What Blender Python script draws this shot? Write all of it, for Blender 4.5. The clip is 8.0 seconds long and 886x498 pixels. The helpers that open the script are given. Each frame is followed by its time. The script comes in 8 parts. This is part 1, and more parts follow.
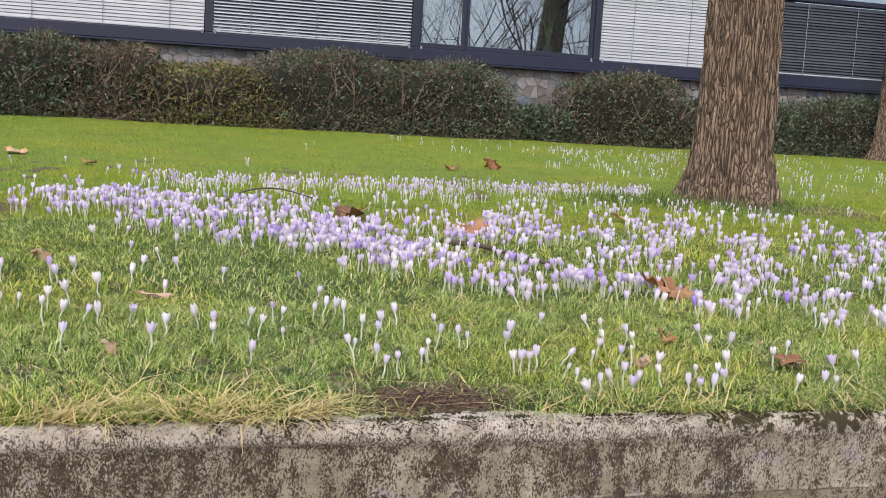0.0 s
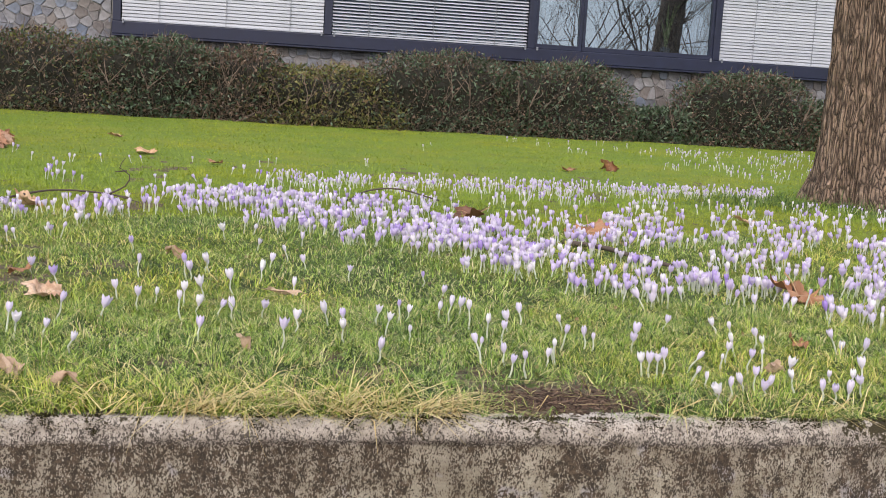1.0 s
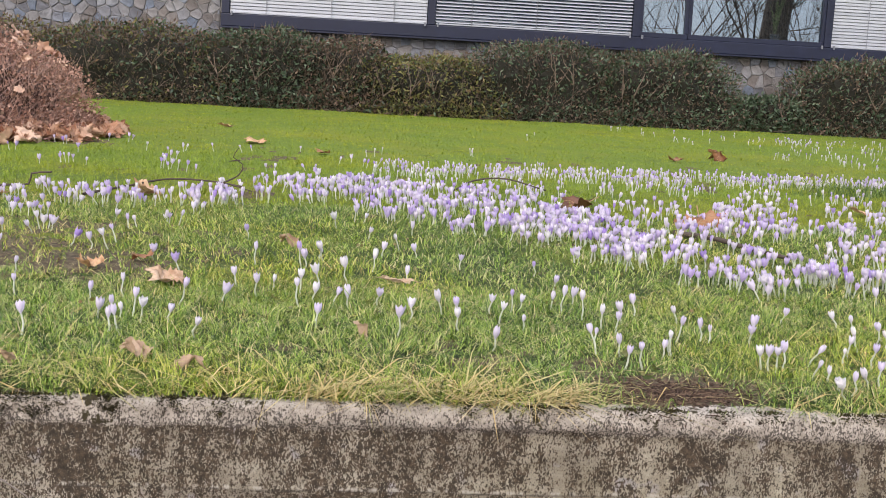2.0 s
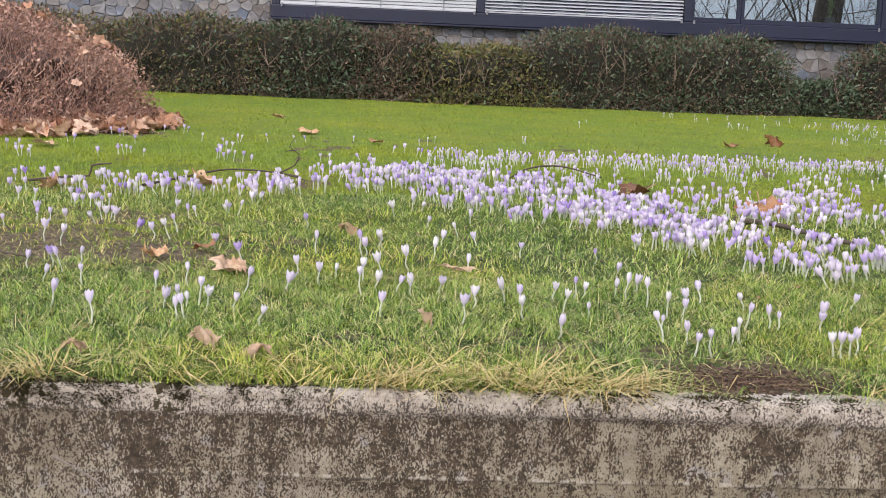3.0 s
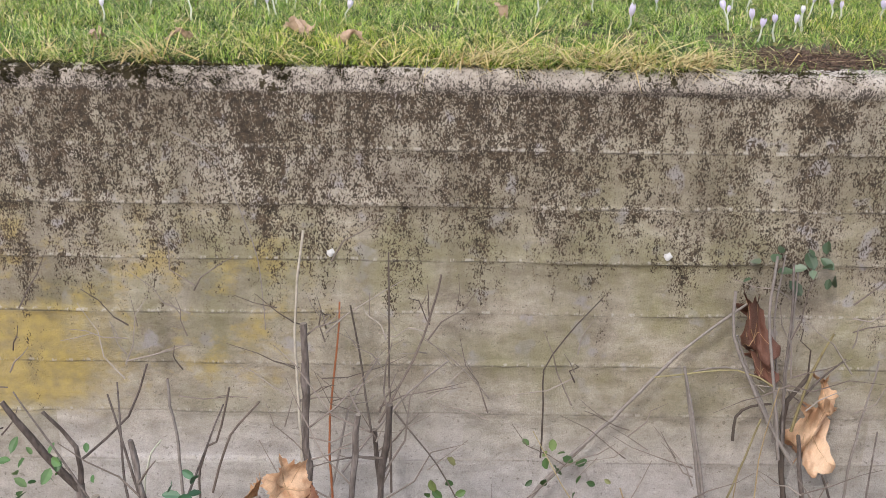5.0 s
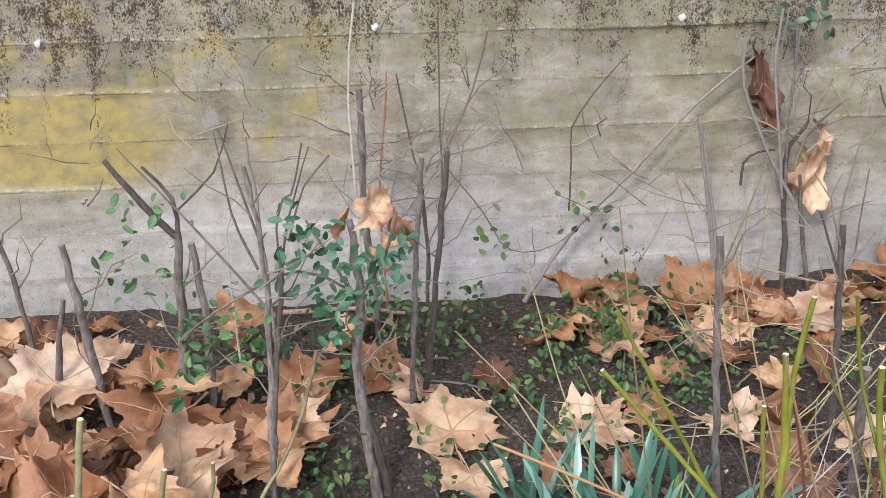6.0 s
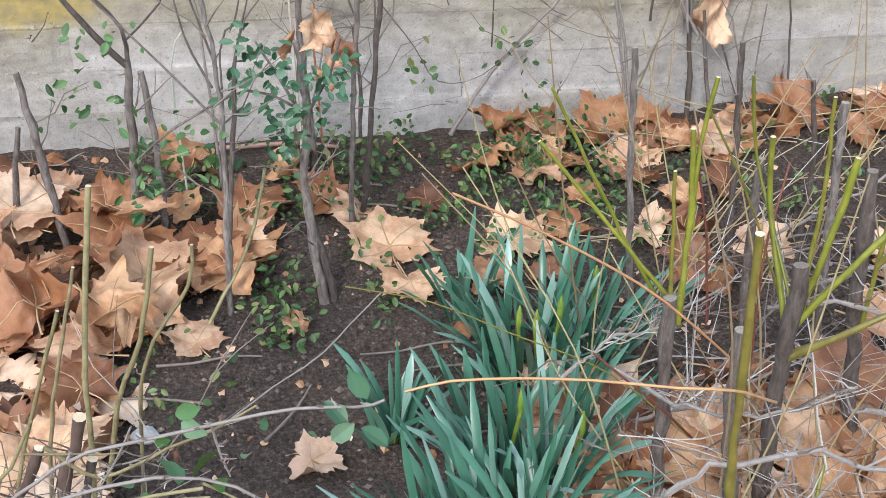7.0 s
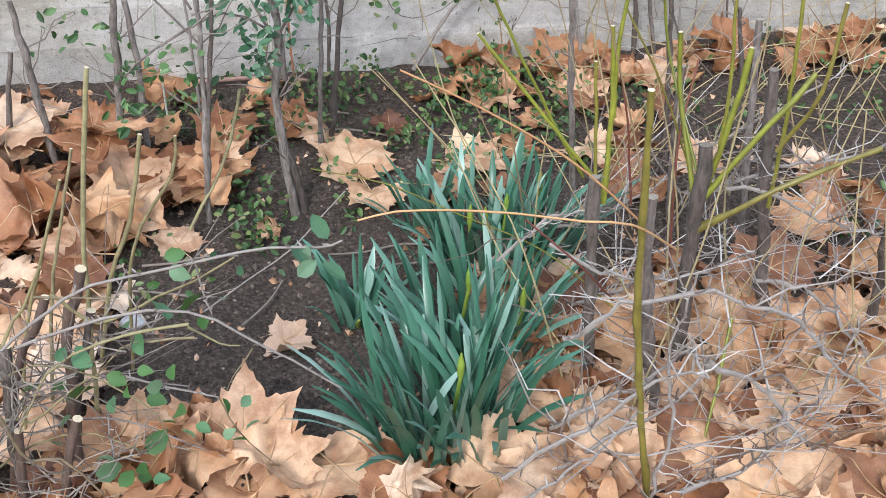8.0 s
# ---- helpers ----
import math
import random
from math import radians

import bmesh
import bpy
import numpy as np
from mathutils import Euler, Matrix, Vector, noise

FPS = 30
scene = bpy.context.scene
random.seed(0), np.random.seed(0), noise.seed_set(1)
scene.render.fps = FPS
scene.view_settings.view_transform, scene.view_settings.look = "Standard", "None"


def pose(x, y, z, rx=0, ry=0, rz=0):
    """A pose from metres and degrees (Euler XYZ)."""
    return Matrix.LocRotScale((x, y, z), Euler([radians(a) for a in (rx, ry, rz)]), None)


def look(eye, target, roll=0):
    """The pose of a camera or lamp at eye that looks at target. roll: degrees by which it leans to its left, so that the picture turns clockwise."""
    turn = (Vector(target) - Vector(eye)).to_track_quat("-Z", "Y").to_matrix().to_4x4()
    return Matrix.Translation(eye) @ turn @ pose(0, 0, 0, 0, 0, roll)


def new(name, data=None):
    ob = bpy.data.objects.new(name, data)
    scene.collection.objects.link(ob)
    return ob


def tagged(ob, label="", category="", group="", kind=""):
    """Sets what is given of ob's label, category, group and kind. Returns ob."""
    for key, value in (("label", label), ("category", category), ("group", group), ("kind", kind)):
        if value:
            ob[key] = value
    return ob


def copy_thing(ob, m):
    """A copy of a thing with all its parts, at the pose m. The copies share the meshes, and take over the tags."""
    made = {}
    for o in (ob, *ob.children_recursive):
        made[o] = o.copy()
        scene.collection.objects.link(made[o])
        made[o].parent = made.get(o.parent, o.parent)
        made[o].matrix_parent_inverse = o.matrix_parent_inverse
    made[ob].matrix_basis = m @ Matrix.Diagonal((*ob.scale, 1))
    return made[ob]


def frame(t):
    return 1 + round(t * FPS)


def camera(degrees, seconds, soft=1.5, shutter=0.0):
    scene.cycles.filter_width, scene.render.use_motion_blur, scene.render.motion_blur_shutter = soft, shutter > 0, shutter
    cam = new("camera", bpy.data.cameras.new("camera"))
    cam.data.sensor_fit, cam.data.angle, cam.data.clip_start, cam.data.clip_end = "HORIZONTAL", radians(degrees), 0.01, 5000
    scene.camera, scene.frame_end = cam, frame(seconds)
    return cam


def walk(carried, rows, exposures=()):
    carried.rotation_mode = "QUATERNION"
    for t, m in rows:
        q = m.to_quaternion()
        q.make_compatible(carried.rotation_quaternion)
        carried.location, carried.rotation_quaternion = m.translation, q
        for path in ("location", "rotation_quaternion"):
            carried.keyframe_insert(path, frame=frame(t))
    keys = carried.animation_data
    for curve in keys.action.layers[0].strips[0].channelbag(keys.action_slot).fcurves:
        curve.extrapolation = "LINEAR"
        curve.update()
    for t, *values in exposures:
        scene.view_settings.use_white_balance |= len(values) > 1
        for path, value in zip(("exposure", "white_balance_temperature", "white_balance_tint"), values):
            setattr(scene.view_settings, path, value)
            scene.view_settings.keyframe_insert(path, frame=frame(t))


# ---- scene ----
# ==== camera and walk ====
cam = camera(43.0, 8.0, soft=0.6)
PATH = [
    (0, (0.658, -1.621, 1.384), (1.209, 0.285, 1.134), 3.4),
    (0.5, (0.644, -1.626, 1.384), (1.138, 0.296, 1.138), 3.4),
    (1, (0.626, -1.625, 1.381), (0.985, 0.326, 1.122), 3.3),
    (1.5, (0.61, -1.628, 1.381), (0.858, 0.337, 1.109), 3.2),
    (3, (0.567, -1.613, 1.373), (0.668, 0.361, 1.064), 2.3),
    (3.5, (0.551, -1.605, 1.367), (0.597, 0.367, 1.04), 1.6),
    (4, (0.537, -1.609, 1.345), (0.568, 0.342, 0.908), 1.1),
    (4.5, (0.537, -1.677, 1.327), (0.55, 0.234, 0.735), 1.1),
    (4.7, (0.536, -1.723, 1.324), (0.547, 0.164, 0.662), 1.0),
    (5.8, (0.402, -1.975, 1.25), (0.468, -0.197, 0.337), -0.1),
    (6, (0.369, -2.037, 1.244), (0.45, -0.293, 0.269), -0.9),
    (6.5, (0.314, -2.155, 1.237), (0.442, -0.508, 0.11), -1.1),
    (7, (0.302, -2.221, 1.241), (0.537, -0.606, 0.086), 1.1),
    (7.5, (0.311, -2.336, 1.244), (0.566, -0.737, 0.07), 1.6),
    (8, (0.302, -2.447, 1.25), (0.575, -0.86, 0.065), 1.7),
]
walk(cam, [(t, look(eye, target, roll)) for t, eye, target, roll in PATH], [(0, 0.12, 6600, 15), (3.5, 0.15, 6600, 15), (4.5, 0.09, 6600, 15), (5.8, 0.42, 6000, 11), (8, 0.5, 5900, 9)])

# ==== world and light ====
world = bpy.data.worlds.new("sky")
scene.world = world
world.use_nodes = True
wn = world.node_tree
wn.nodes.clear()
sky = wn.nodes.new("ShaderNodeTexSky")
sky.sky_type = "NISHITA"
sky.sun_disc = False
sky.sun_elevation = radians(38)
sky.sun_rotation = radians(200)
sky.air_density = 1.6
sky.dust_density = 4.0
mixsky = wn.nodes.new("ShaderNodeMix")
mixsky.data_type = "RGBA"
mixsky.inputs[0].default_value = 0.62
mixsky.inputs[7].default_value = (8.4, 9.1, 10.3, 1)
bg = wn.nodes.new("ShaderNodeBackground")
bg.inputs[1].default_value = 0.155
wout = wn.nodes.new("ShaderNodeOutputWorld")
wn.links.new(sky.outputs[0], mixsky.inputs[6])
wn.links.new(mixsky.outputs[2], bg.inputs[0])
wn.links.new(bg.outputs[0], wout.inputs[0])

sun_data = bpy.data.lights.new("sun", "SUN")
sun_data.energy = 2.0
sun_data.angle = radians(11)
sun_data.color = (1.0, 0.96, 0.9)
sun = new("sun", sun_data)
sun.matrix_world = look((-6, -12, 12), (0, 0, 0))

# ==== materials ====


def ramp(nt, fac, stops):
    n = nt.nodes.new("ShaderNodeValToRGB")
    while len(n.color_ramp.elements) < len(stops):
        n.color_ramp.elements.new(0.5)
    for e, (p, c) in zip(n.color_ramp.elements, stops):
        e.position = p
        e.color = (*c, 1) if len(c) == 3 else c
    nt.links.new(fac, n.inputs[0])
    return n.outputs[0]


def noise_tex(nt, vec, scale, detail=4, rough=0.55, stretch=None):
    if stretch:
        mp = nt.nodes.new("ShaderNodeMapping")
        mp.inputs["Scale"].default_value = stretch
        nt.links.new(vec, mp.inputs[0])
        vec = mp.outputs[0]
    n = nt.nodes.new("ShaderNodeTexNoise")
    n.inputs["Scale"].default_value = scale
    n.inputs["Detail"].default_value = detail
    n.inputs["Roughness"].default_value = rough
    nt.links.new(vec, n.inputs["Vector"])
    return n.outputs[0]


def mix(nt, fac, a, b, blend="MIX"):
    n = nt.nodes.new("ShaderNodeMix")
    n.data_type = "RGBA"
    n.blend_type = blend
    for sock, v in ((n.inputs[0], fac), (n.inputs[6], a), (n.inputs[7], b)):
        if isinstance(v, (int, float)):
            sock.default_value = v
        elif isinstance(v, tuple):
            sock.default_value = (*v, 1)
        else:
            nt.links.new(v, sock)
    return n.outputs[2]


def calc(nt, op, a, b=0.0, clamp=False):
    n = nt.nodes.new("ShaderNodeMath")
    n.operation = op
    n.use_clamp = clamp
    for sock, v in zip(n.inputs, (a, b)):
        if isinstance(v, (int, float)):
            sock.default_value = v
        else:
            nt.links.new(v, sock)
    return n.outputs[0]


def span(nt, v, lo, hi, a=0.0, b=1.0):
    n = nt.nodes.new("ShaderNodeMapRange")
    for i, x in enumerate((lo, hi, a, b), 1):
        n.inputs[i].default_value = x
    nt.links.new(v, n.inputs[0])
    return n.outputs[0]


def begin(name, rough=0.8):
    m = bpy.data.materials.new(name)
    m.use_nodes = True
    nt = m.node_tree
    b = nt.nodes["Principled BSDF"]
    b.inputs["Roughness"].default_value = rough
    tc = nt.nodes.new("ShaderNodeTexCoord")
    return m, nt, b, tc.outputs["Object"]


def bump(nt, b, height, strength, dist=0.01):
    n = nt.nodes.new("ShaderNodeBump")
    n.inputs["Strength"].default_value = strength
    n.inputs["Distance"].default_value = dist
    nt.links.new(height, n.inputs["Height"])
    nt.links.new(n.outputs[0], b.inputs["Normal"])


def varied(name, stops, rough=0.7, source="island", grain=60, grain_amount=0.35, relief=0.3, dist=0.003, translucent=0.0, specular=0.5, stretch=None, tone=None):
    """A material whose hue changes from piece to piece, with a grain of its own."""
    m, nt, b, vec = begin(name, rough)
    if source == "island":
        r = nt.nodes.new("ShaderNodeNewGeometry").outputs["Random Per Island"]
    else:
        r = nt.nodes.new("ShaderNodeObjectInfo").outputs["Random"]
    col = ramp(nt, r, stops)
    g = noise_tex(nt, vec, grain, 5, 0.6, stretch)
    g2 = noise_tex(nt, vec, grain * 0.2, 3)
    col = mix(nt, grain_amount, col, ramp(nt, g, [(0.3, (0.35, 0.33, 0.3)), (0.7, (1.25, 1.25, 1.25))]), "MULTIPLY")
    col = mix(nt, grain_amount * 0.8, col, ramp(nt, g2, [(0.3, (0.55, 0.5, 0.45)), (0.65, (1.15, 1.15, 1.15))]), "MULTIPLY")
    if tone:
        col = mix(nt, span(nt, noise_tex(nt, vec, tone[0], 5, 0.6), 0.44, 0.6, 0.0, 0.75), col, mix(nt, 1.0, col, tone[1], "MULTIPLY"))
        col = mix(nt, span(nt, noise_tex(nt, vec, tone[0] * 2.7, 4, 0.6), 0.5, 0.68, 0.0, 0.6), col, mix(nt, 1.0, col, tone[2], "MULTIPLY"))
    nt.links.new(col, b.inputs["Base Color"])
    b.inputs["Specular IOR Level"].default_value = specular
    if relief:
        bump(nt, b, g, relief, dist)
    if translucent:
        tr = nt.nodes.new("ShaderNodeBsdfTranslucent")
        nt.links.new(col, tr.inputs[0])
        ms = nt.nodes.new("ShaderNodeMixShader")
        ms.inputs[0].default_value = translucent
        nt.links.new(b.outputs[0], ms.inputs[1])
        nt.links.new(tr.outputs[0], ms.inputs[2])
        nt.links.new(ms.outputs[0], nt.nodes["Material Output"].inputs[0])
    return m


def concrete():
    """Board-marked concrete: each board its own tint, a brown-black crust that runs down in fine drips, ochre algae and a pale foot."""
    m, nt, b, vec = begin("weathered_concrete", 0.9)
    sep = nt.nodes.new("ShaderNodeSeparateXYZ")
    nt.links.new(vec, sep.inputs[0])
    x, z = sep.outputs[0], sep.outputs[2]
    centred = lambda v, k: calc(nt, "MULTIPLY", calc(nt, "SUBTRACT", v, 0.5), k)  # noqa: E731
    both = lambda a, c: calc(nt, "MULTIPLY", a, c, True)  # noqa: E731
    big = noise_tex(nt, vec, 3.0, 4, 0.6)
    fine = noise_tex(nt, vec, 420, 4, 0.7)
    warp = nt.nodes.new("ShaderNodeTexNoise")
    warp.inputs["Scale"].default_value = 120
    warp.inputs["Detail"].default_value = 2
    nt.links.new(vec, warp.inputs["Vector"])
    crook = mix(nt, 0.007, vec, warp.outputs[1], "ADD")
    grain = noise_tex(nt, crook, 360, 5, 0.64, (1.0, 1.0, 0.55))
    mid = noise_tex(nt, vec, 44, 5, 0.65, (1.0, 1.0, 0.7))
    drip = noise_tex(nt, vec, 11, 6, 0.7, (1.3, 1.0, 0.2))
    # boards: a tint of its own for each length of each board
    board = calc(nt, "FLOOR", calc(nt, "ADD", calc(nt, "MULTIPLY", z, 10.0), calc(nt, "ADD", 0.3, centred(noise_tex(nt, vec, 5, 3), 0.12))))
    length = calc(nt, "FLOOR", calc(nt, "ADD", calc(nt, "MULTIPLY", x, 1.35), calc(nt, "MULTIPLY", board, 0.61)))
    cell = nt.nodes.new("ShaderNodeCombineXYZ")
    nt.links.new(board, cell.inputs[0])
    nt.links.new(length, cell.inputs[1])
    white = nt.nodes.new("ShaderNodeTexWhiteNoise")
    nt.links.new(cell.outputs[0], white.inputs[0])
    base = ramp(nt, noise_tex(nt, vec, 13, 6, 0.72, (0.6, 1, 1.3)), [(0.30, (0.235, 0.205, 0.16)), (0.48, (0.42, 0.38, 0.305)), (0.68, (0.57, 0.53, 0.445))])
    low = both(span(nt, z, 0.34, 0.12), span(nt, big, 0.30, 0.5, 0.35, 1.0))
    base = mix(nt, calc(nt, "MULTIPLY", low, 0.82), base, ramp(nt, mid, [(0.3, (0.46, 0.45, 0.455)), (0.7, (0.60, 0.59, 0.595))]))
    base = mix(nt, 0.75, base, ramp(nt, white.outputs[0], [(0.0, (0.78, 0.75, 0.70)), (0.5, (1.0, 0.98, 0.95)), (1.0, (1.12, 1.10, 1.14))]), "MULTIPLY")
    base = mix(nt, 0.34, base, ramp(nt, fine, [(0.32, (0.30, 0.28, 0.25)), (0.6, (1.15, 1.15, 1.15))]), "MULTIPLY")
    pits = calc(nt, "MULTIPLY", span(nt, noise_tex(nt, crook, 130, 4, 0.6), 0.60, 0.68), 0.55)
    base = mix(nt, pits, base, (0.13, 0.11, 0.09))
    base = mix(nt, 0.55, base, ramp(nt, noise_tex(nt, vec, 27, 5, 0.7, (0.7, 1, 1.2)), [(0.32, (0.62, 0.58, 0.52)), (0.62, (1.1, 1.1, 1.1))]), "MULTIPLY")
    # cement-grey flakes where the skin has come off
    flake = both(span(nt, noise_tex(nt, vec, 21, 3, 0.45), 0.60, 0.66), span(nt, z, 0.24, 0.42, 0.0, 0.8))
    base = mix(nt, flake, base, (0.41, 0.385, 0.40))
    joint = calc(nt, "ADD", calc(nt, "MULTIPLY", z, 10.0), calc(nt, "ADD", 0.3, centred(noise_tex(nt, vec, 5, 3), 0.12)))
    way = calc(nt, "SUBTRACT", calc(nt, "FRACT", joint), 0.5)
    joint = calc(nt, "ABSOLUTE", way)
    lip = both(both(span(nt, joint, 0.43, 0.46), span(nt, way, 0.02, -0.02)), span(nt, noise_tex(nt, vec, 70, 4, 0.7, (1, 1, 0.3)), 0.52, 0.60, 0.0, 0.75))
    joint = both(span(nt, joint, 0.474, 0.496), span(nt, noise_tex(nt, vec, 9, 5, 0.75), 0.40, 0.60, 0.0, 0.85))
    # green film, grey-brown grime and ochre algae
    green = both(span(nt, noise_tex(nt, vec, 4.6, 5, 0.65), 0.44, 0.60), both(span(nt, z, 0.84, 0.6, 0.0, 0.55), span(nt, z, 0.18, 0.36)))
    base = mix(nt, green, base, (0.225, 0.215, 0.085))
    grime = both(span(nt, noise_tex(nt, vec, 5, 6, 0.75, (1.2, 1.0, 0.5)), 0.40, 0.62, 0.0, 0.55), span(nt, z, 0.22, 0.5))
    base = mix(nt, grime, base, (0.165, 0.14, 0.105))
    ragged = calc(nt, "ADD", z, centred(noise_tex(nt, vec, 16, 5, 0.7), 0.07))
    edge_x = calc(nt, "ADD", x, centred(noise_tex(nt, vec, 7.5, 5, 0.7), 0.34))
    ochre = both(both(span(nt, ragged, 0.255, 0.295), span(nt, ragged, 0.49, 0.46)), span(nt, edge_x, -0.02, -0.14))
    spots = both(both(span(nt, z, 0.28, 0.34), span(nt, z, 0.70, 0.60)), both(span(nt, edge_x, 0.42, 0.2), span(nt, noise_tex(nt, vec, 11, 5, 0.65, (1, 1, 1.4)), 0.5, 0.62, 0.0, 0.75)))
    ochre = calc(nt, "MULTIPLY", calc(nt, "MAXIMUM", ochre, spots), 0.78)
    base = mix(nt, ochre, base, ramp(nt, noise_tex(nt, vec, 34, 4), [(0.32, (0.30, 0.235, 0.10)), (0.6, (0.49, 0.365, 0.10))]))
    level = ramp(nt, span(nt, z, 0.2, 0.9), [(0.0, (0.0, 0.0, 0.0)), (0.36, (0.05, 0.05, 0.05)), (0.62, (0.40, 0.40, 0.40)), (0.8, (0.56, 0.56, 0.56)), (1.0, (0.60, 0.60, 0.60))])
    score = calc(nt, "ADD", centred(grain, 4.6), centred(mid, 2.5))
    score = calc(nt, "ADD", score, calc(nt, "ADD", centred(drip, 2.3), centred(big, 1.3)))
    score = calc(nt, "ADD", score, calc(nt, "SUBTRACT", level, 0.52))
    score = calc(nt, "ADD", score, span(nt, x, 0.9, -0.2, 0.0, 0.16))
    score = calc(nt, "ADD", score, span(nt, calc(nt, "ADD", z, centred(drip, 0.75)), 0.58, 0.30, 0.0, -1.0))
    dark = span(nt, score, -0.12, 0.24)
    crust = ramp(nt, noise_tex(nt, vec, 95, 5, 0.7), [(0.33, (0.013, 0.009, 0.005)), (0.5, (0.047, 0.031, 0.018)), (0.68, (0.125, 0.087, 0.056))])
    wall_col = mix(nt, calc(nt, "MULTIPLY", dark, 0.95), base, crust)
    wall_col = mix(nt, lip, wall_col, (0.50, 0.46, 0.40))
    wall_col = mix(nt, both(joint, span(nt, z, 0.08, 0.45, 0.3, 1.0)), wall_col, (0.055, 0.044, 0.034))
    # coping: pale worn cement with pores
    cap_col = ramp(nt, noise_tex(nt, vec, 42, 6, 0.75), [(0.30, (0.24, 0.205, 0.175)), (0.45, (0.46, 0.405, 0.345)), (0.66, (0.63, 0.57, 0.505))])
    pores = span(nt, calc(nt, "ADD", calc(nt, "ADD", centred(grain, 3.4), centred(mid, 1.3)), span(nt, z, 0.9, 0.868, 0.08, 0.36)), 0.20, 0.40)
    cap_col = mix(nt, calc(nt, "MULTIPLY", pores, 0.88), cap_col, (0.05, 0.040, 0.032))
    spots = calc(nt, "ADD", centred(noise_tex(nt, vec, 60, 5, 0.65), 1.8), centred(noise_tex(nt, vec, 5.0, 3), 1.5))
    spots = calc(nt, "ADD", spots, calc(nt, "ADD", span(nt, z, 0.872, 0.905, -0.22, -0.02), calc(nt, "MAXIMUM", span(nt, x, 0.55, 0.0, 0.0, 0.14), span(nt, x, 1.15, 1.7, 0.0, 0.17))))
    capped = mix(nt, span(nt, spots, 0.04, 0.12), cap_col, mix(nt, fine, (0.012, 0.010, 0.005), (0.085, 0.066, 0.026)))
    edge = calc(nt, "ADD", z, centred(noise_tex(nt, vec, 20, 5, 0.7), 0.026))
    nt.links.new(mix(nt, span(nt, edge, 0.862, 0.870), wall_col, capped), b.inputs["Base Color"])
    bump(nt, b, calc(nt, "ADD", calc(nt, "MULTIPLY", fine, 0.5), calc(nt, "MULTIPLY", calc(nt, "ADD", grain, mid), 1.3)), 0.7, 0.005)
    return m


def soil_mat(name, stops, scale=38):
    m, nt, b, vec = begin(name, 0.95)
    n1, n2 = noise_tex(nt, vec, scale, 8, 0.7), noise_tex(nt, vec, 2.5, 4)
    col = mix(nt, 0.4, ramp(nt, n1, stops), ramp(nt, n2, [(0.35, (0.6, 0.6, 0.6)), (0.65, (1.3, 1.25, 1.2))]), "MULTIPLY")
    nt.links.new(col, b.inputs["Base Color"])
    bump(nt, b, n1, 0.9, 0.02)
    return m


def lawn_mat():
    m, nt, b, vec = begin("mossy_lawn", 0.95)
    n1, n2, n3 = noise_tex(nt, vec, 75, 6, 0.72), noise_tex(nt, vec, 1.5, 5, 0.6), noise_tex(nt, vec, 6, 5, 0.65)
    n4 = noise_tex(nt, vec, 3.2, 5, 0.7)
    col = ramp(nt, n1, [(0.3, (0.07, 0.11, 0.010)), (0.52, (0.16, 0.24, 0.019)), (0.74, (0.25, 0.345, 0.031))])
    sep = nt.nodes.new("ShaderNodeSeparateXYZ")
    nt.links.new(vec, sep.inputs[0])
    # near ground painted darker to hold the shade between grass blades
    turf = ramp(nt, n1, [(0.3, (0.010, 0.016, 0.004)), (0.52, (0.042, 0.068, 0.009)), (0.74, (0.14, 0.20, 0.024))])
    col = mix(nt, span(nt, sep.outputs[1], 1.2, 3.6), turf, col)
    col = mix(nt, span(nt, n2, 0.46, 0.62, 0, 0.65), col, mix(nt, n1, (0.14, 0.17, 0.008), (0.33, 0.34, 0.03)))
    col = mix(nt, span(nt, n4, 0.56, 0.68, 0, 0.55), col, mix(nt, n1, (0.03, 0.05, 0.006), (0.11, 0.16, 0.015)))
    col = mix(nt, span(nt, n3, 0.64, 0.72, 0, 0.7), col, mix(nt, n1, (0.045, 0.03, 0.018), (0.17, 0.13, 0.075)))
    nt.links.new(col, b.inputs["Base Color"])
    bump(nt, b, n1, 0.9, 0.02)
    return m


def glass_mat():
    m, nt, b, vec = begin("window_glass", 0.02)
    b.inputs["Base Color"].default_value = (0.9, 0.95, 0.95, 1)
    gl = nt.nodes.new("ShaderNodeBsdfGlossy")
    gl.inputs["Roughness"].default_value = 0.01
    gl.inputs["Color"].default_value = (0.58, 0.70, 0.80, 1)
    tr = nt.nodes.new("ShaderNodeBsdfTransparent")
    tr.inputs[0].default_value = (0.56, 0.65, 0.70, 1)
    ms = nt.nodes.new("ShaderNodeMixShader")
    ms.inputs[0].default_value = 0.44
    nt.links.new(tr.outputs[0], ms.inputs[1])
    nt.links.new(gl.outputs[0], ms.inputs[2])
    nt.links.new(ms.outputs[0], nt.nodes["Material Output"].inputs[0])
    return m


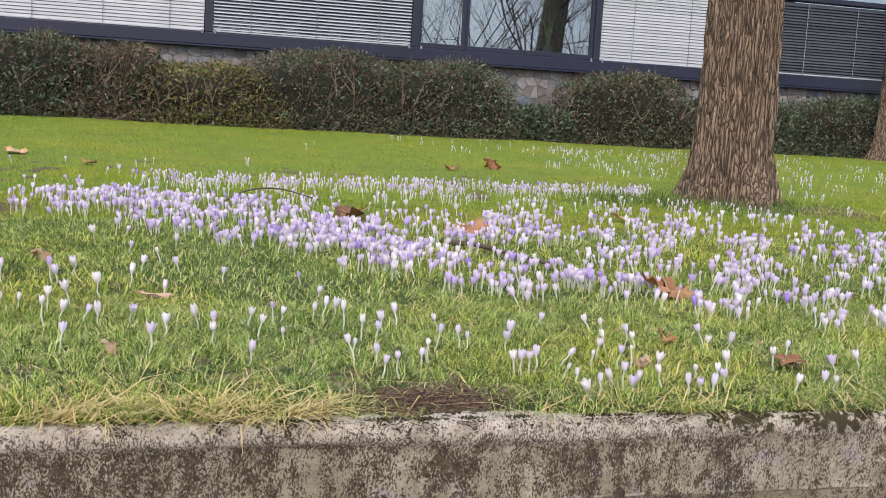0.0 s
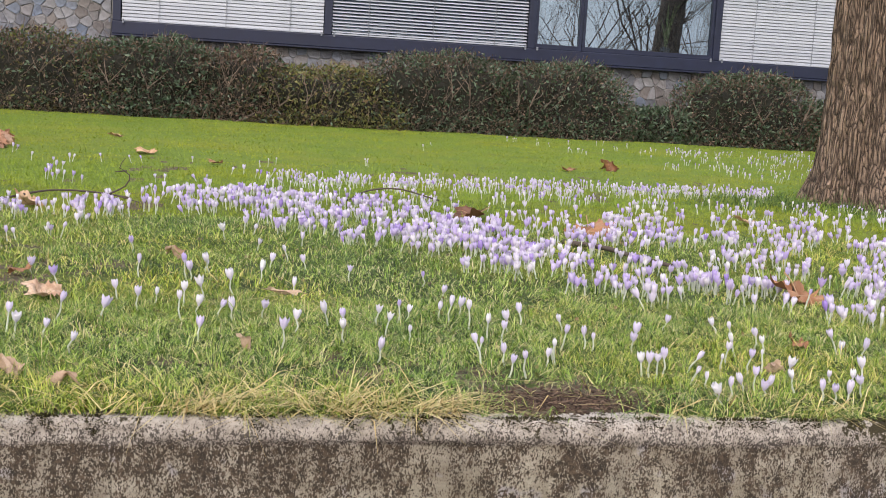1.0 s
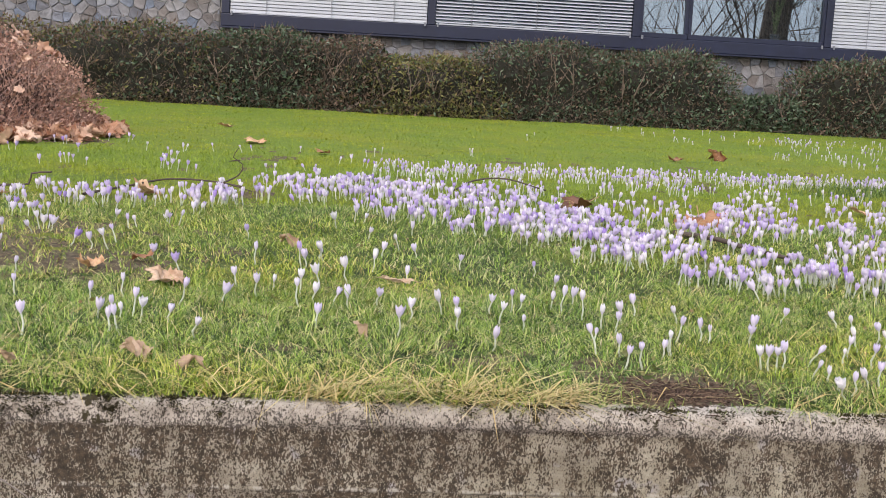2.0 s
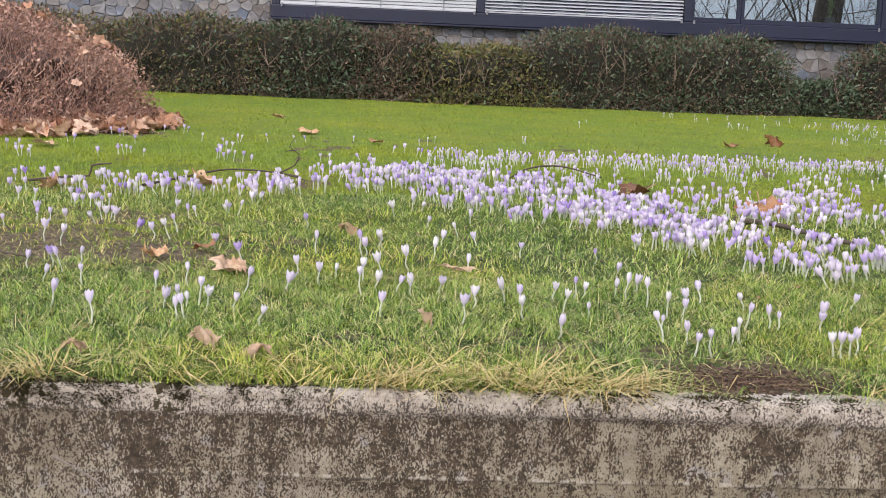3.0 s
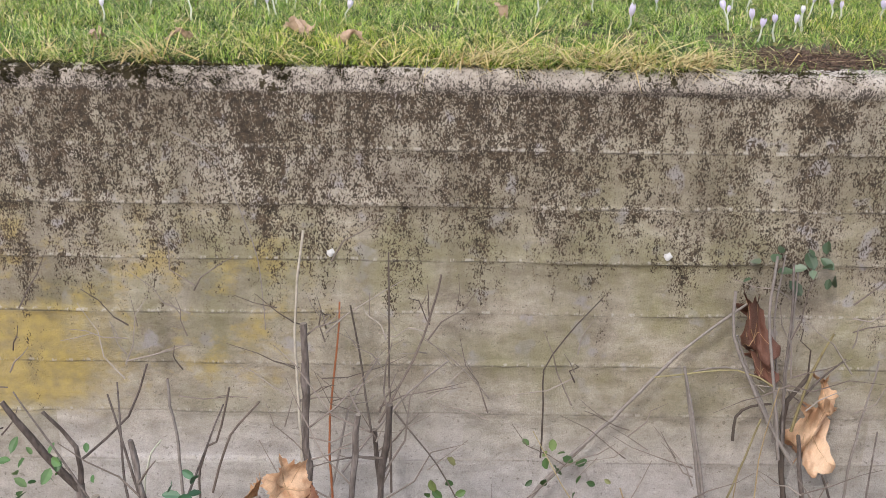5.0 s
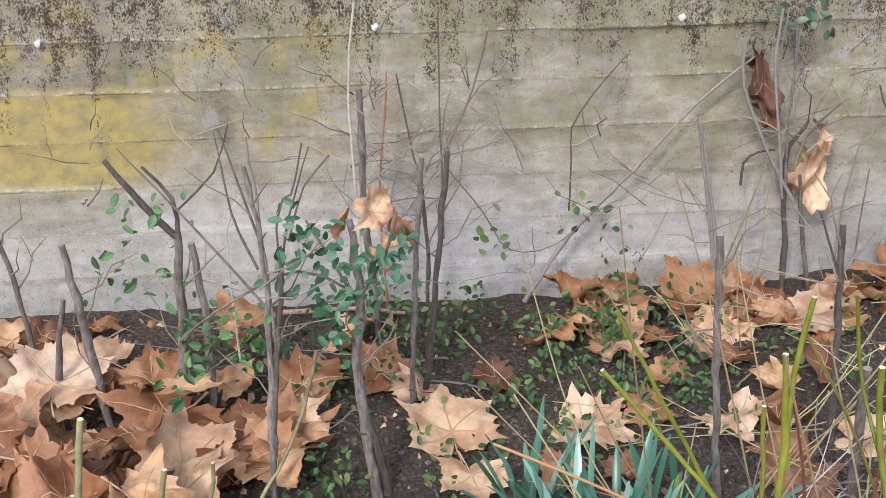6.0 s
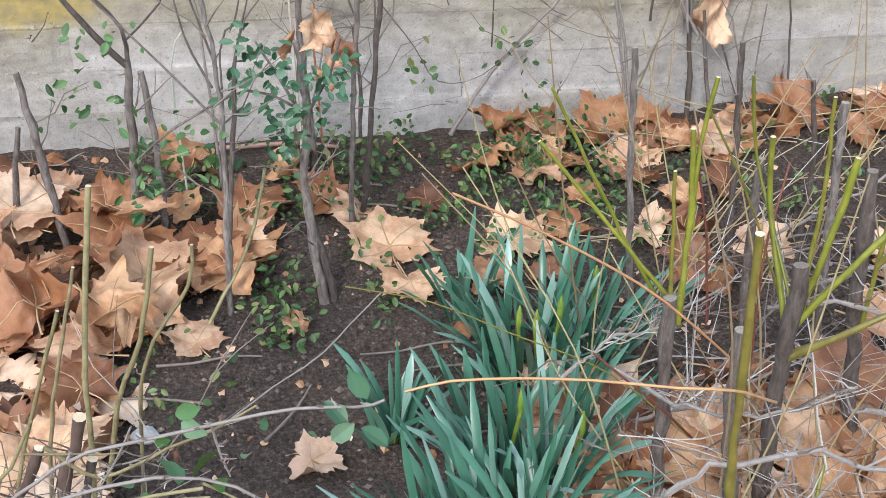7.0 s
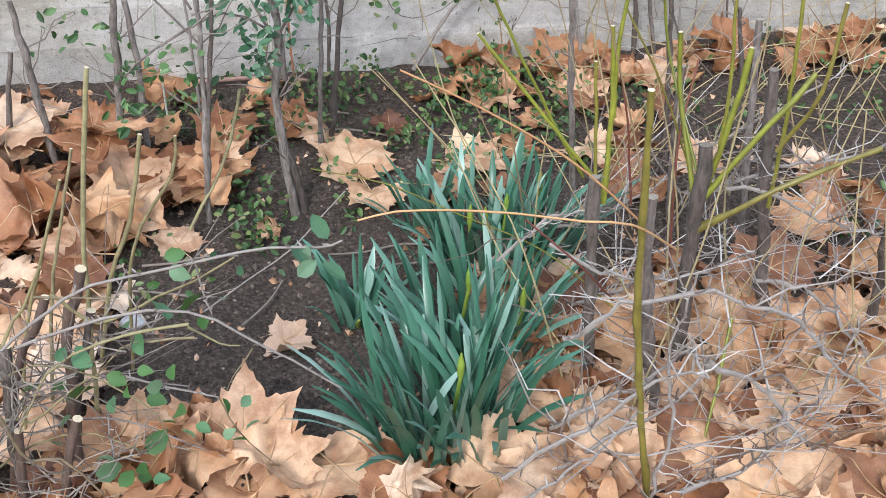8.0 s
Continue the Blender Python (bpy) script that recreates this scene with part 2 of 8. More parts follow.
def bark_mat(name, dark, light, scale=1.0):
    """Long upright ridges that fork and join, parted by thin dark furrows."""
    m, nt, b, vec = begin(name, 0.92)
    warp = nt.nodes.new("ShaderNodeTexNoise")
    warp.inputs["Scale"].default_value = 9 * scale
    nt.links.new(vec, warp.inputs["Vector"])
    bent_vec = mix(nt, 0.03, vec, warp.outputs[1], "ADD")
    n1 = noise_tex(nt, bent_vec, 26 * scale, 3, 0.55, (1, 1, 0.07))
    n4 = noise_tex(nt, bent_vec, 60 * scale, 4, 0.6, (1, 1, 0.10))
    crack = noise_tex(nt, vec, 55 * scale, 4, 0.6, (0.6, 0.6, 1.2))
    long = nt.nodes.new("ShaderNodeMapping")
    long.inputs["Scale"].default_value = (1, 1, 0.085)
    nt.links.new(bent_vec, long.inputs[0])
    plate = nt.nodes.new("ShaderNodeTexVoronoi")
    plate.feature = "DISTANCE_TO_EDGE"
    plate.inputs["Scale"].default_value = 52 * scale
    nt.links.new(long.outputs[0], plate.inputs["Vector"])
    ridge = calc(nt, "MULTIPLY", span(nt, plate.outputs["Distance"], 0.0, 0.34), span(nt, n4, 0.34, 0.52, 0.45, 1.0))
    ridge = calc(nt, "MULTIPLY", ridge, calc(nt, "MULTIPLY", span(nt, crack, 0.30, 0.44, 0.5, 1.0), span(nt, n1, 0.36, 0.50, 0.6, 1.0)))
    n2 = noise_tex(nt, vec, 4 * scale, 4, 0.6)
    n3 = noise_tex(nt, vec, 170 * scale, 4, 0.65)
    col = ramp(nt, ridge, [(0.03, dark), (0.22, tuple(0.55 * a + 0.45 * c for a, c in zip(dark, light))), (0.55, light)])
    col = mix(nt, 0.5, col, ramp(nt, n2, [(0.3, (0.62, 0.58, 0.5)), (0.7, (1.2, 1.2, 1.15))]), "MULTIPLY")
    col = mix(nt, 0.4, col, ramp(nt, n3, [(0.3, (0.45, 0.45, 0.45)), (0.7, (1.25, 1.25, 1.25))]), "MULTIPLY")
    nt.links.new(col, b.inputs["Base Color"])
    bump(nt, b, calc(nt, "ADD", ridge, calc(nt, "MULTIPLY", n3, 0.25)), 1.0, 0.02 / scale)
    return m


M_CONCRETE = concrete()
M_SOIL = soil_mat("damp_soil", [(0.3, (0.019, 0.013, 0.010)), (0.5, (0.080, 0.056, 0.043)), (0.7, (0.22, 0.165, 0.13))], 130)
M_BARE = soil_mat("bare_earth", [(0.3, (0.03, 0.02, 0.013)), (0.5, (0.12, 0.085, 0.05)), (0.7, (0.26, 0.21, 0.12))], 60)
M_LAWN = lawn_mat()
M_GLASS = glass_mat()
M_GRASS = varied("grass", [(0.0, (0.025, 0.065, 0.009)), (0.24, (0.10, 0.20, 0.021)), (0.5, (0.27, 0.42, 0.052)), (0.74, (0.46, 0.58, 0.12)), (0.89, (0.58, 0.56, 0.25)), (1.0, (0.70, 0.60, 0.36))], 0.45, grain=30, relief=0, grain_amount=0.25, translucent=0.14, tone=(1.3, (1.28, 1.08, 0.6), (0.62, 0.74, 0.75)))
M_GRASS_SOFT = varied("soft_grass", [(0.0, (0.215, 0.315, 0.027)), (0.5, (0.285, 0.385, 0.036)), (0.9, (0.33, 0.43, 0.048)), (1.0, (0.41, 0.46, 0.09))], 0.65, grain=30, relief=0, grain_amount=0.2, translucent=0.3, tone=(1.6, (1.32, 1.08, 0.6), (0.56, 0.68, 0.72)))
M_GRASS_SHADED = varied("shaded_green_grass", [(0.0, (0.03, 0.075, 0.012)), (0.5, (0.085, 0.165, 0.024)), (0.85, (0.17, 0.27, 0.04)), (1.0, (0.32, 0.34, 0.10))], 0.5, grain=30, relief=0, grain_amount=0.25, translucent=0.14)
M_STRAW = varied("dry_grass", [(0.0, (0.58, 0.42, 0.17)), (0.5, (0.72, 0.59, 0.30)), (0.8, (0.42, 0.42, 0.12)), (1.0, (0.25, 0.16, 0.07))], 0.6, grain=40, relief=0, grain_amount=0.25, translucent=0.2)
M_STONE = varied("rubble_stone", [(0.0, (0.11, 0.115, 0.135)), (0.2, (0.20, 0.205, 0.23)), (0.38, (0.28, 0.275, 0.28)), (0.52, (0.15, 0.185, 0.25)), (0.66, (0.29, 0.285, 0.29)), (0.78, (0.15, 0.135, 0.13)), (0.9, (0.24, 0.215, 0.20)), (1.0, (0.20, 0.24, 0.31))], 0.85, source="object", grain=14, relief=0.6, dist=0.03)
M_STONE_FAR = varied("rubble_stone_joined", [(0.0, (0.11, 0.115, 0.135)), (0.2, (0.20, 0.205, 0.23)), (0.38, (0.28, 0.275, 0.28)), (0.52, (0.15, 0.185, 0.25)), (0.66, (0.29, 0.285, 0.29)), (0.78, (0.15, 0.135, 0.13)), (0.9, (0.24, 0.215, 0.20)), (1.0, (0.20, 0.24, 0.31))], 0.85, grain=14, relief=0.6, dist=0.03)
M_MORTAR = varied("mortar", [(0.0, (0.21, 0.205, 0.205)), (1.0, (0.25, 0.245, 0.24))], 0.95, grain=25)
M_NAVY = varied("navy_painted_metal", [(0.0, (0.009, 0.013, 0.038)), (1.0, (0.013, 0.018, 0.048))], 0.5, grain=9, grain_amount=0.3, relief=0.05)
M_SLAT = varied("white_slat", [(0.0, (0.37, 0.395, 0.45)), (1.0, (0.45, 0.475, 0.53))], 0.5, source="object", grain=8, grain_amount=0.15, relief=0.0)
M_SLAT_DARK = varied("dark_slat", [(0.0, (0.035, 0.04, 0.055)), (1.0, (0.06, 0.065, 0.08))], 0.4, source="object", grain=8, grain_amount=0.15, relief=0.0)
M_SLAT_GREY = varied("grey_slat", [(0.0, (0.18, 0.195, 0.225)), (1.0, (0.24, 0.255, 0.29))], 0.45, source="object", grain=8, grain_amount=0.15, relief=0.0)
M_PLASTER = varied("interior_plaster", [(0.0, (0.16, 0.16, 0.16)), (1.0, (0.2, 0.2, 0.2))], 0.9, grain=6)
M_RENDER = varied("facade_render", [(0.0, (0.5, 0.5, 0.48)), (1.0, (0.56, 0.56, 0.54))], 0.9, grain=12)
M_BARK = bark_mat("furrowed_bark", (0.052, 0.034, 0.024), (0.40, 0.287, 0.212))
M_TWIG_GREY = varied("grey_twig_bark", [(0.0, (0.10, 0.075, 0.062)), (0.5, (0.19, 0.155, 0.132)), (1.0, (0.35, 0.31, 0.27))], 0.85, grain=120, relief=0.5)
M_TWIG_PALE = varied("bleached_twig_bark", [(0.0, (0.12, 0.08, 0.062)), (0.4, (0.21, 0.175, 0.155)), (0.75, (0.32, 0.295, 0.275)), (1.0, (0.48, 0.46, 0.44))], 0.85, grain=120, relief=0.5)
M_TWIG_BROWN = varied("red_brown_twig", [(0.0, (0.21, 0.125, 0.10)), (0.5, (0.38, 0.235, 0.19)), (1.0, (0.54, 0.37, 0.31))], 0.85, grain=80, relief=0)
M_TWIG_HEDGE = varied("hedge_twig", [(0.0, (0.062, 0.046, 0.036)), (0.6, (0.125, 0.092, 0.07)), (1.0, (0.24, 0.18, 0.145))], 0.85, grain=80, relief=0)
# twig red darkened for the shade within the mound
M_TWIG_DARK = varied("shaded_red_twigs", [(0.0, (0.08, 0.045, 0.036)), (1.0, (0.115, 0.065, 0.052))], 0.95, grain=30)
M_HEDGE_LEAF = varied("evergreen_leaf", [(0.0, (0.028, 0.050, 0.024)), (0.5, (0.066, 0.108, 0.058)), (0.85, (0.115, 0.168, 0.10)), (1.0, (0.19, 0.24, 0.17))], 0.42, grain=20, relief=0, grain_amount=0.3, translucent=0.12)
M_HEDGE_OLIVE = varied("olive_leaf", [(0.0, (0.085, 0.10, 0.025)), (0.5, (0.175, 0.18, 0.05)), (0.85, (0.225, 0.21, 0.075)), (1.0, (0.26, 0.15, 0.07))], 0.5, grain=20, relief=0, grain_amount=0.3, translucent=0.15)
M_HEDGE_BROWN = varied("russet_leaf", [(0.0, (0.070, 0.050, 0.034)), (0.5, (0.145, 0.098, 0.064)), (0.85, (0.23, 0.16, 0.118)), (1.0, (0.31, 0.21, 0.155))], 0.6, grain=20, relief=0, grain_amount=0.3, translucent=0.15)
# near-black, so the shade inside the hedge sits in the colour
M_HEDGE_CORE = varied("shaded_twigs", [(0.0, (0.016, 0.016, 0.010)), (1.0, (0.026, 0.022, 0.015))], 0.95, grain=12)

# ==== helpers ====


def mesh_of(name, verts, faces, mats, idx=None, smooth=False):
    me = bpy.data.meshes.new(name)
    me.from_pydata([tuple(v) for v in verts] if not isinstance(verts, np.ndarray) else verts.tolist(), [], faces if isinstance(faces, list) else faces.tolist())
    for mm in mats if isinstance(mats, (list, tuple)) else [mats]:
        me.materials.append(mm)
    if idx is not None:
        me.polygons.foreach_set("material_index", idx)
    if smooth:
        me.polygons.foreach_set("use_smooth", [True] * len(me.polygons))
    me.update()
    return me


def put(name, me, parent=None, m=None, label=""):
    ob = new(name, me)
    if parent:
        ob.parent = parent
    if m is not None:
        ob.matrix_basis = m
    if label:
        ob["label"] = label
    return ob


def part(name, bm, material, parent, label=""):
    me = bpy.data.meshes.new(name)
    bm.to_mesh(me)
    bm.free()
    me.materials.append(material)
    return put(name, me, parent, None, label)


def box_bm(x0, x1, y0, y1, z0, z1, bev=0.0):
    bm = bmesh.new()
    bmesh.ops.create_cube(bm, size=1)
    for v in bm.verts:
        v.co = ((x0 + x1) / 2 + v.co.x * (x1 - x0), (y0 + y1) / 2 + v.co.y * (y1 - y0), (z0 + z1) / 2 + v.co.z * (z1 - z0))
    if bev:
        bmesh.ops.bevel(bm, geom=bm.edges[:], offset=bev, segments=2, profile=0.5, affect="EDGES")
    return bm


def box(name, x0, x1, y0, y1, z0, z1, mat, parent=None, bev=0.0, label=""):
    return part(name, box_bm(x0, x1, y0, y1, z0, z1, bev), mat, parent, label)


def empty(name, m=None):
    ob = new(name)
    if m is not None:
        ob.matrix_basis = m
    return ob


def curve_through(pts, step=0.04):
    """Points along a smooth curve through pts."""
    p = [Vector(q) for q in pts]
    p = [p[0] * 2 - p[1]] + p + [p[-1] * 2 - p[-2]]
    out = []
    for a, b, c, d in zip(p, p[1:], p[2:], p[3:]):
        n = max(2, int((c - b).length / step))
        for k in range(n):
            t = k / n
            out.append(0.5 * (2 * b + (c - a) * t + (2 * a - 5 * b + 4 * c - d) * t * t + (3 * b - a - 3 * c + d) * t ** 3))
    return out + [p[-2]]


class Soup:
    """Gathers many small pieces for one mesh."""

    def __init__(self):
        self.v, self.f, self.i, self.n = [], [], [], 0

    def add(self, verts, faces, mat=0):
        self.v.extend(verts)
        n = self.n
        self.f.extend([tuple(a + n for a in f) for f in faces])
        self.i.extend([mat] * len(faces))
        self.n += len(verts)

    def mesh(self, name, mats, smooth=False):
        return mesh_of(name, self.v, self.f, mats, self.i, smooth)


def tube(soup, pts, radii, sides=6, mat=0, cap=0, endmat=None, rough=0.0, rnd=random):
    """A tapered, bent rod through pts, closed at both ends."""
    pts = [Vector(p) for p in pts]
    verts, faces = [], []
    up = Vector((0.3, 0.9, 0.2))
    for k, p in enumerate(pts):
        d = (pts[min(k + 1, len(pts) - 1)] - pts[max(k - 1, 0)]).normalized()
        a = d.cross(up).normalized() if abs(d.dot(up)) < 0.95 else d.cross(Vector((1, 0, 0))).normalized()
        b = d.cross(a)
        for s in range(sides):
            ang = 2 * math.pi * s / sides
            r = radii[k] * (1 + rough * (rnd.random() - 0.5))
            verts.append(p + a * (math.cos(ang) * r) + b * (math.sin(ang) * r))
    for k in range(len(pts) - 1):
        for s in range(sides):
            t = (s + 1) % sides
            faces.append((k * sides + s, k * sides + t, (k + 1) * sides + t, (k + 1) * sides + s))
    soup.add(verts, faces, mat)
    last = [tuple(v) for v in verts[-sides:]]
    soup.add(last, [tuple(range(sides))], mat if endmat is None else endmat)


def bent(a, b, n=4, sag=0.02, rnd=random):
    """A slightly crooked way from a to b."""
    a, b = Vector(a), Vector(b)
    ln = (b - a).length
    out = []
    for k in range(n + 1):
        t = k / n
        j = Vector((rnd.uniform(-1, 1), rnd.uniform(-1, 1), rnd.uniform(-1, 1))) * sag * ln * (0 if k in (0, n) else 1)
        out.append(a.lerp(b, t) + j)
    return out


def lawn_z(x, y):
    return 0.912 - 0.010 * max(0.0, 1 - y / 0.07) + 0.0158 * max(y, 0.0) + 0.012 * noise.noise((x * 1.3, y * 1.3, 0.0)) + 0.006 * noise.noise((x * 5, y * 5, 3.0))


# the bed falls gently from the path to the wall's foot; its plants lean with it
BED = Matrix.Translation((0, 0, -0.02)) @ Matrix.Rotation(radians(-3.7), 4, "X")


def soil_relief(x, y):
    """Height of the soil over the bed's sloping plane."""
    s = 0.02 * noise.noise((x * 2.1, y * 2.1, 5.0)) + 0.016 * noise.noise((x * 9, y * 9, 1.0)) + 0.008 * noise.noise((x * 30, y * 30, 2.0))
    return s + max(0.0, x - 0.7) * max(0.0, 0.06 + 0.03 * y)


def soil_z(x, y):
    return soil_relief(x, y) - 0.02 - 0.065 * max(y, -2.3)


# ==== setting ====


def grid_mesh(name, xs, ys, height, mat, smooth=True):
    verts = [(x, y, height(x, y)) for y in ys for x in xs]
    n = len(xs)
    faces = [(j * n + i, j * n + i + 1, (j + 1) * n + i + 1, (j + 1) * n + i) for j in range(len(ys) - 1) for i in range(n - 1)]
    return mesh_of(name, verts, faces, mat, None, smooth)


def steps(*spans):
    out = []
    for a, b, n in spans:
        out += [a + (b - a) * k / n for k in range(n)]
    return out + [spans[-1][1]]


WALL_TOP, CAP_LINE = 0.905, 0.870
JOINTS = [-0.03, 0.07, 0.17, 0.27, 0.37, 0.47, 0.57, 0.67, 0.77, 0.87]


def wall_front(x, z):
    """How far the face stands proud at a height: each board's print lies a little differently, with a broken fin at each joint."""
    k = sum(1 for j in JOINTS if z > j)
    d = 0.0035 * math.sin(k * 12.9898 + math.floor(x / 1.7 + k * 0.37) * 4.1) + 0.004 * noise.noise((x * 2, z * 3, 0.0)) + 0.0022 * noise.noise((x * 18, z * 26, 4.0)) + 0.0012 * noise.noise((x * 60, z * 60, 7.0))
    near = min(abs(z - j - 0.004 * noise.noise((x * 3, j * 7, 2.0)) ) for j in JOINTS)
    if near < 0.006:
        d += (0.0035 if z < 0.32 else 0.006) * (1 - near / 0.006) * max(0.0, noise.noise((x * 2.6, k * 3.1, 9.0)) + 0.55)
    if z > CAP_LINE:
        d += 0.004 + 0.003 * noise.noise((x * 6, 0, 1.0))
    return d


def retaining_wall():
    xs = steps((-30, -2.5, 30), (-2.5, -1.2, 40), (-1.2, 2.6, 420), (2.6, 4.5, 50), (4.5, 30, 30))
    zs = [-0.5, -0.2, -0.06] + [-0.06 + 0.948 * k / 150 for k in range(1, 151)]
    rows = []
    for z in zs:
        rows.append([(x, -wall_front(x, z), z) for x in xs])
    for y, z in ((-0.005, 0.896), (-0.001, 0.902), (0.008, 0.9045), (0.03, 0.904), (0.06, 0.903), (0.11, 0.900), (0.16, 0.90)):
        rows.append([(x, y + 0.005 * noise.noise((x * 14, y * 14, 0)) + 0.003 * noise.noise((x * 40, y * 40, 0)), z + 0.0022 * noise.noise((x * 9, y * 20, 3)) + 0.003 * noise.noise((x * 32, y * 45, 3))) for x in xs])
    for z in (0.8, -0.5):
        rows.append([(x, 0.24, z) for x in xs])
    n = len(xs)
    verts = [v for r in rows for v in r]
    faces = [(j * n + i, j * n + i + 1, (j + 1) * n + i + 1, (j + 1) * n + i) for j in range(len(rows) - 1) for i in range(n - 1)]
    ob = put("retaining_wall", mesh_of("retaining_wall", verts, faces, M_CONCRETE, None, True))
    tagged(ob, "low board-marked concrete retaining wall, stained dark with mossy top edge", "wall", kind="structure")


retaining_wall()

M_MOSS = varied("dark_moss", [(0.0, (0.022, 0.018, 0.007)), (0.5, (0.055, 0.048, 0.015)), (0.85, (0.10, 0.095, 0.025)), (1.0, (0.16, 0.13, 0.05))], 0.9, grain=120, relief=0, grain_amount=0.3)


def moss_cushion(x, wide, seed):
    """A ragged cushion of short moss shoots that hangs over the coping's upper edge."""
    rnd = random.Random(seed)
    sp = Soup()
    for _ in range(int(9000 * wide)):
        u, v = rnd.gauss(0, 0.36), rnd.random()
        px = x + u * wide
        reach = 0.052 * max(0.15, 1 - abs(u) * 1.1) * (0.6 + 0.6 * noise.noise((px * 40, seed, 0.0)))
        d = v * (0.016 + reach)
        root = Vector((px, 0.012 - d, 0.905)) if d < 0.012 else Vector((px, -0.001 - 0.004 * rnd.random(), 0.905 - (d - 0.012)))
        out = Vector((rnd.gauss(0, 0.5), -1.0 if d > 0.008 else -0.3, 0.5 if d > 0.012 else 1.0)).normalized() * rnd.uniform(0.003, 0.0075)
        side = out.cross(Vector((rnd.gauss(0, 1), rnd.gauss(0, 1), rnd.gauss(0, 1)))).normalized() * 0.0013
        sp.add([root - side, root + side, root + out], [(0, 1, 2)])
    tagged(put("moss_cushion", sp.mesh("moss_cushion", M_MOSS)), "dark cushion of moss hanging over the coping's edge", "moss", "moss cushions on the coping")


for k, (x, wide) in enumerate(((-0.17, 0.05), (-0.10, 0.04), (-0.015, 0.045), (0.045, 0.03), (0.10, 0.085), (0.165, 0.05), (0.27, 0.03), (0.36, 0.035), (0.43, 0.02), (0.655, 0.03), (0.80, 0.02), (0.905, 0.03), (0.955, 0.025), (1.06, 0.045), (1.115, 0.025), (1.19, 0.025), (1.27, 0.03), (1.40, 0.035), (1.45, 0.03), (1.535, 0.035), (1.62, 0.02), (1.69, 0.04), (1.78, 0.045), (1.9, 0.03), (2.05, 0.04))):
    moss_cushion(x, wide, 300 + k)

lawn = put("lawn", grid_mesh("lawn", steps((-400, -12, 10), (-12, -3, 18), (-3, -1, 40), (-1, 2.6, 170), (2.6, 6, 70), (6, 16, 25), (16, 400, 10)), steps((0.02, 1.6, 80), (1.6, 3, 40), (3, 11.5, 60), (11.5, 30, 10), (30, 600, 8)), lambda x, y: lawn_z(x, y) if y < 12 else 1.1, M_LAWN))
lawn.data.materials.append(M_BARE)
WORN = ((1.15, 0.10, 0.19, 1.0), (0.96, 0.33, 0.06, 0.6), (-0.36, 1.05, 0.5, 1.0), (0.04, 0.97, 0.3, 0.95), (-0.2, 1.55, 0.3, 0.75), (1.92, 0.24, 0.10, 0.6), (3.97, 3.42, 0.45, 0.8), (-0.45, 1.5, 0.2, 0.6))


def bare(x, y):
    """How worn the turf is, from 0 to 1: thin soil patches among the grass."""
    s = noise.noise((x * 1.9 + 4, y * 1.9, 0.0)) + 0.5 * noise.noise((x * 5.5, y * 5.5, 8.0))
    s = max(0.0, min(1.0, (s - 0.42) * 2.4)) * 0.6
    for cx, cy, r, k in WORN:
        s = max(s, k * max(0.0, 1.4 - 1.4 * math.hypot((x - cx) / (1.3 * r), (y - cy) / r)))
    return min(1.0, s)


lawn.data.polygons.foreach_set("material_index", [1 if p.center.y < 5 and bare(p.center.x, p.center.y) > 0.5 + 0.9 * noise.noise(p.center * 11) else 0 for p in lawn.data.polygons])
tagged(lawn, "mossy green lawn sloping gently up from the wall", "lawn", kind="structure")
bed = put("ground", grid_mesh("ground", steps((-400, -8, 10), (-8, -1.2, 30), (-1.2, 2.4, 200), (2.4, 8, 30), (8, 400, 10)), steps((-600, -12, 10), (-12, -2.2, 30), (-2.2, 0.05, 140)), soil_z, M_SOIL))
tagged(bed, "dark crumbly soil of a planting bed", "soil", kind="structure")

# ---- building ----
BY = 11.0
MULL = [-0.72, 1.52, 3.82, 6.05, 8.42, 10.72, 13.0]


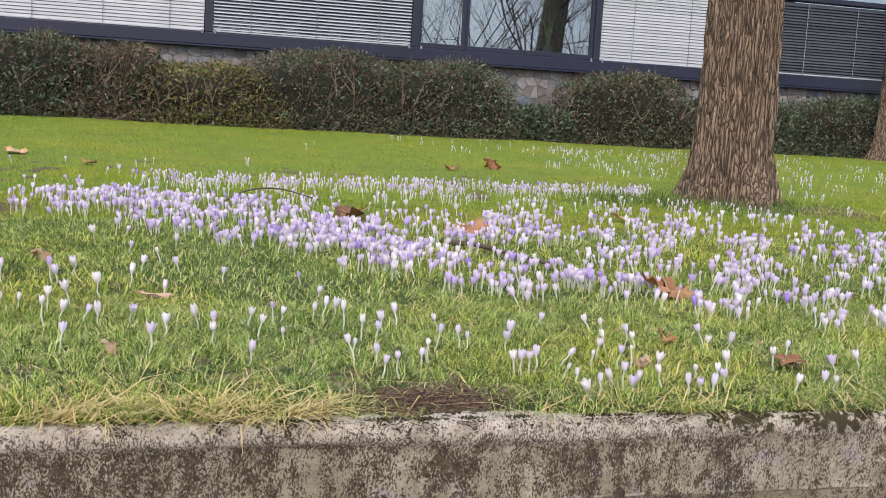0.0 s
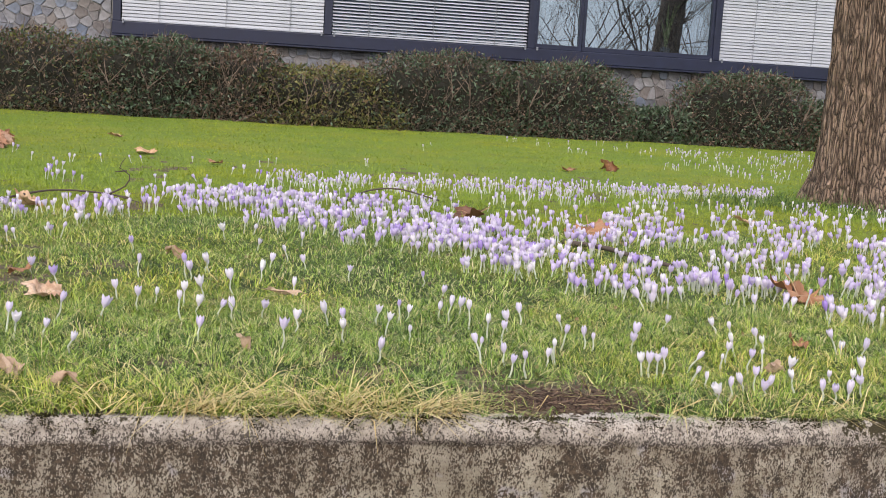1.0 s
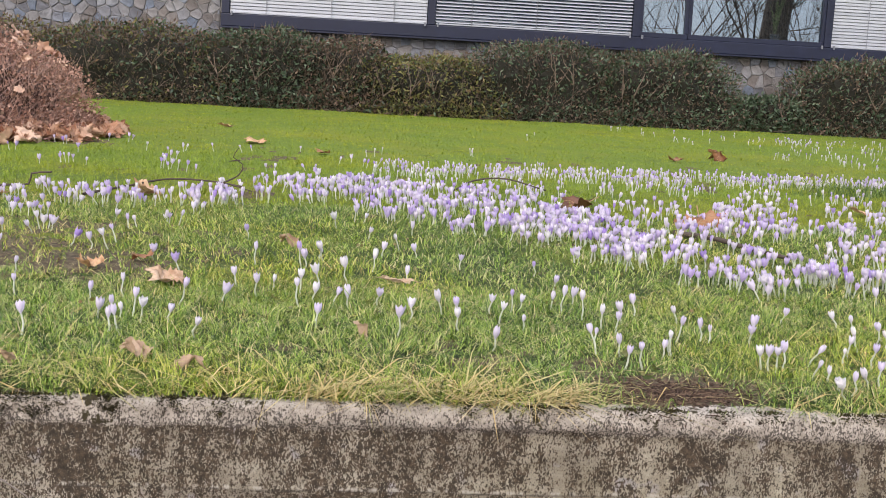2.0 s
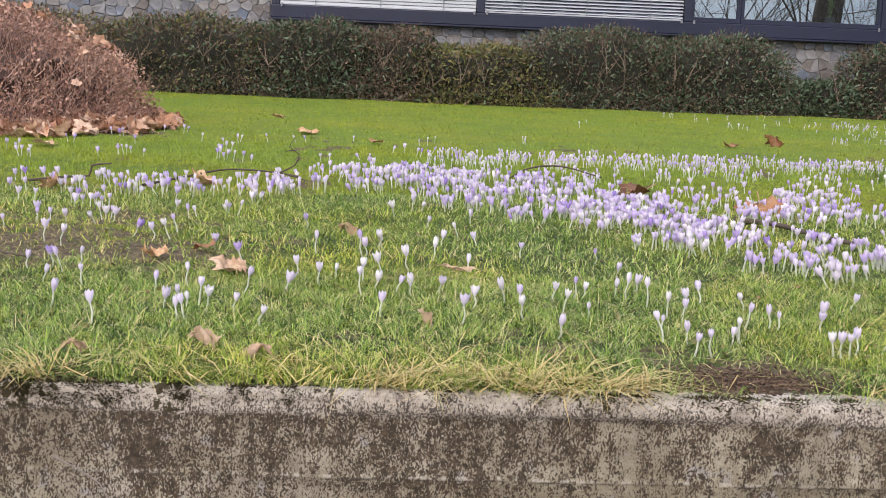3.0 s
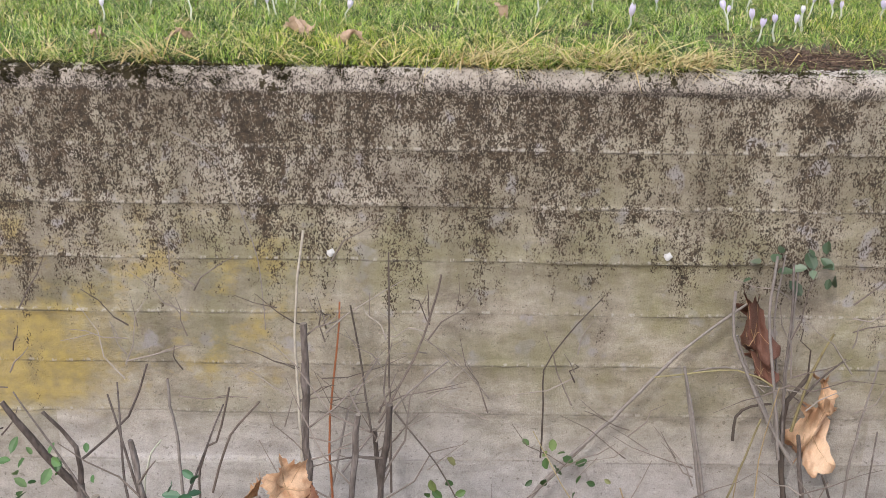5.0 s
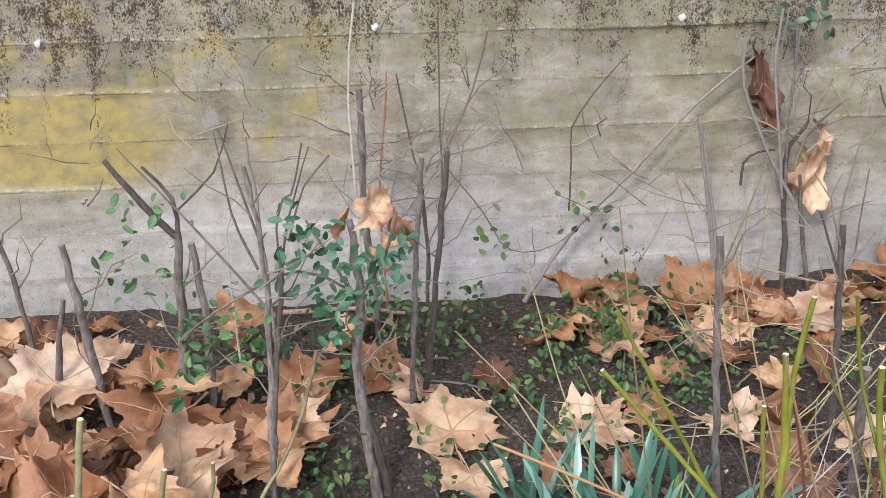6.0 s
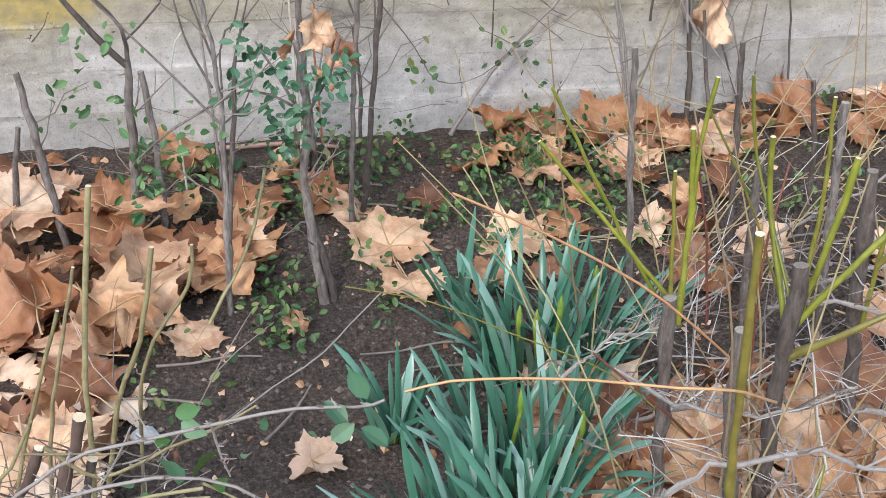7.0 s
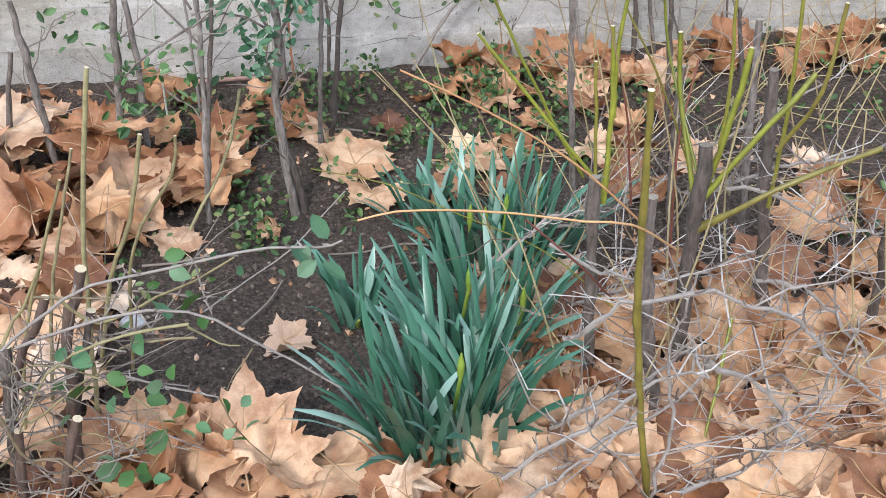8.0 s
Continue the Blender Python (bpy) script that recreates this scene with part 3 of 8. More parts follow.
def building():
    house = empty("office_building", pose(0, BY, 1.08))
    tagged(house, "long office building with rubble stone plinth and dark framed windows", "building")

    def b(name, x0, x1, y0, y1, z0, z1, mat, parent=house, bev=0.0, label=""):
        return box(name, x0, x1, y0, y1, z0 - 1.08, z1 - 1.08, mat, parent, bev, label)

    b("plinth", -22, 24, 0.03, 0.42, 0.6, 1.90, M_MORTAR)
    b("side_wall", -22, MULL[0] - 0.05, 0.03, 0.42, 1.90, 4.6, M_MORTAR)
    b("upper_wall", MULL[0] - 0.05, 24, 0.0, 0.42, 3.42, 4.6, M_RENDER)
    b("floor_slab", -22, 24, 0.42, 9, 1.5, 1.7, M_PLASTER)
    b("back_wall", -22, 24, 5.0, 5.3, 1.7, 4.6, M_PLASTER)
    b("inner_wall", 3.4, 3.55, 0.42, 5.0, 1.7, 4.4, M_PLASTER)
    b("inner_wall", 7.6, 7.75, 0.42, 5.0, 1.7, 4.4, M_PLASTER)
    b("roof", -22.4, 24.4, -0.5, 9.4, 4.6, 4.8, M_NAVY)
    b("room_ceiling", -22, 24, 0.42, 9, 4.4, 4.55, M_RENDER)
    b("back_outer_wall", -22, 24, 9.0, 9.3, 0.6, 4.6, M_RENDER)
    for x in (-22.3, 24):
        b("end_wall", x, x + 0.3, 0.0, 9.3, 0.6, 4.6, M_RENDER)
    # window band: sill rail, head rail, posts
    b("sill_rail", MULL[0] - 0.05, 24, -0.05, 0.12, 1.905, 2.04, M_NAVY, bev=0.008, label="dark navy metal sill rail")
    b("drip_edge", MULL[0] - 0.05, 24, -0.085, 0.0, 1.885, 1.902, M_NAVY)
    b("head_rail", MULL[0] - 0.05, 24, -0.02, 0.12, 2.96, 3.02, M_NAVY, bev=0.006)
    b("top_rail", MULL[0] - 0.05, 24, -0.02, 0.12, 3.34, 3.42, M_NAVY, bev=0.006)
    for x in MULL + [15.3, 17.6, 19.9, 22.2]:
        b("post", x - 0.042, x + 0.042, -0.045, 0.12, 2.042, 3.34, M_NAVY, bev=0.006)
        for dx in (-0.07, 0.07):
            soup = Soup()
            tube(soup, [(x + dx, -0.065, 2.06 - 1.08), (x + dx, -0.065, 2.02 - 1.08)], [0.012, 0.012], 6)
            put("guide_pin", soup.mesh("guide_pin", M_SLAT_GREY), house, None, "small bright metal blind guide")
    b("fanlight", MULL[0], 24, 0.05, 0.056, 3.02, 3.34, M_GLASS)
    slat_w = mesh_of("slat", [(-0.5, -0.024, -0.010), (0.5, -0.024, -0.010), (0.5, -0.008, 0.002), (-0.5, -0.008, 0.002), (0.5, 0.012, 0.010), (-0.5, 0.012, 0.010), (0.5, 0.026, 0.012), (-0.5, 0.026, 0.012)], [(0, 1, 2, 3), (3, 2, 4, 5), (5, 4, 6, 7)], M_SLAT)
    slat_d = slat_w.copy()
    slat_d.materials.clear()
    slat_d.materials.append(M_SLAT_DARK)
    # bay, lowest slat, closed or open slats
    for k, zlow, grey, tilt in ((0, 2.074, 0, 40), (1, 2.076, 1, 4), (3, 2.074, 0, 40), (4, 2.076, 2, 32), (5, 2.076, 2, 32)):
        x0, x1 = MULL[k] + 0.05, MULL[k + 1] - 0.05
        blind = empty("venetian_blind", pose((x0 + x1) / 2, BY - 0.01, zlow))
        tagged(blind, ("closed white venetian blind, lowered", "white half-open venetian blind, lowered", "dark grey venetian blind, lowered")[grey], "blind", "window blinds")
        wide = x1 - x0
        box("bottom_bar", -wide / 2, wide / 2, -0.02, 0.02, -0.03, -0.012, M_SLAT, blind, 0.004)
        n = int((2.96 - zlow) / 0.036)
        for j in range(n):
            put("slat", (slat_w, slat_w, slat_d)[grey], blind, pose(0, 0, j * 0.036 + 0.006, tilt + random.uniform(-1.5, 1.5)) @ Matrix.Diagonal((wide, 1, 1, 1)))
        for cx in (-wide * 0.32, 0.02, wide * 0.33):
            box("ladder_cord", cx - 0.004, cx + 0.004, -0.031, -0.028, -0.02, n * 0.036, M_SLAT_GREY, blind)
        # glazing behind the blind
        b("pane", MULL[k] + 0.042, MULL[k + 1] - 0.042, 0.06, 0.066, 2.04, 2.96, M_GLASS)
    # open bay with a narrow and a wide sash
    xa, xb, xm = MULL[2] + 0.042, MULL[3] - 0.042, 4.42
    for s0, s1 in ((xa, xm - 0.002), (xm + 0.002, xb)):
        fr = 0.035
        w = b("sash", s0, s1, -0.028, 0.05, 2.042, 2.042 + fr + 0.02, M_NAVY, bev=0.004)
        b("sash_stile", s0, s0 + fr, -0.028, 0.05, 2.098, 2.96, M_NAVY, bev=0.004)
        b("sash_stile", s1 - fr, s1, -0.028, 0.05, 2.098, 2.96, M_NAVY, bev=0.004)
        b("pane", s0 + fr, s1 - fr, 0.008, 0.014, 2.098, 2.96, M_GLASS)
    b("inner_sill", xa, xb, 0.13, 0.40, 2.03, 2.065, M_RENDER)
    b("curtain", xa + 0.04, xa + 0.24, 0.20, 0.23, 2.07, 3.3, M_SLAT, bev=0.01, label="pale curtain strip behind the glass")
    for o in house.children:
        if o.name.startswith(("pane", "fanlight")):
            o.visible_shadow = False

    return house


HOUSE = building()


M_HOUSE_PLANT = varied("house_plant_leaf", [(0.0, (0.40, 0.55, 0.16)), (1.0, (0.55, 0.68, 0.25))], 0.45, grain=20, relief=0, grain_amount=0.2, translucent=0.3)


def potted_plant(x, y, z):
    ob = empty("potted_plant", pose(x, y, z))
    tagged(ob, "slender house plant in a white pot on the sill", "plant")
    sp = Soup()
    tube(sp, [(0, 0, 0), (0, 0, 0.05), (0, 0, 0.10)], [0.045, 0.052, 0.058], 14)
    put("pot", sp.mesh("pot", M_SLAT, True), ob)
    rnd = random.Random(4)
    for k in range(9):
        a, h = rnd.uniform(0, 6.28), rnd.uniform(0.25, 0.62)
        tip = Vector((math.cos(a) * h * 0.28, math.sin(a) * h * 0.15, 0.1 + h))
        sp = Soup()
        w = 0.011
        sp.add([(-w, 0, 0.09), (w, 0, 0.09), (tip.x * 0.35 + w * 1.2, tip.y * 0.4, 0.1 + h * 0.55), (tip.x * 0.35 - w * 1.2, tip.y * 0.4, 0.1 + h * 0.55), tuple(tip)], [(0, 1, 2, 3), (3, 2, 4)])
        put("leaf", sp.mesh("leaf", M_HOUSE_PLANT), ob)


potted_plant(5.5, BY + 0.17, 2.066)

# ==== shrubs and trees ====


def leaf_cloud(rng, centres, outward, size, spread=0.8, fold=0.25, slim=0.45):
    """Small pointed leaves, one at each centre, turned roughly outward."""
    n = len(centres)
    d = rng.normal(size=(n, 3)) * spread + outward
    d /= np.linalg.norm(d, axis=1)[:, None]
    side = np.cross(d, rng.normal(size=(n, 3)))
    side /= np.linalg.norm(side, axis=1)[:, None]
    up = np.cross(side, d)
    ln = size * rng.uniform(0.6, 1.35, n)[:, None]
    v = np.stack([centres, centres + d * ln * 0.45 + side * ln * slim * 0.5 + up * ln * fold * 0.3, centres + d * ln, centres + d * ln * 0.45 - side * ln * slim * 0.5 + up * ln * fold * 0.3], 1).reshape(-1, 3)
    f = np.arange(4 * n).reshape(-1, 4)
    f = np.concatenate([f[:, [0, 1, 2]], f[:, [0, 2, 3]]])
    return v, f


def shell(rng, n, rx, ry, h, power=2.6, inner=0.72):
    """Points in the outer shell of a clipped, lumpy mound that stands on z = 0, and their outward ways."""
    out, way = [], []
    while len(out) < n:
        d = rng.normal(size=3)
        d[2] = abs(d[2]) * 1.1 - 0.25
        s = (abs(d[0]) ** power + abs(d[1]) ** power + abs(d[2]) ** power) ** (1 / power)
        d = d / s
        if d[2] < -0.02:
            d[2] = rng.uniform(0.0, 0.25)
        k = inner + (1 - inner) * rng.random() ** 0.5
        k *= 1 + 0.16 * noise.noise((d[0] * 2.3 * rx, d[1] * 2.3, d[2] * 2.3 + rx)) + 0.05 * rng.random()
        out.append((d[0] * rx * k, d[1] * ry * k, max(0.01, d[2] * h * k)))
        way.append((d[0] / rx, d[1] / ry, d[2] / h))
    way = np.array(way)
    return np.array(out), way / np.linalg.norm(way, axis=1)[:, None]


def mound_core(rx, ry, h, k, mat, power=2.6):
    bm = bmesh.new()
    bmesh.ops.create_icosphere(bm, subdivisions=4, radius=1)
    for v in bm.verts:
        d = v.co.normalized()
        s = (abs(d.x) ** power + abs(d.y) ** power + abs(d.z) ** power) ** (1 / power)
        d = d / s
        w = k * (1 + 0.2 * noise.noise((d.x * 2.3 * rx, d.y * 2.3, d.z * 2.3 + rx)) + 0.12 * noise.noise((d.x * 8 * rx, d.y * 8, d.z * 8)))
        v.co = (d.x * rx * w, d.y * ry * w, max(-0.03, d.z * h * w))
    return bm


def twig_fan(rng, n, rx, ry, h, length, radius, out=1.12):
    """Crooked fine twigs that rise from a mound's inside and stand a little out of its outline."""
    soup = Soup()
    rnd = random.Random(int(rng.integers(1 << 30)))
    tips, way = shell(rng, n, rx, ry, h, inner=0.9)
    for p, w in zip(tips, way):
        tip = Vector(p) * out * rnd.uniform(0.88, 1.06)
        tip.z = max(tip.z, 0.03)
        root = tip - (Vector(w) * 0.7 + Vector((rnd.uniform(-0.7, 0.7), rnd.uniform(-0.7, 0.7), rnd.uniform(0.1, 0.8)))).normalized() * length * rnd.uniform(0.5, 1.2)
        root.z = max(root.z, 0.0)
        r = radius * rnd.uniform(0.6, 1.3)
        tube(soup, bent(root, tip, 3, 0.07, rnd), [r, r * 0.8, r * 0.6, r * 0.35], 3)
    return soup


def hedge_shrub(seed, x, y, rx, ry, h, mats, n, label, leaf=0.05, twigs=1300):
    rng = np.random.default_rng(seed)
    ob = empty("hedge_shrub", pose(x, y, lawn_z(x, y) - 0.02))
    tagged(ob, label, "shrub", "hedge along the building")
    # solid dark lump fills the shrub where only inner shade would be
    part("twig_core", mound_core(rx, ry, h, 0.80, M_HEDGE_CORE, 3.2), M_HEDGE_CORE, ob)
    for mat, share, lsize in mats:
        c, w = shell(rng, int(n * share * 3.0), rx, ry, h, 3.2, 0.74)
        v, f = leaf_cloud(rng, c, w * 0.7, lsize * 0.9, 0.9, 0.25, 0.42)
        put("foliage", mesh_of("foliage", v, f, mat), ob)
    rnd = random.Random(seed)
    for k in range(2):
        a = rnd.uniform(-0.8, 0.8) * rx
        sp = Soup()
        fork = Vector((a * 0.9, -ry * 0.93, h * rnd.uniform(0.25, 0.5)))
        tube(sp, bent((a * 0.8, -ry * 0.7, 0.0), fork, 3, 0.05, rnd), [0.007, 0.006, 0.005, 0.005], 5)
        for _ in range(3):
            tube(sp, bent(fork, fork + Vector((rnd.uniform(-0.2, 0.2), rnd.uniform(-0.08, 0.02), rnd.uniform(0.12, 0.34))), 3, 0.06, rnd), [0.006, 0.005, 0.004, 0.002], 4)
        put("limb", sp.mesh("limb", M_TWIG_HEDGE), ob)
    tw = put("twig_mass", twig_fan(rng, twigs, rx, ry, h, 0.26, 0.0035, 1.08).mesh("twig_mass", M_TWIG_HEDGE), ob)
    tw["kind"] = "stuff"


G, O, R = M_HEDGE_LEAF, M_HEDGE_OLIVE, M_HEDGE_BROWN
dark, olive, russet = "dark evergreen clipped hedge shrub against the stone plinth", "olive green low clipped hedge shrub", "brownish clipped hedge shrub with bare twigs"
for seed, x, y, rx, ry, h, mats, n, lab in ((
    (11, -5.6, 10.35, 1.3, 0.55, 0.80, ((R, 0.6, 0.05), (G, 0.4, 0.06)), 3600, russet),
    (12, -3.4, 10.35, 1.25, 0.55, 0.80, ((R, 0.55, 0.05), (O, 0.45, 0.05)), 3600, russet),
    (13, -1.55, 10.35, 1.1, 0.55, 0.80, ((R, 0.6, 0.045), (O, 0.2, 0.05), (G, 0.2, 0.06)), 3600, russet),
    (14, -0.25, 10.35, 0.75, 0.5, 0.77, ((G, 0.62, 0.056), (R, 0.38, 0.042)), 3600, dark),
    (15, 0.62, 10.35, 0.55, 0.5, 0.72, ((R, 0.8, 0.045), (G, 0.2, 0.06)), 2200, russet),
    (16, 1.45, 10.32, 0.95, 0.5, 0.60, ((O, 0.75, 0.05), (R, 0.15, 0.045), (G, 0.1, 0.05)), 3400, olive),
) + (
    (17, 2.72, 10.36, 0.95, 0.52, 0.82, ((G, 0.55, 0.052), (R, 0.45, 0.04)), 3500, dark),
    (18, 3.98, 10.36, 0.88, 0.52, 0.80, ((G, 0.58, 0.054), (R, 0.42, 0.04)), 3500, dark),
    (19, 5.05, 10.42, 0.75, 0.4, 0.36, ((G, 0.9, 0.058), (R, 0.1, 0.045)), 2500, "low dark evergreen shrub in the gap of the hedge"),
    (20, 6.2, 10.4, 0.85, 0.5, 0.80, ((G, 0.5, 0.055), (R, 0.5, 0.045)), 3400, dark),
    (21, 7.7, 10.4, 0.85, 0.5, 0.62, ((G, 0.75, 0.056), (R, 0.25, 0.045)), 3500, dark),
    (22, 9.2, 10.4, 0.95, 0.5, 0.70, ((G, 0.75, 0.056), (R, 0.25, 0.045)), 3500, dark),
    (23, 11.0, 10.4, 1.1, 0.5, 0.74, ((G, 0.7, 0.07), (R, 0.3, 0.045)), 2600, dark),
)):
    hedge_shrub(seed, x, y, rx, ry, h, mats, n, lab)


def trunk_mesh(name, h, r0, r1, flare, lean, fissure, seed, mat, rings=150, segs=150):
    verts, faces = [], []
    for j in range(rings + 1):
        t = (j / rings) ** 1.5
        z = -0.08 + h * t
        for i in range(segs):
            a = 2 * math.pi * i / segs
            lobes = 1 + flare * math.exp(-max(z, 0) / 0.17) * (0.75 + 0.45 * math.sin(5 * a + seed) + 0.25 * math.sin(3 * a + 2 * seed))
            r = (r0 + (r1 - r0) * t) * lobes
            c, s = math.cos(a), math.sin(a)
            wob = 0.5 * noise.noise((c * 1.5, s * 1.5, z * 3.0 + seed))
            d = noise.voronoi((c * r0 * 30 + wob, s * r0 * 30 + wob, z * 2.4 + seed * 3.1))[0]
            groove = max(0.0, 1 - (d[1] - d[0]) * 3.0)
            r += -fissure * 0.75 * groove ** 1.5 + 0.010 * noise.noise((c * 4, s * 4, z * 1.2 + seed)) + 0.005 * noise.noise((c * 26, s * 26, z * 14))
            verts.append((c * r + lean[0] * z, s * r + lean[1] * z, z))
    for j in range(rings):
        for i in range(segs):
            k = (i + 1) % segs
            faces.append((j * segs + i, j * segs + k, (j + 1) * segs + k, (j + 1) * segs + i))
    faces.append(tuple(rings * segs + i for i in range(segs)))
    return mesh_of(name, verts, faces, mat, None, True)


def grow(soup, rnd, base, way, length, r, depth):
    """A bare limb that forks on and on into fine twigs."""
    pts, radii, p, d = [Vector(base)], [r], Vector(base), Vector(way).normalized()
    n = 4
    for k in range(n):
        d = (d + Vector((rnd.uniform(-0.25, 0.25), rnd.uniform(-0.25, 0.25), rnd.uniform(-0.08, 0.22)))).normalized()
        p = p + d * length / n
        pts.append(p.copy())
        radii.append(r * (1 - 0.45 * (k + 1) / n))
    tube(soup, pts, radii, 7 if depth > 2 else 4 if depth > 1 else 3)
    if depth:
        for k in range(rnd.randint(3, 4)):
            j = rnd.randint(2, n)
            turn = Vector((rnd.uniform(-1, 1), rnd.uniform(-1, 1), rnd.uniform(-0.2, 0.8))).normalized()
            grow(soup, rnd, pts[j], d * 0.7 + turn * 0.8, length * rnd.uniform(0.55, 0.8), radii[j] * rnd.uniform(0.45, 0.7), depth - 1)


def tree(name, x, y, z, h, r0, r1, flare, lean, label, seed, limbs, size, rings, depth=3):
    rnd = random.Random(seed)
    ob = empty(name, pose(x, y, z))
    tagged(ob, label, "tree")
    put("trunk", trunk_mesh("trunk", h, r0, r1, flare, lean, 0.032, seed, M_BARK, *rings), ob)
    soup = Soup()
    for k in range(limbs):
        a = 2 * math.pi * k / limbs + rnd.uniform(-0.3, 0.3)
        zz = h * rnd.uniform(0.72, 0.97)
        grow(soup, rnd, (lean[0] * zz, lean[1] * zz, zz), (math.cos(a), math.sin(a), rnd.uniform(0.5, 1.4)), size * rnd.uniform(0.8, 1.2), r1 * 0.2, depth)
    put("bare_crown", soup.mesh("bare_crown", M_BARK, True), ob)
    return ob


tree("lawn_tree", 3.765, 3.72, 0.950, 5.2, 0.205, 0.150, 0.55, (0.0, 0.0), "tall tree with furrowed brown bark standing in the lawn", 3, 5, 2.6, (260, 260))
tree("lawn_tree", 9.3, 9.7, 1.05, 5.2, 0.2, 0.16, 0.5, (0.04, 0.0), "tree with furrowed brown bark beside the hedge", 5, 5, 2.6, (90, 70))
# bare trees across the way, which the window panes mirror
tree("plane_tree", 13.3, -10.5, 0.0, 6.0, 0.5, 0.38, 0.3, (0.10, 0.0), "big bare plane tree across the path", 8, 7, 3.8, (50, 40), 5)
tree("plane_tree", 7.5, -15.0, 0.0, 3.2, 0.32, 0.24, 0.3, (0.04, 0.0), "bare plane tree across the path", 13, 7, 4.0, (50, 40), 5)
tree("plane_tree", 15.5, -17.5, 0.0, 3.2, 0.3, 0.22, 0.3, (0.02, 0.0), "bare plane tree across the path", 21, 7, 4.0, (50, 40), 5)


far = tree("plane_tree", 20.0, -24.0, 0.0, 2.6, 0.22, 0.17, 0.3, (0.03, 0.0), "bare tree in the row across the path", 34, 9, 3.4, (40, 30), 5)
tagged(far, group="trees across the path")
for k, (x, y) in enumerate(((8.5, -22.0), (11.5, -26.0), (14.0, -21.5), (17.0, -28.0), (22.5, -27.0), (25.0, -22.0), (5.0, -25.0), (1.0, -22.0))):
    copy_thing(far, pose(x, y, 0.0, 0, 0, 47 * k) @ Matrix.Scale(0.9 + 0.07 * (k % 4), 4))


M_RUSSET = varied("russet_dead_leaf", [(0.0, (0.20, 0.10, 0.072)), (0.5, (0.42, 0.23, 0.17)), (0.85, (0.56, 0.33, 0.25)), (1.0, (0.66, 0.45, 0.35))], 0.65, grain=20, relief=0, grain_amount=0.3, translucent=0.15)


def russet_shrub():
    rng = np.random.default_rng(40)
    x, y, rx, ry, h = -2.38, 5.05, 1.45, 1.2, 0.74
    ob = empty("mounded_shrub", pose(x, y, lawn_z(x, y) - 0.02))
    tagged(ob, "clipped mound of red-brown bare twigs with dead leaves caught in it", "shrub")
    # solid lump, its dark colour in place of the mound's shaded inside
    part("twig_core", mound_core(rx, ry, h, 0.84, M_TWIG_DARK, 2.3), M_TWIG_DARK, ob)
    tw = put("twig_mass", twig_fan(rng, 11000, rx, ry, h, 0.18, 0.0024, 0.97).mesh("twig_mass", M_TWIG_BROWN), ob)
    tw["kind"] = "stuff"
    c, w = shell(rng, 34000, rx, ry, h, power=2.3, inner=0.84)
    v, f = leaf_cloud(rng, c, w * 0.5, 0.022, 1.0, 0.25, 0.6)
    put("dead_leaves", mesh_of("dead_leaves", v, f, M_RUSSET), ob)


russet_shrub()

# ==== lawn: grass, crocuses, leaves, sticks ====
M_PETAL = varied("crocus_petal", [(0.0, (0.86, 0.83, 0.90)), (0.25, (0.74, 0.66, 0.87)), (0.5, (0.92, 0.90, 0.92)), (0.74, (0.70, 0.60, 0.86)), (0.84, (0.86, 0.82, 0.90)), (0.94, (0.70, 0.60, 0.86)), (1.0, (0.46, 0.32, 0.76))], 0.5, source="object", grain=90, grain_amount=0.12, relief=0, translucent=0.3)
M_PETAL_FAR = varied("crocus_petal_joined", [(0.0, (0.84, 0.80, 0.89)), (0.2, (0.70, 0.59, 0.86)), (0.45, (0.90, 0.87, 0.90)), (0.62, (0.60, 0.47, 0.83)), (0.8, (0.82, 0.76, 0.89)), (0.93, (0.64, 0.51, 0.85)), (1.0, (0.42, 0.28, 0.74))], 0.5, grain=90, grain_amount=0.12, relief=0, translucent=0.3)
M_PETAL_PALE = varied("pale_crocus_base", [(0.0, (0.78, 0.75, 0.82)), (1.0, (0.70, 0.64, 0.80))], 0.5, grain=90, grain_amount=0.1, relief=0, translucent=0.3)
M_STEM = varied("white_crocus_tube", [(0.0, (0.72, 0.74, 0.66)), (1.0, (0.60, 0.64, 0.5))], 0.5, grain=90, grain_amount=0.15, relief=0, translucent=0.25)
M_DEAD = varied("dead_leaf", [(0.0, (0.19, 0.085, 0.05)), (0.12, (0.38, 0.185, 0.09)), (0.28, (0.57, 0.335, 0.175)), (0.44, (0.75, 0.53, 0.36)), (0.6, (0.66, 0.395, 0.215)), (0.78, (0.82, 0.64, 0.49)), (0.9, (0.50, 0.26, 0.12)), (1.0, (0.28, 0.125, 0.065))], 0.62, source="object", grain=40, grain_amount=0.22, relief=0.3, dist=0.004, translucent=0.12, tone=(2.6, (0.50, 0.36, 0.27), (1.2, 1.14, 1.06)))
M_DEAD_FAR = varied("dead_leaf_joined", [(0.0, (0.19, 0.085, 0.05)), (0.12, (0.38, 0.185, 0.09)), (0.28, (0.57, 0.335, 0.175)), (0.44, (0.75, 0.53, 0.36)), (0.6, (0.66, 0.395, 0.215)), (0.78, (0.82, 0.64, 0.49)), (0.9, (0.50, 0.26, 0.12)), (1.0, (0.28, 0.125, 0.065))], 0.62, grain=40, grain_amount=0.22, relief=0.3, dist=0.004, translucent=0.12, tone=(15.0, (0.50, 0.36, 0.27), (1.2, 1.14, 1.06)))
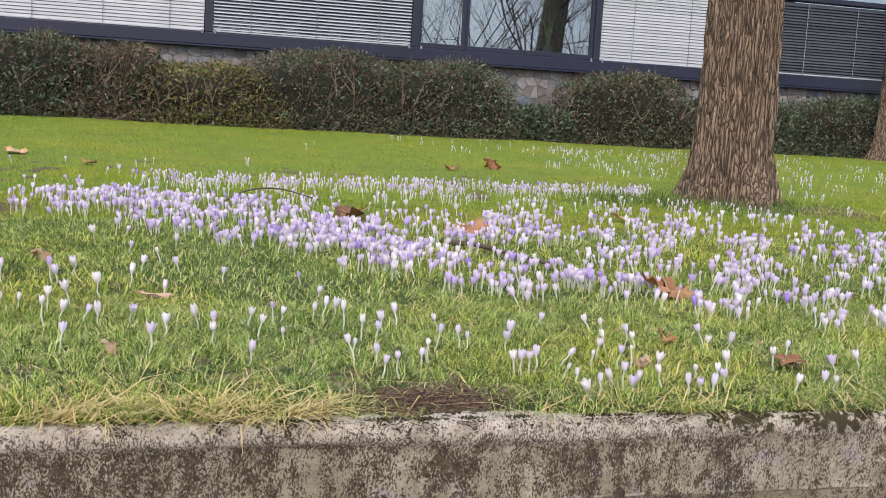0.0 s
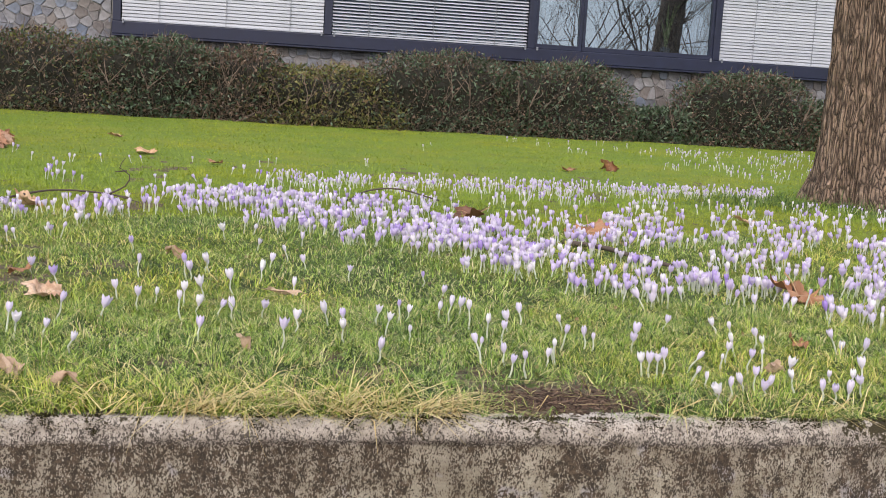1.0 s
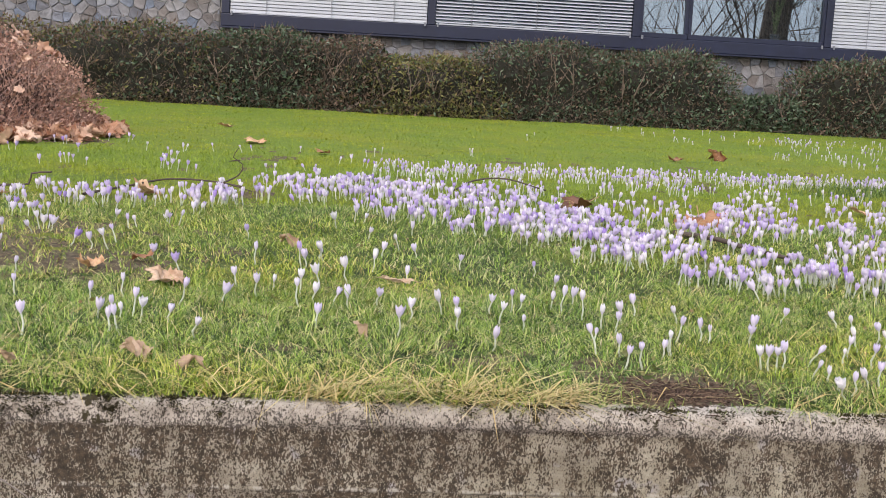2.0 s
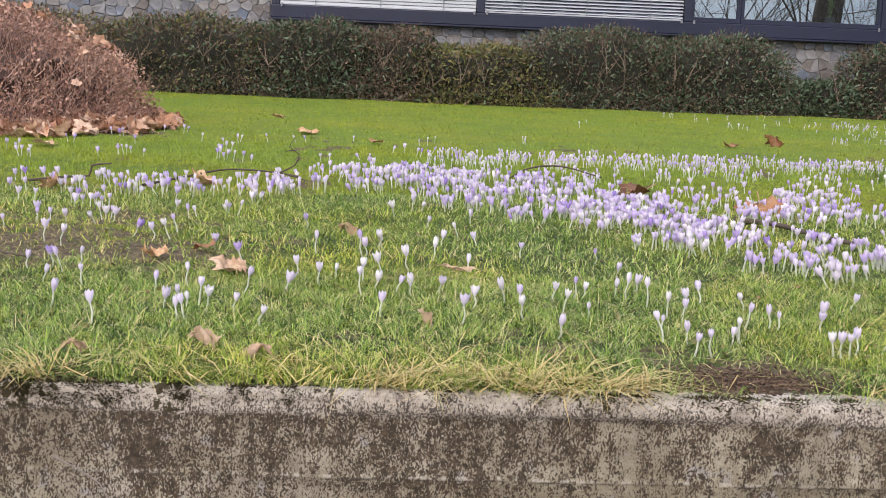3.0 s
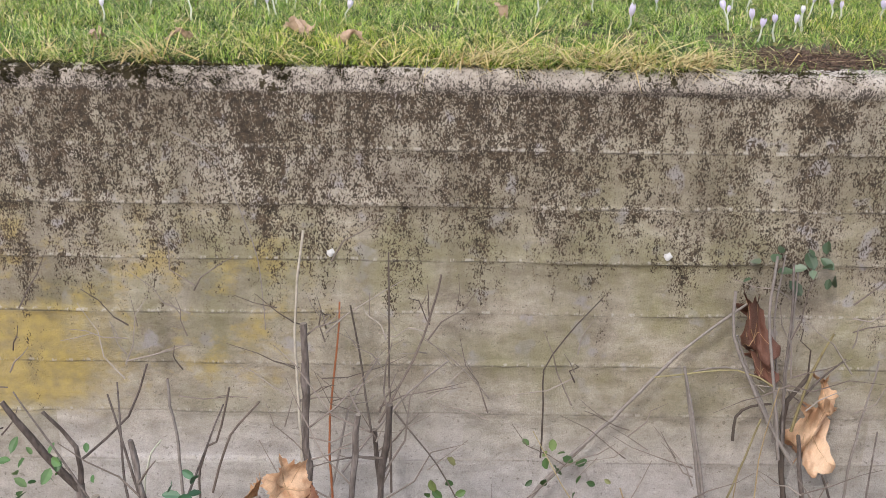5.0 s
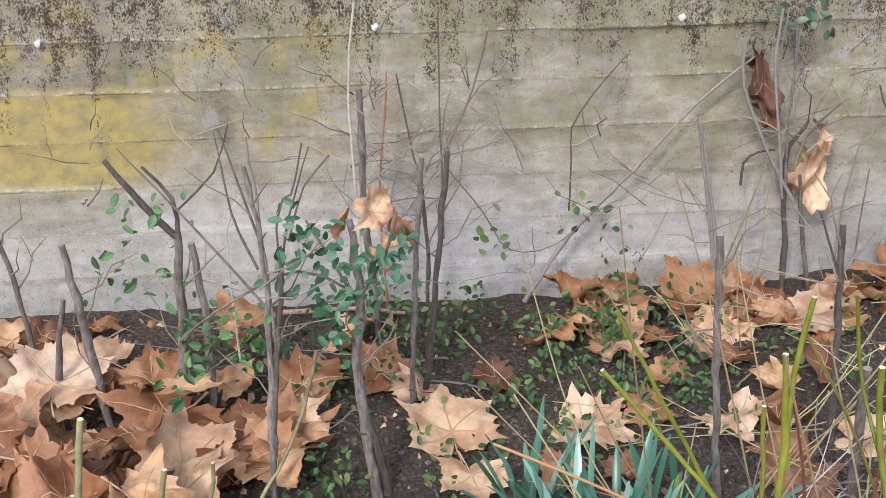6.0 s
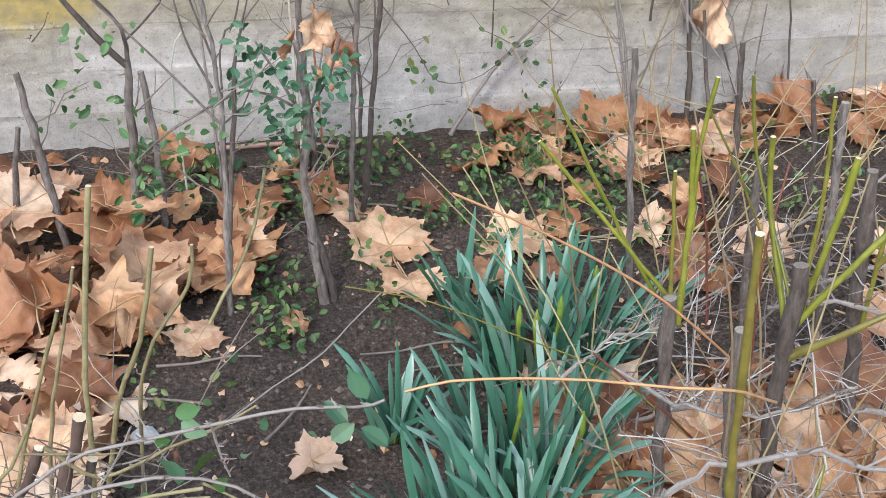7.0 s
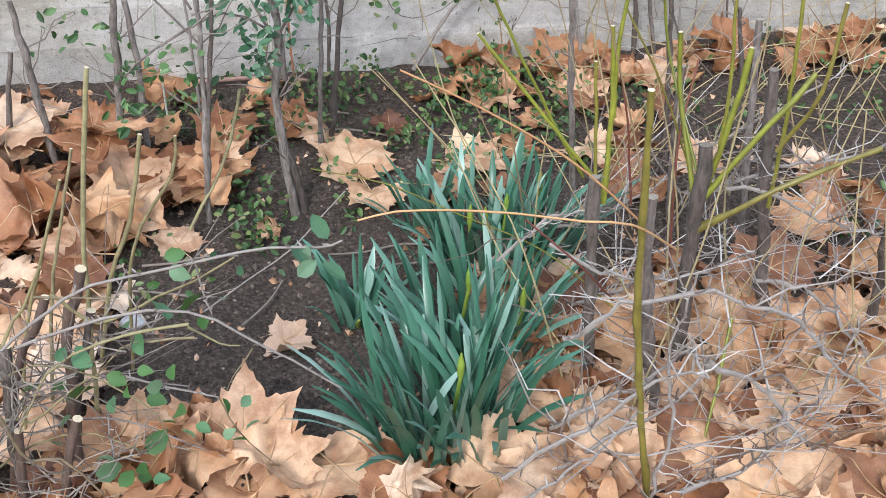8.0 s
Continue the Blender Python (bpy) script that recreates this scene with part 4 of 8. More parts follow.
M_DEAD_ORANGE = varied("orange_dead_leaf", [(0.0, (0.14, 0.058, 0.032)), (0.22, (0.33, 0.15, 0.07)), (0.48, (0.52, 0.28, 0.14)), (0.68, (0.60, 0.41, 0.28)), (0.84, (0.46, 0.22, 0.10)), (1.0, (0.22, 0.09, 0.045))], 0.55, source="object", grain=40, grain_amount=0.22, relief=0.3, dist=0.004, translucent=0.12, tone=(2.6, (0.50, 0.36, 0.27), (1.2, 1.14, 1.06)))
M_PALE_LEAF = varied("bleached_leaf", [(0.0, (0.48, 0.33, 0.235)), (1.0, (0.56, 0.41, 0.30))], 0.7, source="object", grain=60, grain_amount=0.3, relief=0.4, dist=0.003)
M_STICK = varied("dark_stick_bark", [(0.0, (0.06, 0.045, 0.035)), (1.0, (0.12, 0.09, 0.075))], 0.9, grain=120, relief=0.6)


def blades(rng, xy, zf, length, width, lean, flat=0.0):
    """Bent grass blades standing at xy."""
    n = len(xy)
    base = np.column_stack([xy, [zf(x, y) - 0.004 for x, y in xy]])
    swirl = np.array([noise.noise((x * 16, y * 16, 3.3)) for x, y in xy])
    tuft = np.array([noise.noise((x * 22, y * 22, 9.1)) for x, y in xy])
    a = 9.0 * swirl + rng.normal(0, 0.9, n)
    way = np.column_stack([np.cos(a), np.sin(a), np.zeros(n)])
    side = np.column_stack([-np.sin(a + rng.normal(0, 0.6, n)), np.cos(a), np.zeros(n)])
    ln = length * (rng.lognormal(0, 0.35, n) * np.clip(1 + 1.1 * tuft, 0.45, 1.8))[:, None]
    k = lean * rng.uniform(0.2, 1.5, n)[:, None]
    up = np.array([0, 0, 1.0])
    w = width * rng.uniform(0.6, 1.4, n)[:, None]
    mid = base + ln * (0.55 * up * (1 - flat) + way * k * 0.4)
    tip = base + ln * (up * np.maximum(0.12, 0.95 - 0.5 * k) * (1 - flat) + way * k)
    v = np.stack([base - side * w, base + side * w, mid - side * w * 0.7, mid + side * w * 0.7, tip], 1).reshape(-1, 3)
    q = np.arange(n)[:, None] * 5
    quads = (q + np.array([0, 1, 3, 2])).tolist()
    tris = (q + np.array([2, 3, 4])).tolist()
    return v, quads + tris


def scatter(rng, n, x0, x1, y0, y1, keep=lambda x, y: 1.0, left=None):
    p = np.column_stack([rng.uniform(x0, x1, n), rng.uniform(y0, y1, n)])
    roll = rng.random(n)
    return np.array([q for q, r in zip(p, roll) if r < keep(*q) and (left is None or left(*q))])


def grass():
    rng = np.random.default_rng(7)
    seen_side = lambda x, y: -0.75 - 0.28 * y < x < 2.2 + 0.86 * y  # noqa: E731
    jobs = (
        (250000, -0.9, 3.2, 0.008, 0.9, 0.019, 0.00075, 1.4),
        (140000, -1.2, 4.2, 0.9, 2.2, 0.020, 0.0010, 1.3),
        (120000, -1.7, 5.6, 2.2, 4.2, 0.018, 0.0014, 1.2),
        (190000, -3.2, 10.4, 4.2, 9.9, 0.014, 0.0024, 1.3),
    )
    for n, x0, x1, y0, y1, ln, w, lean in jobs:
        xy = scatter(rng, n, x0, x1, y0, y1, lambda x, y: (1 - 0.84 * bare(x, y) - 0.15 * (math.hypot((x - 1.15) / 1.5, y - 0.1) < 0.13)) * (0.62 + 0.5 * noise.noise((x * 13, y * 13, 6.0))) * 1.3, seen_side)
        v, f = blades(rng, xy, lawn_z, ln, w, lean)
        ob = put("grass", mesh_of("grass", v, f, M_GRASS if y0 < 2 else M_GRASS_SOFT))
        tagged(ob, "short bright green lawn grass with mossy patches", "grass", kind="stuff")
    xy = scatter(rng, 9000, -1.3, 0.3, 0.8, 2.6, lambda x, y: max(0.0, 0.35 + 0.9 * noise.noise((x * 3.5, y * 3.5, 5.0))) * min(1.0, 0.5 - x))
    v, f = blades(rng, xy, lawn_z, 0.04, 0.0012, 1.0, 0.62)
    tagged(put("dry_grass", mesh_of("dry_grass", v, f, M_STRAW)), "dry straw blades in the thin worn turf", "grass", kind="stuff")
    # lush tufts, darkened for the tree's shade, and straw about the lawn tree's foot
    xy = scatter(rng, 24000, 2.7, 4.4, 3.0, 4.1, lambda x, y: max(0.0, 1.25 - math.hypot((x - 3.45) / 0.75, (y - 3.5) / 0.42)) * (0.5 + noise.noise((x * 6, y * 6, 1.0))))
    v, f = blades(rng, xy, lawn_z, 0.040, 0.0014, 1.1)
    tagged(put("grass", mesh_of("grass", v, f, M_GRASS_SHADED)), "taller green grass about the foot of the tree, darkened for the shade there", "grass", kind="stuff")
    xy = scatter(rng, 3000, 3.5, 4.9, 3.0, 3.75, lambda x, y: max(0.0, 1.1 - math.hypot((x - 4.15) / 0.6, (y - 3.35) / 0.3)))
    v, f = blades(rng, xy, lawn_z, 0.05, 0.0016, 1.0, 0.7)
    tagged(put("dry_grass", mesh_of("dry_grass", v, f, M_STRAW)), "straw and dead grass beside the tree's foot", "grass", kind="stuff")
    # long yellowed blades that lie along the coping
    xy = scatter(rng, 7600, -1.0, 2.9, -0.006, 0.07, lambda x, y: (0.2 + 0.8 * (0.5 < x < 0.98) + 0.4 * (-0.1 < x < 0.2)) * (0.6 + noise.noise((x * 9, 0, 0))) * (abs(x - 1.15) > 0.14))
    v, f = blades(rng, xy, lambda x, y: 0.906 + 0.012 * abs(math.sin(x * 310)), 0.10, 0.0012, 1.0, 0.74)
    tagged(put("dry_grass", mesh_of("dry_grass", v, f, M_STRAW)), "long yellowed grass blades lying along the wall's coping", "grass", kind="stuff")
    xy = scatter(rng, 11000, -1.0, 2.9, 0.05, 0.9, lambda x, y: (0.3 + 0.6 * (noise.noise((x * 4, y * 4, 2)) > 0.05)) * (1 - 0.7 * bare(x, y)))
    v, f = blades(rng, xy, lawn_z, 0.045, 0.0011, 1.0, 0.6)
    tagged(put("dry_grass", mesh_of("dry_grass", v, f, M_STRAW)), "dry straw blades among the lawn grass", "grass", kind="stuff")


grass()


def crocus_cup(seed, openness, length, fat):
    """A closed to half-open goblet of six pointed petals on z = 0, in two zones."""
    rnd = random.Random(seed)
    seg, prof = 10 if seed < 10 else 6, ((0.0, 0.16), (0.14, 0.44), (0.34, 0.88), (0.56, 1.05), (0.78, 0.92 + 0.6 * openness), (1.0, 0.42 + 1.45 * openness))
    verts, faces, idx = [], [], []
    for j, (t, r) in enumerate(prof):
        for i in range(seg):
            a = 2 * math.pi * i / seg
            tip = j == len(prof) - 1
            rr = fat * r * (1 + (0.13 if i % 2 == 0 else -0.16) * (j / 5))
            z = t * length * (1.0 if not tip else (1.0 if i % 2 == 0 else 0.74)) * (1 + 0.05 * rnd.uniform(-1, 1) * (j > 3))
            verts.append((math.cos(a) * rr, math.sin(a) * rr, z))
    for j in range(len(prof) - 1):
        for i in range(seg):
            k = (i + 1) % seg
            faces.append((j * seg + i, j * seg + k, (j + 1) * seg + k, (j + 1) * seg + i))
            idx.append(1 if j < 2 else 0)
    return verts, faces, idx


CUPS = [crocus_cup(s, o, ln, ft) for s, (o, ln, ft) in enumerate(((0.05, 0.036, 0.0078), (0.14, 0.034, 0.0090), (0.08, 0.040, 0.0082), (0.30, 0.035, 0.0100), (0.52, 0.034, 0.0108), (0.0, 0.028, 0.0064)))]
CUP_MESH = [mesh_of("flower", v, f, [M_PETAL, M_PETAL_PALE], i, True) for v, f, i in CUPS]
STEM_MESH = []
for k in range(4):
    sp = Soup()
    rk = random.Random(k)
    tube(sp, [(0, 0, -0.01), (rk.uniform(-0.004, 0.004), rk.uniform(-0.004, 0.004), 0.5), (0, 0, 1.0)], [0.0021, 0.0019, 0.0016], 5)
    STEM_MESH.append(sp.mesh("stem", M_STEM, True))

NEAR_A = [(0.52, 0.61), (0.55, 0.64), (0.52, 0.7), (0.56, 0.43), (0.59, 0.64), (0.56, 0.79), (0.62, 0.87), (0.62, 0.62), (0.68, 0.66), (0.71, 0.4), (0.74, 0.54), (0.81, 0.61), (0.84, 0.57), (0.83, 0.45), (0.91, 0.62), (0.92, 0.55), (0.96, 0.66), (0.98, 0.68), (0.88, 0.34), (0.96, 0.5), (0.68, 1.05), (0.75, 0.87), (0.52, 1.04), (0.9, 1.13), (0.56, 1.17), (0.59, 1.7), (0.68, 1.54), (0.71, 1.27), (0.76, 1.4), (0.8, 1.28), (1.08, 1.09), (1.09, 0.88), (1.05, 0.69), (1.07, 0.67), (1.1, 0.73), (1.1, 0.61), (1.08, 0.4), (1.07, 0.34), (1.12, 0.52), (1.14, 0.48), (1.18, 0.59), (1.22, 0.65), (1.11, 0.32), (1.1, 0.24), (1.13, 0.24)]
NEAR_B = [(1.3, 0.61), (1.25, 0.44), (1.21, 0.34), (1.19, 0.33), (1.21, 0.35), (1.3, 0.45), (1.31, 0.43), (1.42, 0.5), (1.38, 0.4), (1.35, 0.26), (1.36, 0.25), (1.37, 0.24), (1.39, 0.26), (1.51, 0.57), (1.44, 0.27), (1.41, 0.18), (1.43, 0.16), (1.63, 0.58), (1.51, 0.28), (1.54, 0.33), (1.58, 0.37), (1.55, 0.25), (1.58, 0.26), (1.68, 0.48), (1.43, 0.11), (1.44, 0.09), (1.49, 0.14), (1.51, 0.14), (1.53, 0.13), (1.51, 0.11), (1.61, 0.22), (1.58, 0.13), (1.42, 0.07), (1.68, 0.2), (1.61, 0.09), (1.69, 0.10), (1.62, 0.07), (1.65, 0.08), (1.8, 0.06), (1.91, 0.13), (1.98, 0.2), (1.9, 0.08), (2.07, 0.25), (1.7, 0.15), (1.75, 0.2)]
NEAR_C = [(-0.1, 0.31), (-0.05, 0.46), (0.06, 0.32), (-0.04, 0.64), (0.11, 0.6), (0.16, 0.45), (0.18, 0.48), (0.21, 0.43), (0.22, 0.47), (0.22, 0.34), (0.24, 0.43), (0.2, 0.34), (0.35, 0.33), (0.37, 0.58), (0.29, 0.44), (0.29, 0.56), (-0.25, 1.09), (-0.12, 0.78), (-0.15, 0.81), (-0.2, 1.05), (-0.2, 0.8), (-0.13, 0.68), (-0.1, 0.84), (-0.42, 1.31), (-0.01, 1.18), (0.03, 1.18), (0.03, 1.28), (-0.07, 1.22), (-0.18, 1.47), (-0.21, 1.4), (0.16, 1.06), (0.25, 0.84), (0.17, 0.65), (0.38, 0.78), (0.43, 0.69), (0.35, 1.45), (0.4, 1.06), (0.46, 0.76), (0.51, 1.05), (0.55, 1.18)]


def crocus_density(x, y):
    """Crocuses to the square metre: a dense drift that crosses the lawn, thinner flowers beyond it and a row behind."""
    lo = np.interp(x, (-0.9, -0.3, 0.05, 0.38, 0.64, 0.9, 1.1, 1.3, 1.5, 1.75, 2.1, 2.6, 4.5), (1.7, 1.7, 1.95, 2.3, 2.03, 1.75, 1.52, 1.2, 0.92, 0.75, 0.55, 0.45, 0.45))
    hi = np.interp(x, (-0.9, 0.0, 0.38, 0.64, 1.2, 1.4, 1.58, 1.9, 2.4, 3.2, 4.5), (2.3, 2.45, 2.92, 3.05, 2.85, 2.25, 1.95, 2.15, 2.1, 2.1, 2.3))
    core = np.interp(x, (-0.9, 0.0, 0.36, 0.6, 1.3, 1.6, 2.0, 3.0, 4.5), (120, 220, 280, 400, 480, 400, 230, 150, 80))
    if lo < y < hi:
        return core * 1.25
    if 0.75 < x < 3.6 and 0 < y - 3.30 - 0.12 * x < 0.46:
        return 620
    if 0.8 < x < 3.6 and hi <= y <= 3.4:
        return 85 if x < 1.3 else 135
    if lo - 0.35 < y <= lo:
        return 22 if x > 0.3 else 18
    if x > 1.5 and 0.08 < y <= lo:
        return 52 if x < 2.7 else 30
    if y > 2.2:
        if -1.0 < x < 1.0 and 3.2 < y < 4.7:
            return 20
        if 3.9 < x < 6.4 and 5.0 < y < 8.3:
            return 48
        if x > 4.0 and y < 6.5:
            return 22
        return 16 if x > 3.4 + 0.2 * (6 - y) else (6 if y < 4.2 else 0.5)
    return 8 if x > 3.3 else 0


def crocuses():
    rng = np.random.default_rng(21)
    rnd = random.Random(21)
    spots = list(NEAR_A) + list(NEAR_B) + list(NEAR_C)
    near = [(x, y) for x, y in spots]
    for _ in range(26000):
        x, y = rng.uniform(-1.6, 7.5), rng.uniform(0.05, 8.8)
        patchy = max(0.12, 1.0 + 1.5 * noise.noise((x * 4.5, y * 4.5, 2.0))) / 1.9
        if rng.random() * 26000 / (9.1 * 8.75) < crocus_density(x, y) * patchy and math.hypot(x - 3.72, y - 3.72) > 0.42:
            for _ in range(rnd.choice((1, 1, 2, 3, 4)) if y < 4 else rnd.choice((1, 1, 2, 3))):
                spots.append((x + rnd.gauss(0, 0.022), y + rnd.gauss(0, 0.022)))
    spots = spots[: len(near)] + sorted(spots[len(near):], key=lambda p: p[1])
    far_cup, far_stem = Soup(), Soup()
    for n, (x, y) in enumerate(spots):
        z = lawn_z(x, y)
        tall = (rnd.uniform(0.018, 0.042) if y > 0.2 else rnd.uniform(0.012, 0.03)) * (0.85 if y > 1.2 else 1.0)
        lean, turn = rnd.gauss(0, 10), rnd.uniform(0, 360)
        thin = y > 2.9 and x > 0.7
        cup = rnd.choice((0, 2, 5, 5)) if thin else rnd.choice((0, 1, 1, 2, 3, 3, 3, 4, 4, 5))
        size = rnd.uniform(0.5, 0.82) * (0.86 if y < 0.45 else 0.8 if thin else 1.0)
        at = pose(x, y, z, lean, rnd.gauss(0, 10), turn)
        if n < 290:
            ob = empty("crocus", at)
            tagged(ob, "pale lilac crocus opening in the grass" if cup in (3, 4) else "closed lilac crocus bud standing in the grass", "flower", "crocuses in the lawn")
            put("stem", STEM_MESH[n % 4], ob, Matrix.Diagonal((1, 1, tall, 1)))
            put("flower", CUP_MESH[cup], ob, pose(0, 0, tall - 0.002) @ Matrix.Diagonal((size, size, size, 1)))
        else:
            v, f, i = CUPS[cup]
            m = at @ pose(0, 0, tall - 0.002) @ Matrix.Diagonal((size, size, size, 1))
            far_cup.add([m @ Vector(p) for p in v], f)
            tube(far_stem, [at @ Vector((0, 0, 0)), at @ Vector((0, 0, tall))], [0.0022, 0.0018], 4)
    tagged(put("crocus_drift", far_cup.mesh("crocus_drift", M_PETAL_FAR, True)), "dense drift of pale lilac crocus flowers across the lawn", "flowers", "crocuses in the lawn", "stuff")
    tagged(put("crocus_stalks", far_stem.mesh("crocus_stalks", M_STEM)), "white stalks of the crocus drift", "flowers", "crocuses in the lawn", "stuff")


crocuses()


def plane_leaf(seed, curl=0.3):
    """A dead plane-tree leaf about 1 across: broad toothed lobes, bent, rolled and crumpled, and its stalk. Returns the blade and the stalk."""
    rnd = random.Random(seed)
    key = [(-90, 0.12), (-75, 0.34), (-62, 0.37), (-55, 0.46), (-42, 0.41), (-30, 0.47), (-21, 0.60), (-14, 0.50), (-4, 0.49), (4, 0.44), (14, 0.54), (20, 0.50), (28, 0.58), (38, 0.69), (44, 0.56), (52, 0.54), (59, 0.46), (68, 0.55), (74, 0.52), (81, 0.62), (90, 0.74), (98, 0.61), (105, 0.53), (112, 0.55), (121, 0.46), (130, 0.55), (136, 0.57), (142, 0.69), (151, 0.56), (158, 0.51), (166, 0.54), (176, 0.44), (186, 0.50), (194, 0.50), (201, 0.60), (212, 0.46), (222, 0.41), (235, 0.46), (243, 0.37), (255, 0.34)]
    key = [(a + rnd.uniform(-2.5, 2.5), r * rnd.uniform(0.86, 1.08)) for a, r in key]
    full = []
    for (a, r), (a2, r2) in zip(key, key[1:] + [(key[0][0] + 360, key[0][1])]):
        full += [(a, r), (a + (a2 - a) * rnd.uniform(0.4, 0.6), (r + r2) / 2 * rnd.uniform(0.91, 1.0))]
    key = full
    ang, rad = [radians(a) for a, _ in key], [r for _, r in key]
    veins = [radians(a) for a in (90, 40, 140, -18, 198)]
    ph, ax = rnd.uniform(0, 6), rnd.uniform(-0.6, 0.6)
    roll = curl * rnd.uniform(1.3, 3.0)
    ca, sa = math.cos(ax), math.sin(ax)

    def bend(x, y, up=0.0):
        r, a = math.hypot(x, y), math.atan2(y, x)
        off = min(abs(math.atan2(math.sin(a - v), math.cos(a - v))) for v in veins)
        z = up + 0.20 * curl * r * math.sin(min(off, 0.6) * 2.6) + 0.42 * curl * noise.noise((x * 2.4 + seed, y * 2.4, 0.0)) + 0.09 * curl * noise.noise((x * 5.5, y * 5.5, seed)) + 0.5 * curl * r ** 3 * math.sin(2 * a + ph)
        u, w = x * ca + y * sa, -x * sa + y * ca
        t = u * roll
        u, z = (math.sin(t) / roll - z * math.sin(t)) if roll > 0.05 else u, z * math.cos(t) + (1 - math.cos(t)) / max(roll, 0.05)
        return (u * ca - w * sa, u * sa + w * ca, z)

    verts, faces, n = [bend(0, 0)], [], len(key)
    for k in (0.22, 0.44, 0.64, 0.80, 0.92, 1.0):
        for a, r in zip(ang, rad):
            rr = r * k if k > 0.8 else (0.5 * r + 0.5 * 0.42) * k
            verts.append(bend(math.cos(a) * rr, math.sin(a) * rr))
    for i in range(n):
        j = (i + 1) % n
        faces.append((0, 1 + i, 1 + j))
        for ring in range(5):
            a, b = 1 + ring * n, 1 + (ring + 1) * n
            faces.append((a + i, b + i, b + j, a + j))
    blade, stalk = Soup(), Soup()
    blade.add(verts, faces, 0)
    for v in veins:
        ln = 0.6 if v > 0.5 and v < 2.6 else 0.42
        tube(blade, [bend(math.cos(v) * ln * t, math.sin(v) * ln * t, 0.004) for t in (0.0, 0.25, 0.5, 0.75, 1.0)], [0.013, 0.010, 0.008, 0.006, 0.002], 4, 1)
    tube(stalk, [bend(0, 0.0, 0.002), bend(0.0, -0.25, 0.0), bend(0.08 * rnd.uniform(-1, 1), -0.48, 0.03)], [0.010, 0.010, 0.014], 5)
    return blade, stalk


M_VEIN = varied("leaf_vein", [(0.0, (0.40, 0.25, 0.13)), (1.0, (0.50, 0.35, 0.21))], 0.7, source="object", grain=60, grain_amount=0.2, relief=0)
LEAF_MESH, STALK_MESH = [], []
for s_, c_ in enumerate((0.24, 0.36, 0.46, 0.62, 0.8, 0.42, 0.95, 0.58, 0.3, 0.72, 0.52, 0.4, 1.25, 0.28)):
    bl_, st_ = plane_leaf(s_, c_)
    LEAF_MESH.append(bl_.mesh("plane_leaf", [M_DEAD, M_VEIN], True))
    STALK_MESH.append(st_.mesh("stalk", M_VEIN, True))


def lay_leaf(k, x, y, z, size, tilt, roll, turn, label="dry brown plane leaf lying on the ground", group="fallen plane leaves", mat=None):
    ob = put("plane_leaf", LEAF_MESH[k % len(LEAF_MESH)], None, pose(x, y, z, tilt, roll, turn) @ Matrix.Diagonal((size, size, size, 1)))
    put("stalk", STALK_MESH[k % len(LEAF_MESH)], ob)
    if mat:
        ob.material_slots[0].link = "OBJECT"
        ob.material_slots[0].material = mat
    return tagged(ob, label, "leaf", group)


ON_LAWN = "curled brown plane leaf lying in the lawn"
for k, x, y, size, tilt, roll, turn in ((
    (3, 0.24, 0.76, 0.115, 18, 10, 30), (5, 1.48, 2.48, 0.22, -22, -8, 70), (1, 1.82, 2.1, 0.22, -25, 12, 160), (7, 2.02, 0.97, 0.22, -30, -12, 200),
    (9, 1.75, 0.45, 0.07, 30, 10, 20), (6, 2.98, 5.4, 0.18, 12, 20, 0), (4, -0.07, 2.33, 0.14, 25, 0, 90), (9, -0.53, 2.13, 0.12, 20, 10, 150),
    (5, 0.14, 1.03, 0.07, 10, 10, 200),
) + (
    (9, 0.05, 0.92, 0.09, 12, 0, 80), (1, 0.09, 5.06, 0.16, 8, 0, 20), (3, 1.92, 0.25, 0.08, 10, 0, 0), (8, 2.64, 2.61, 0.12, 14, 8, 40),
    (2, 2.66, 5.2, 0.12, 8, 4, 10), (8, -1.0, 3.6, 0.15, 8, 4, 100), (1, -0.2, 6.3, 0.13, 8, 4, 100), (5, 0.5, 4.4, 0.1, 8, 4, 140), (0, -0.35, 0.72, 0.1, 8, 4, 140),
)):
    lay_leaf(k, x, y, lawn_z(x, y) + 0.010 + size * 0.03, size * 0.78, tilt, roll, turn, ON_LAWN, "leaves on the lawn", M_DEAD_ORANGE if size > 0.16 and x > 0.5 else None)
for k, x, y, size, tilt, turn in ((12, 0.285, 0.17, 0.055, 10, 60), (12, 0.645, 0.38, 0.04, 60, 100), (6, 0.09, 0.12, 0.04, 10, 100), (12, -0.06, 0.13, 0.045, 15, 200), (6, 0.37, 0.10, 0.05, 10, 250), (12, 1.6, 0.26, 0.045, 20, 200), (6, 0.465, 1.39, 0.07, 10, 30)):
    bit = lay_leaf(k, x, y, lawn_z(x, y) + 0.008, size, tilt, 0, turn, "bleached tan leaf curled up in the grass", "leaves on the lawn", M_PALE_LEAF)
    bit.matrix_basis = bit.matrix_basis @ Matrix.Diagonal((0.62, 1.1, 1, 1))
slip = lay_leaf(3, 0.74, 0.86, lawn_z(0.74, 0.86) + 0.012, 0.09, 8, 0, 88, "narrow strip of bleached dead leaf in the grass", "leaves on the lawn", M_PALE_LEAF)
slip.matrix_basis = slip.matrix_basis @ Matrix.Diagonal((0.22, 1.0, 0.6, 1))

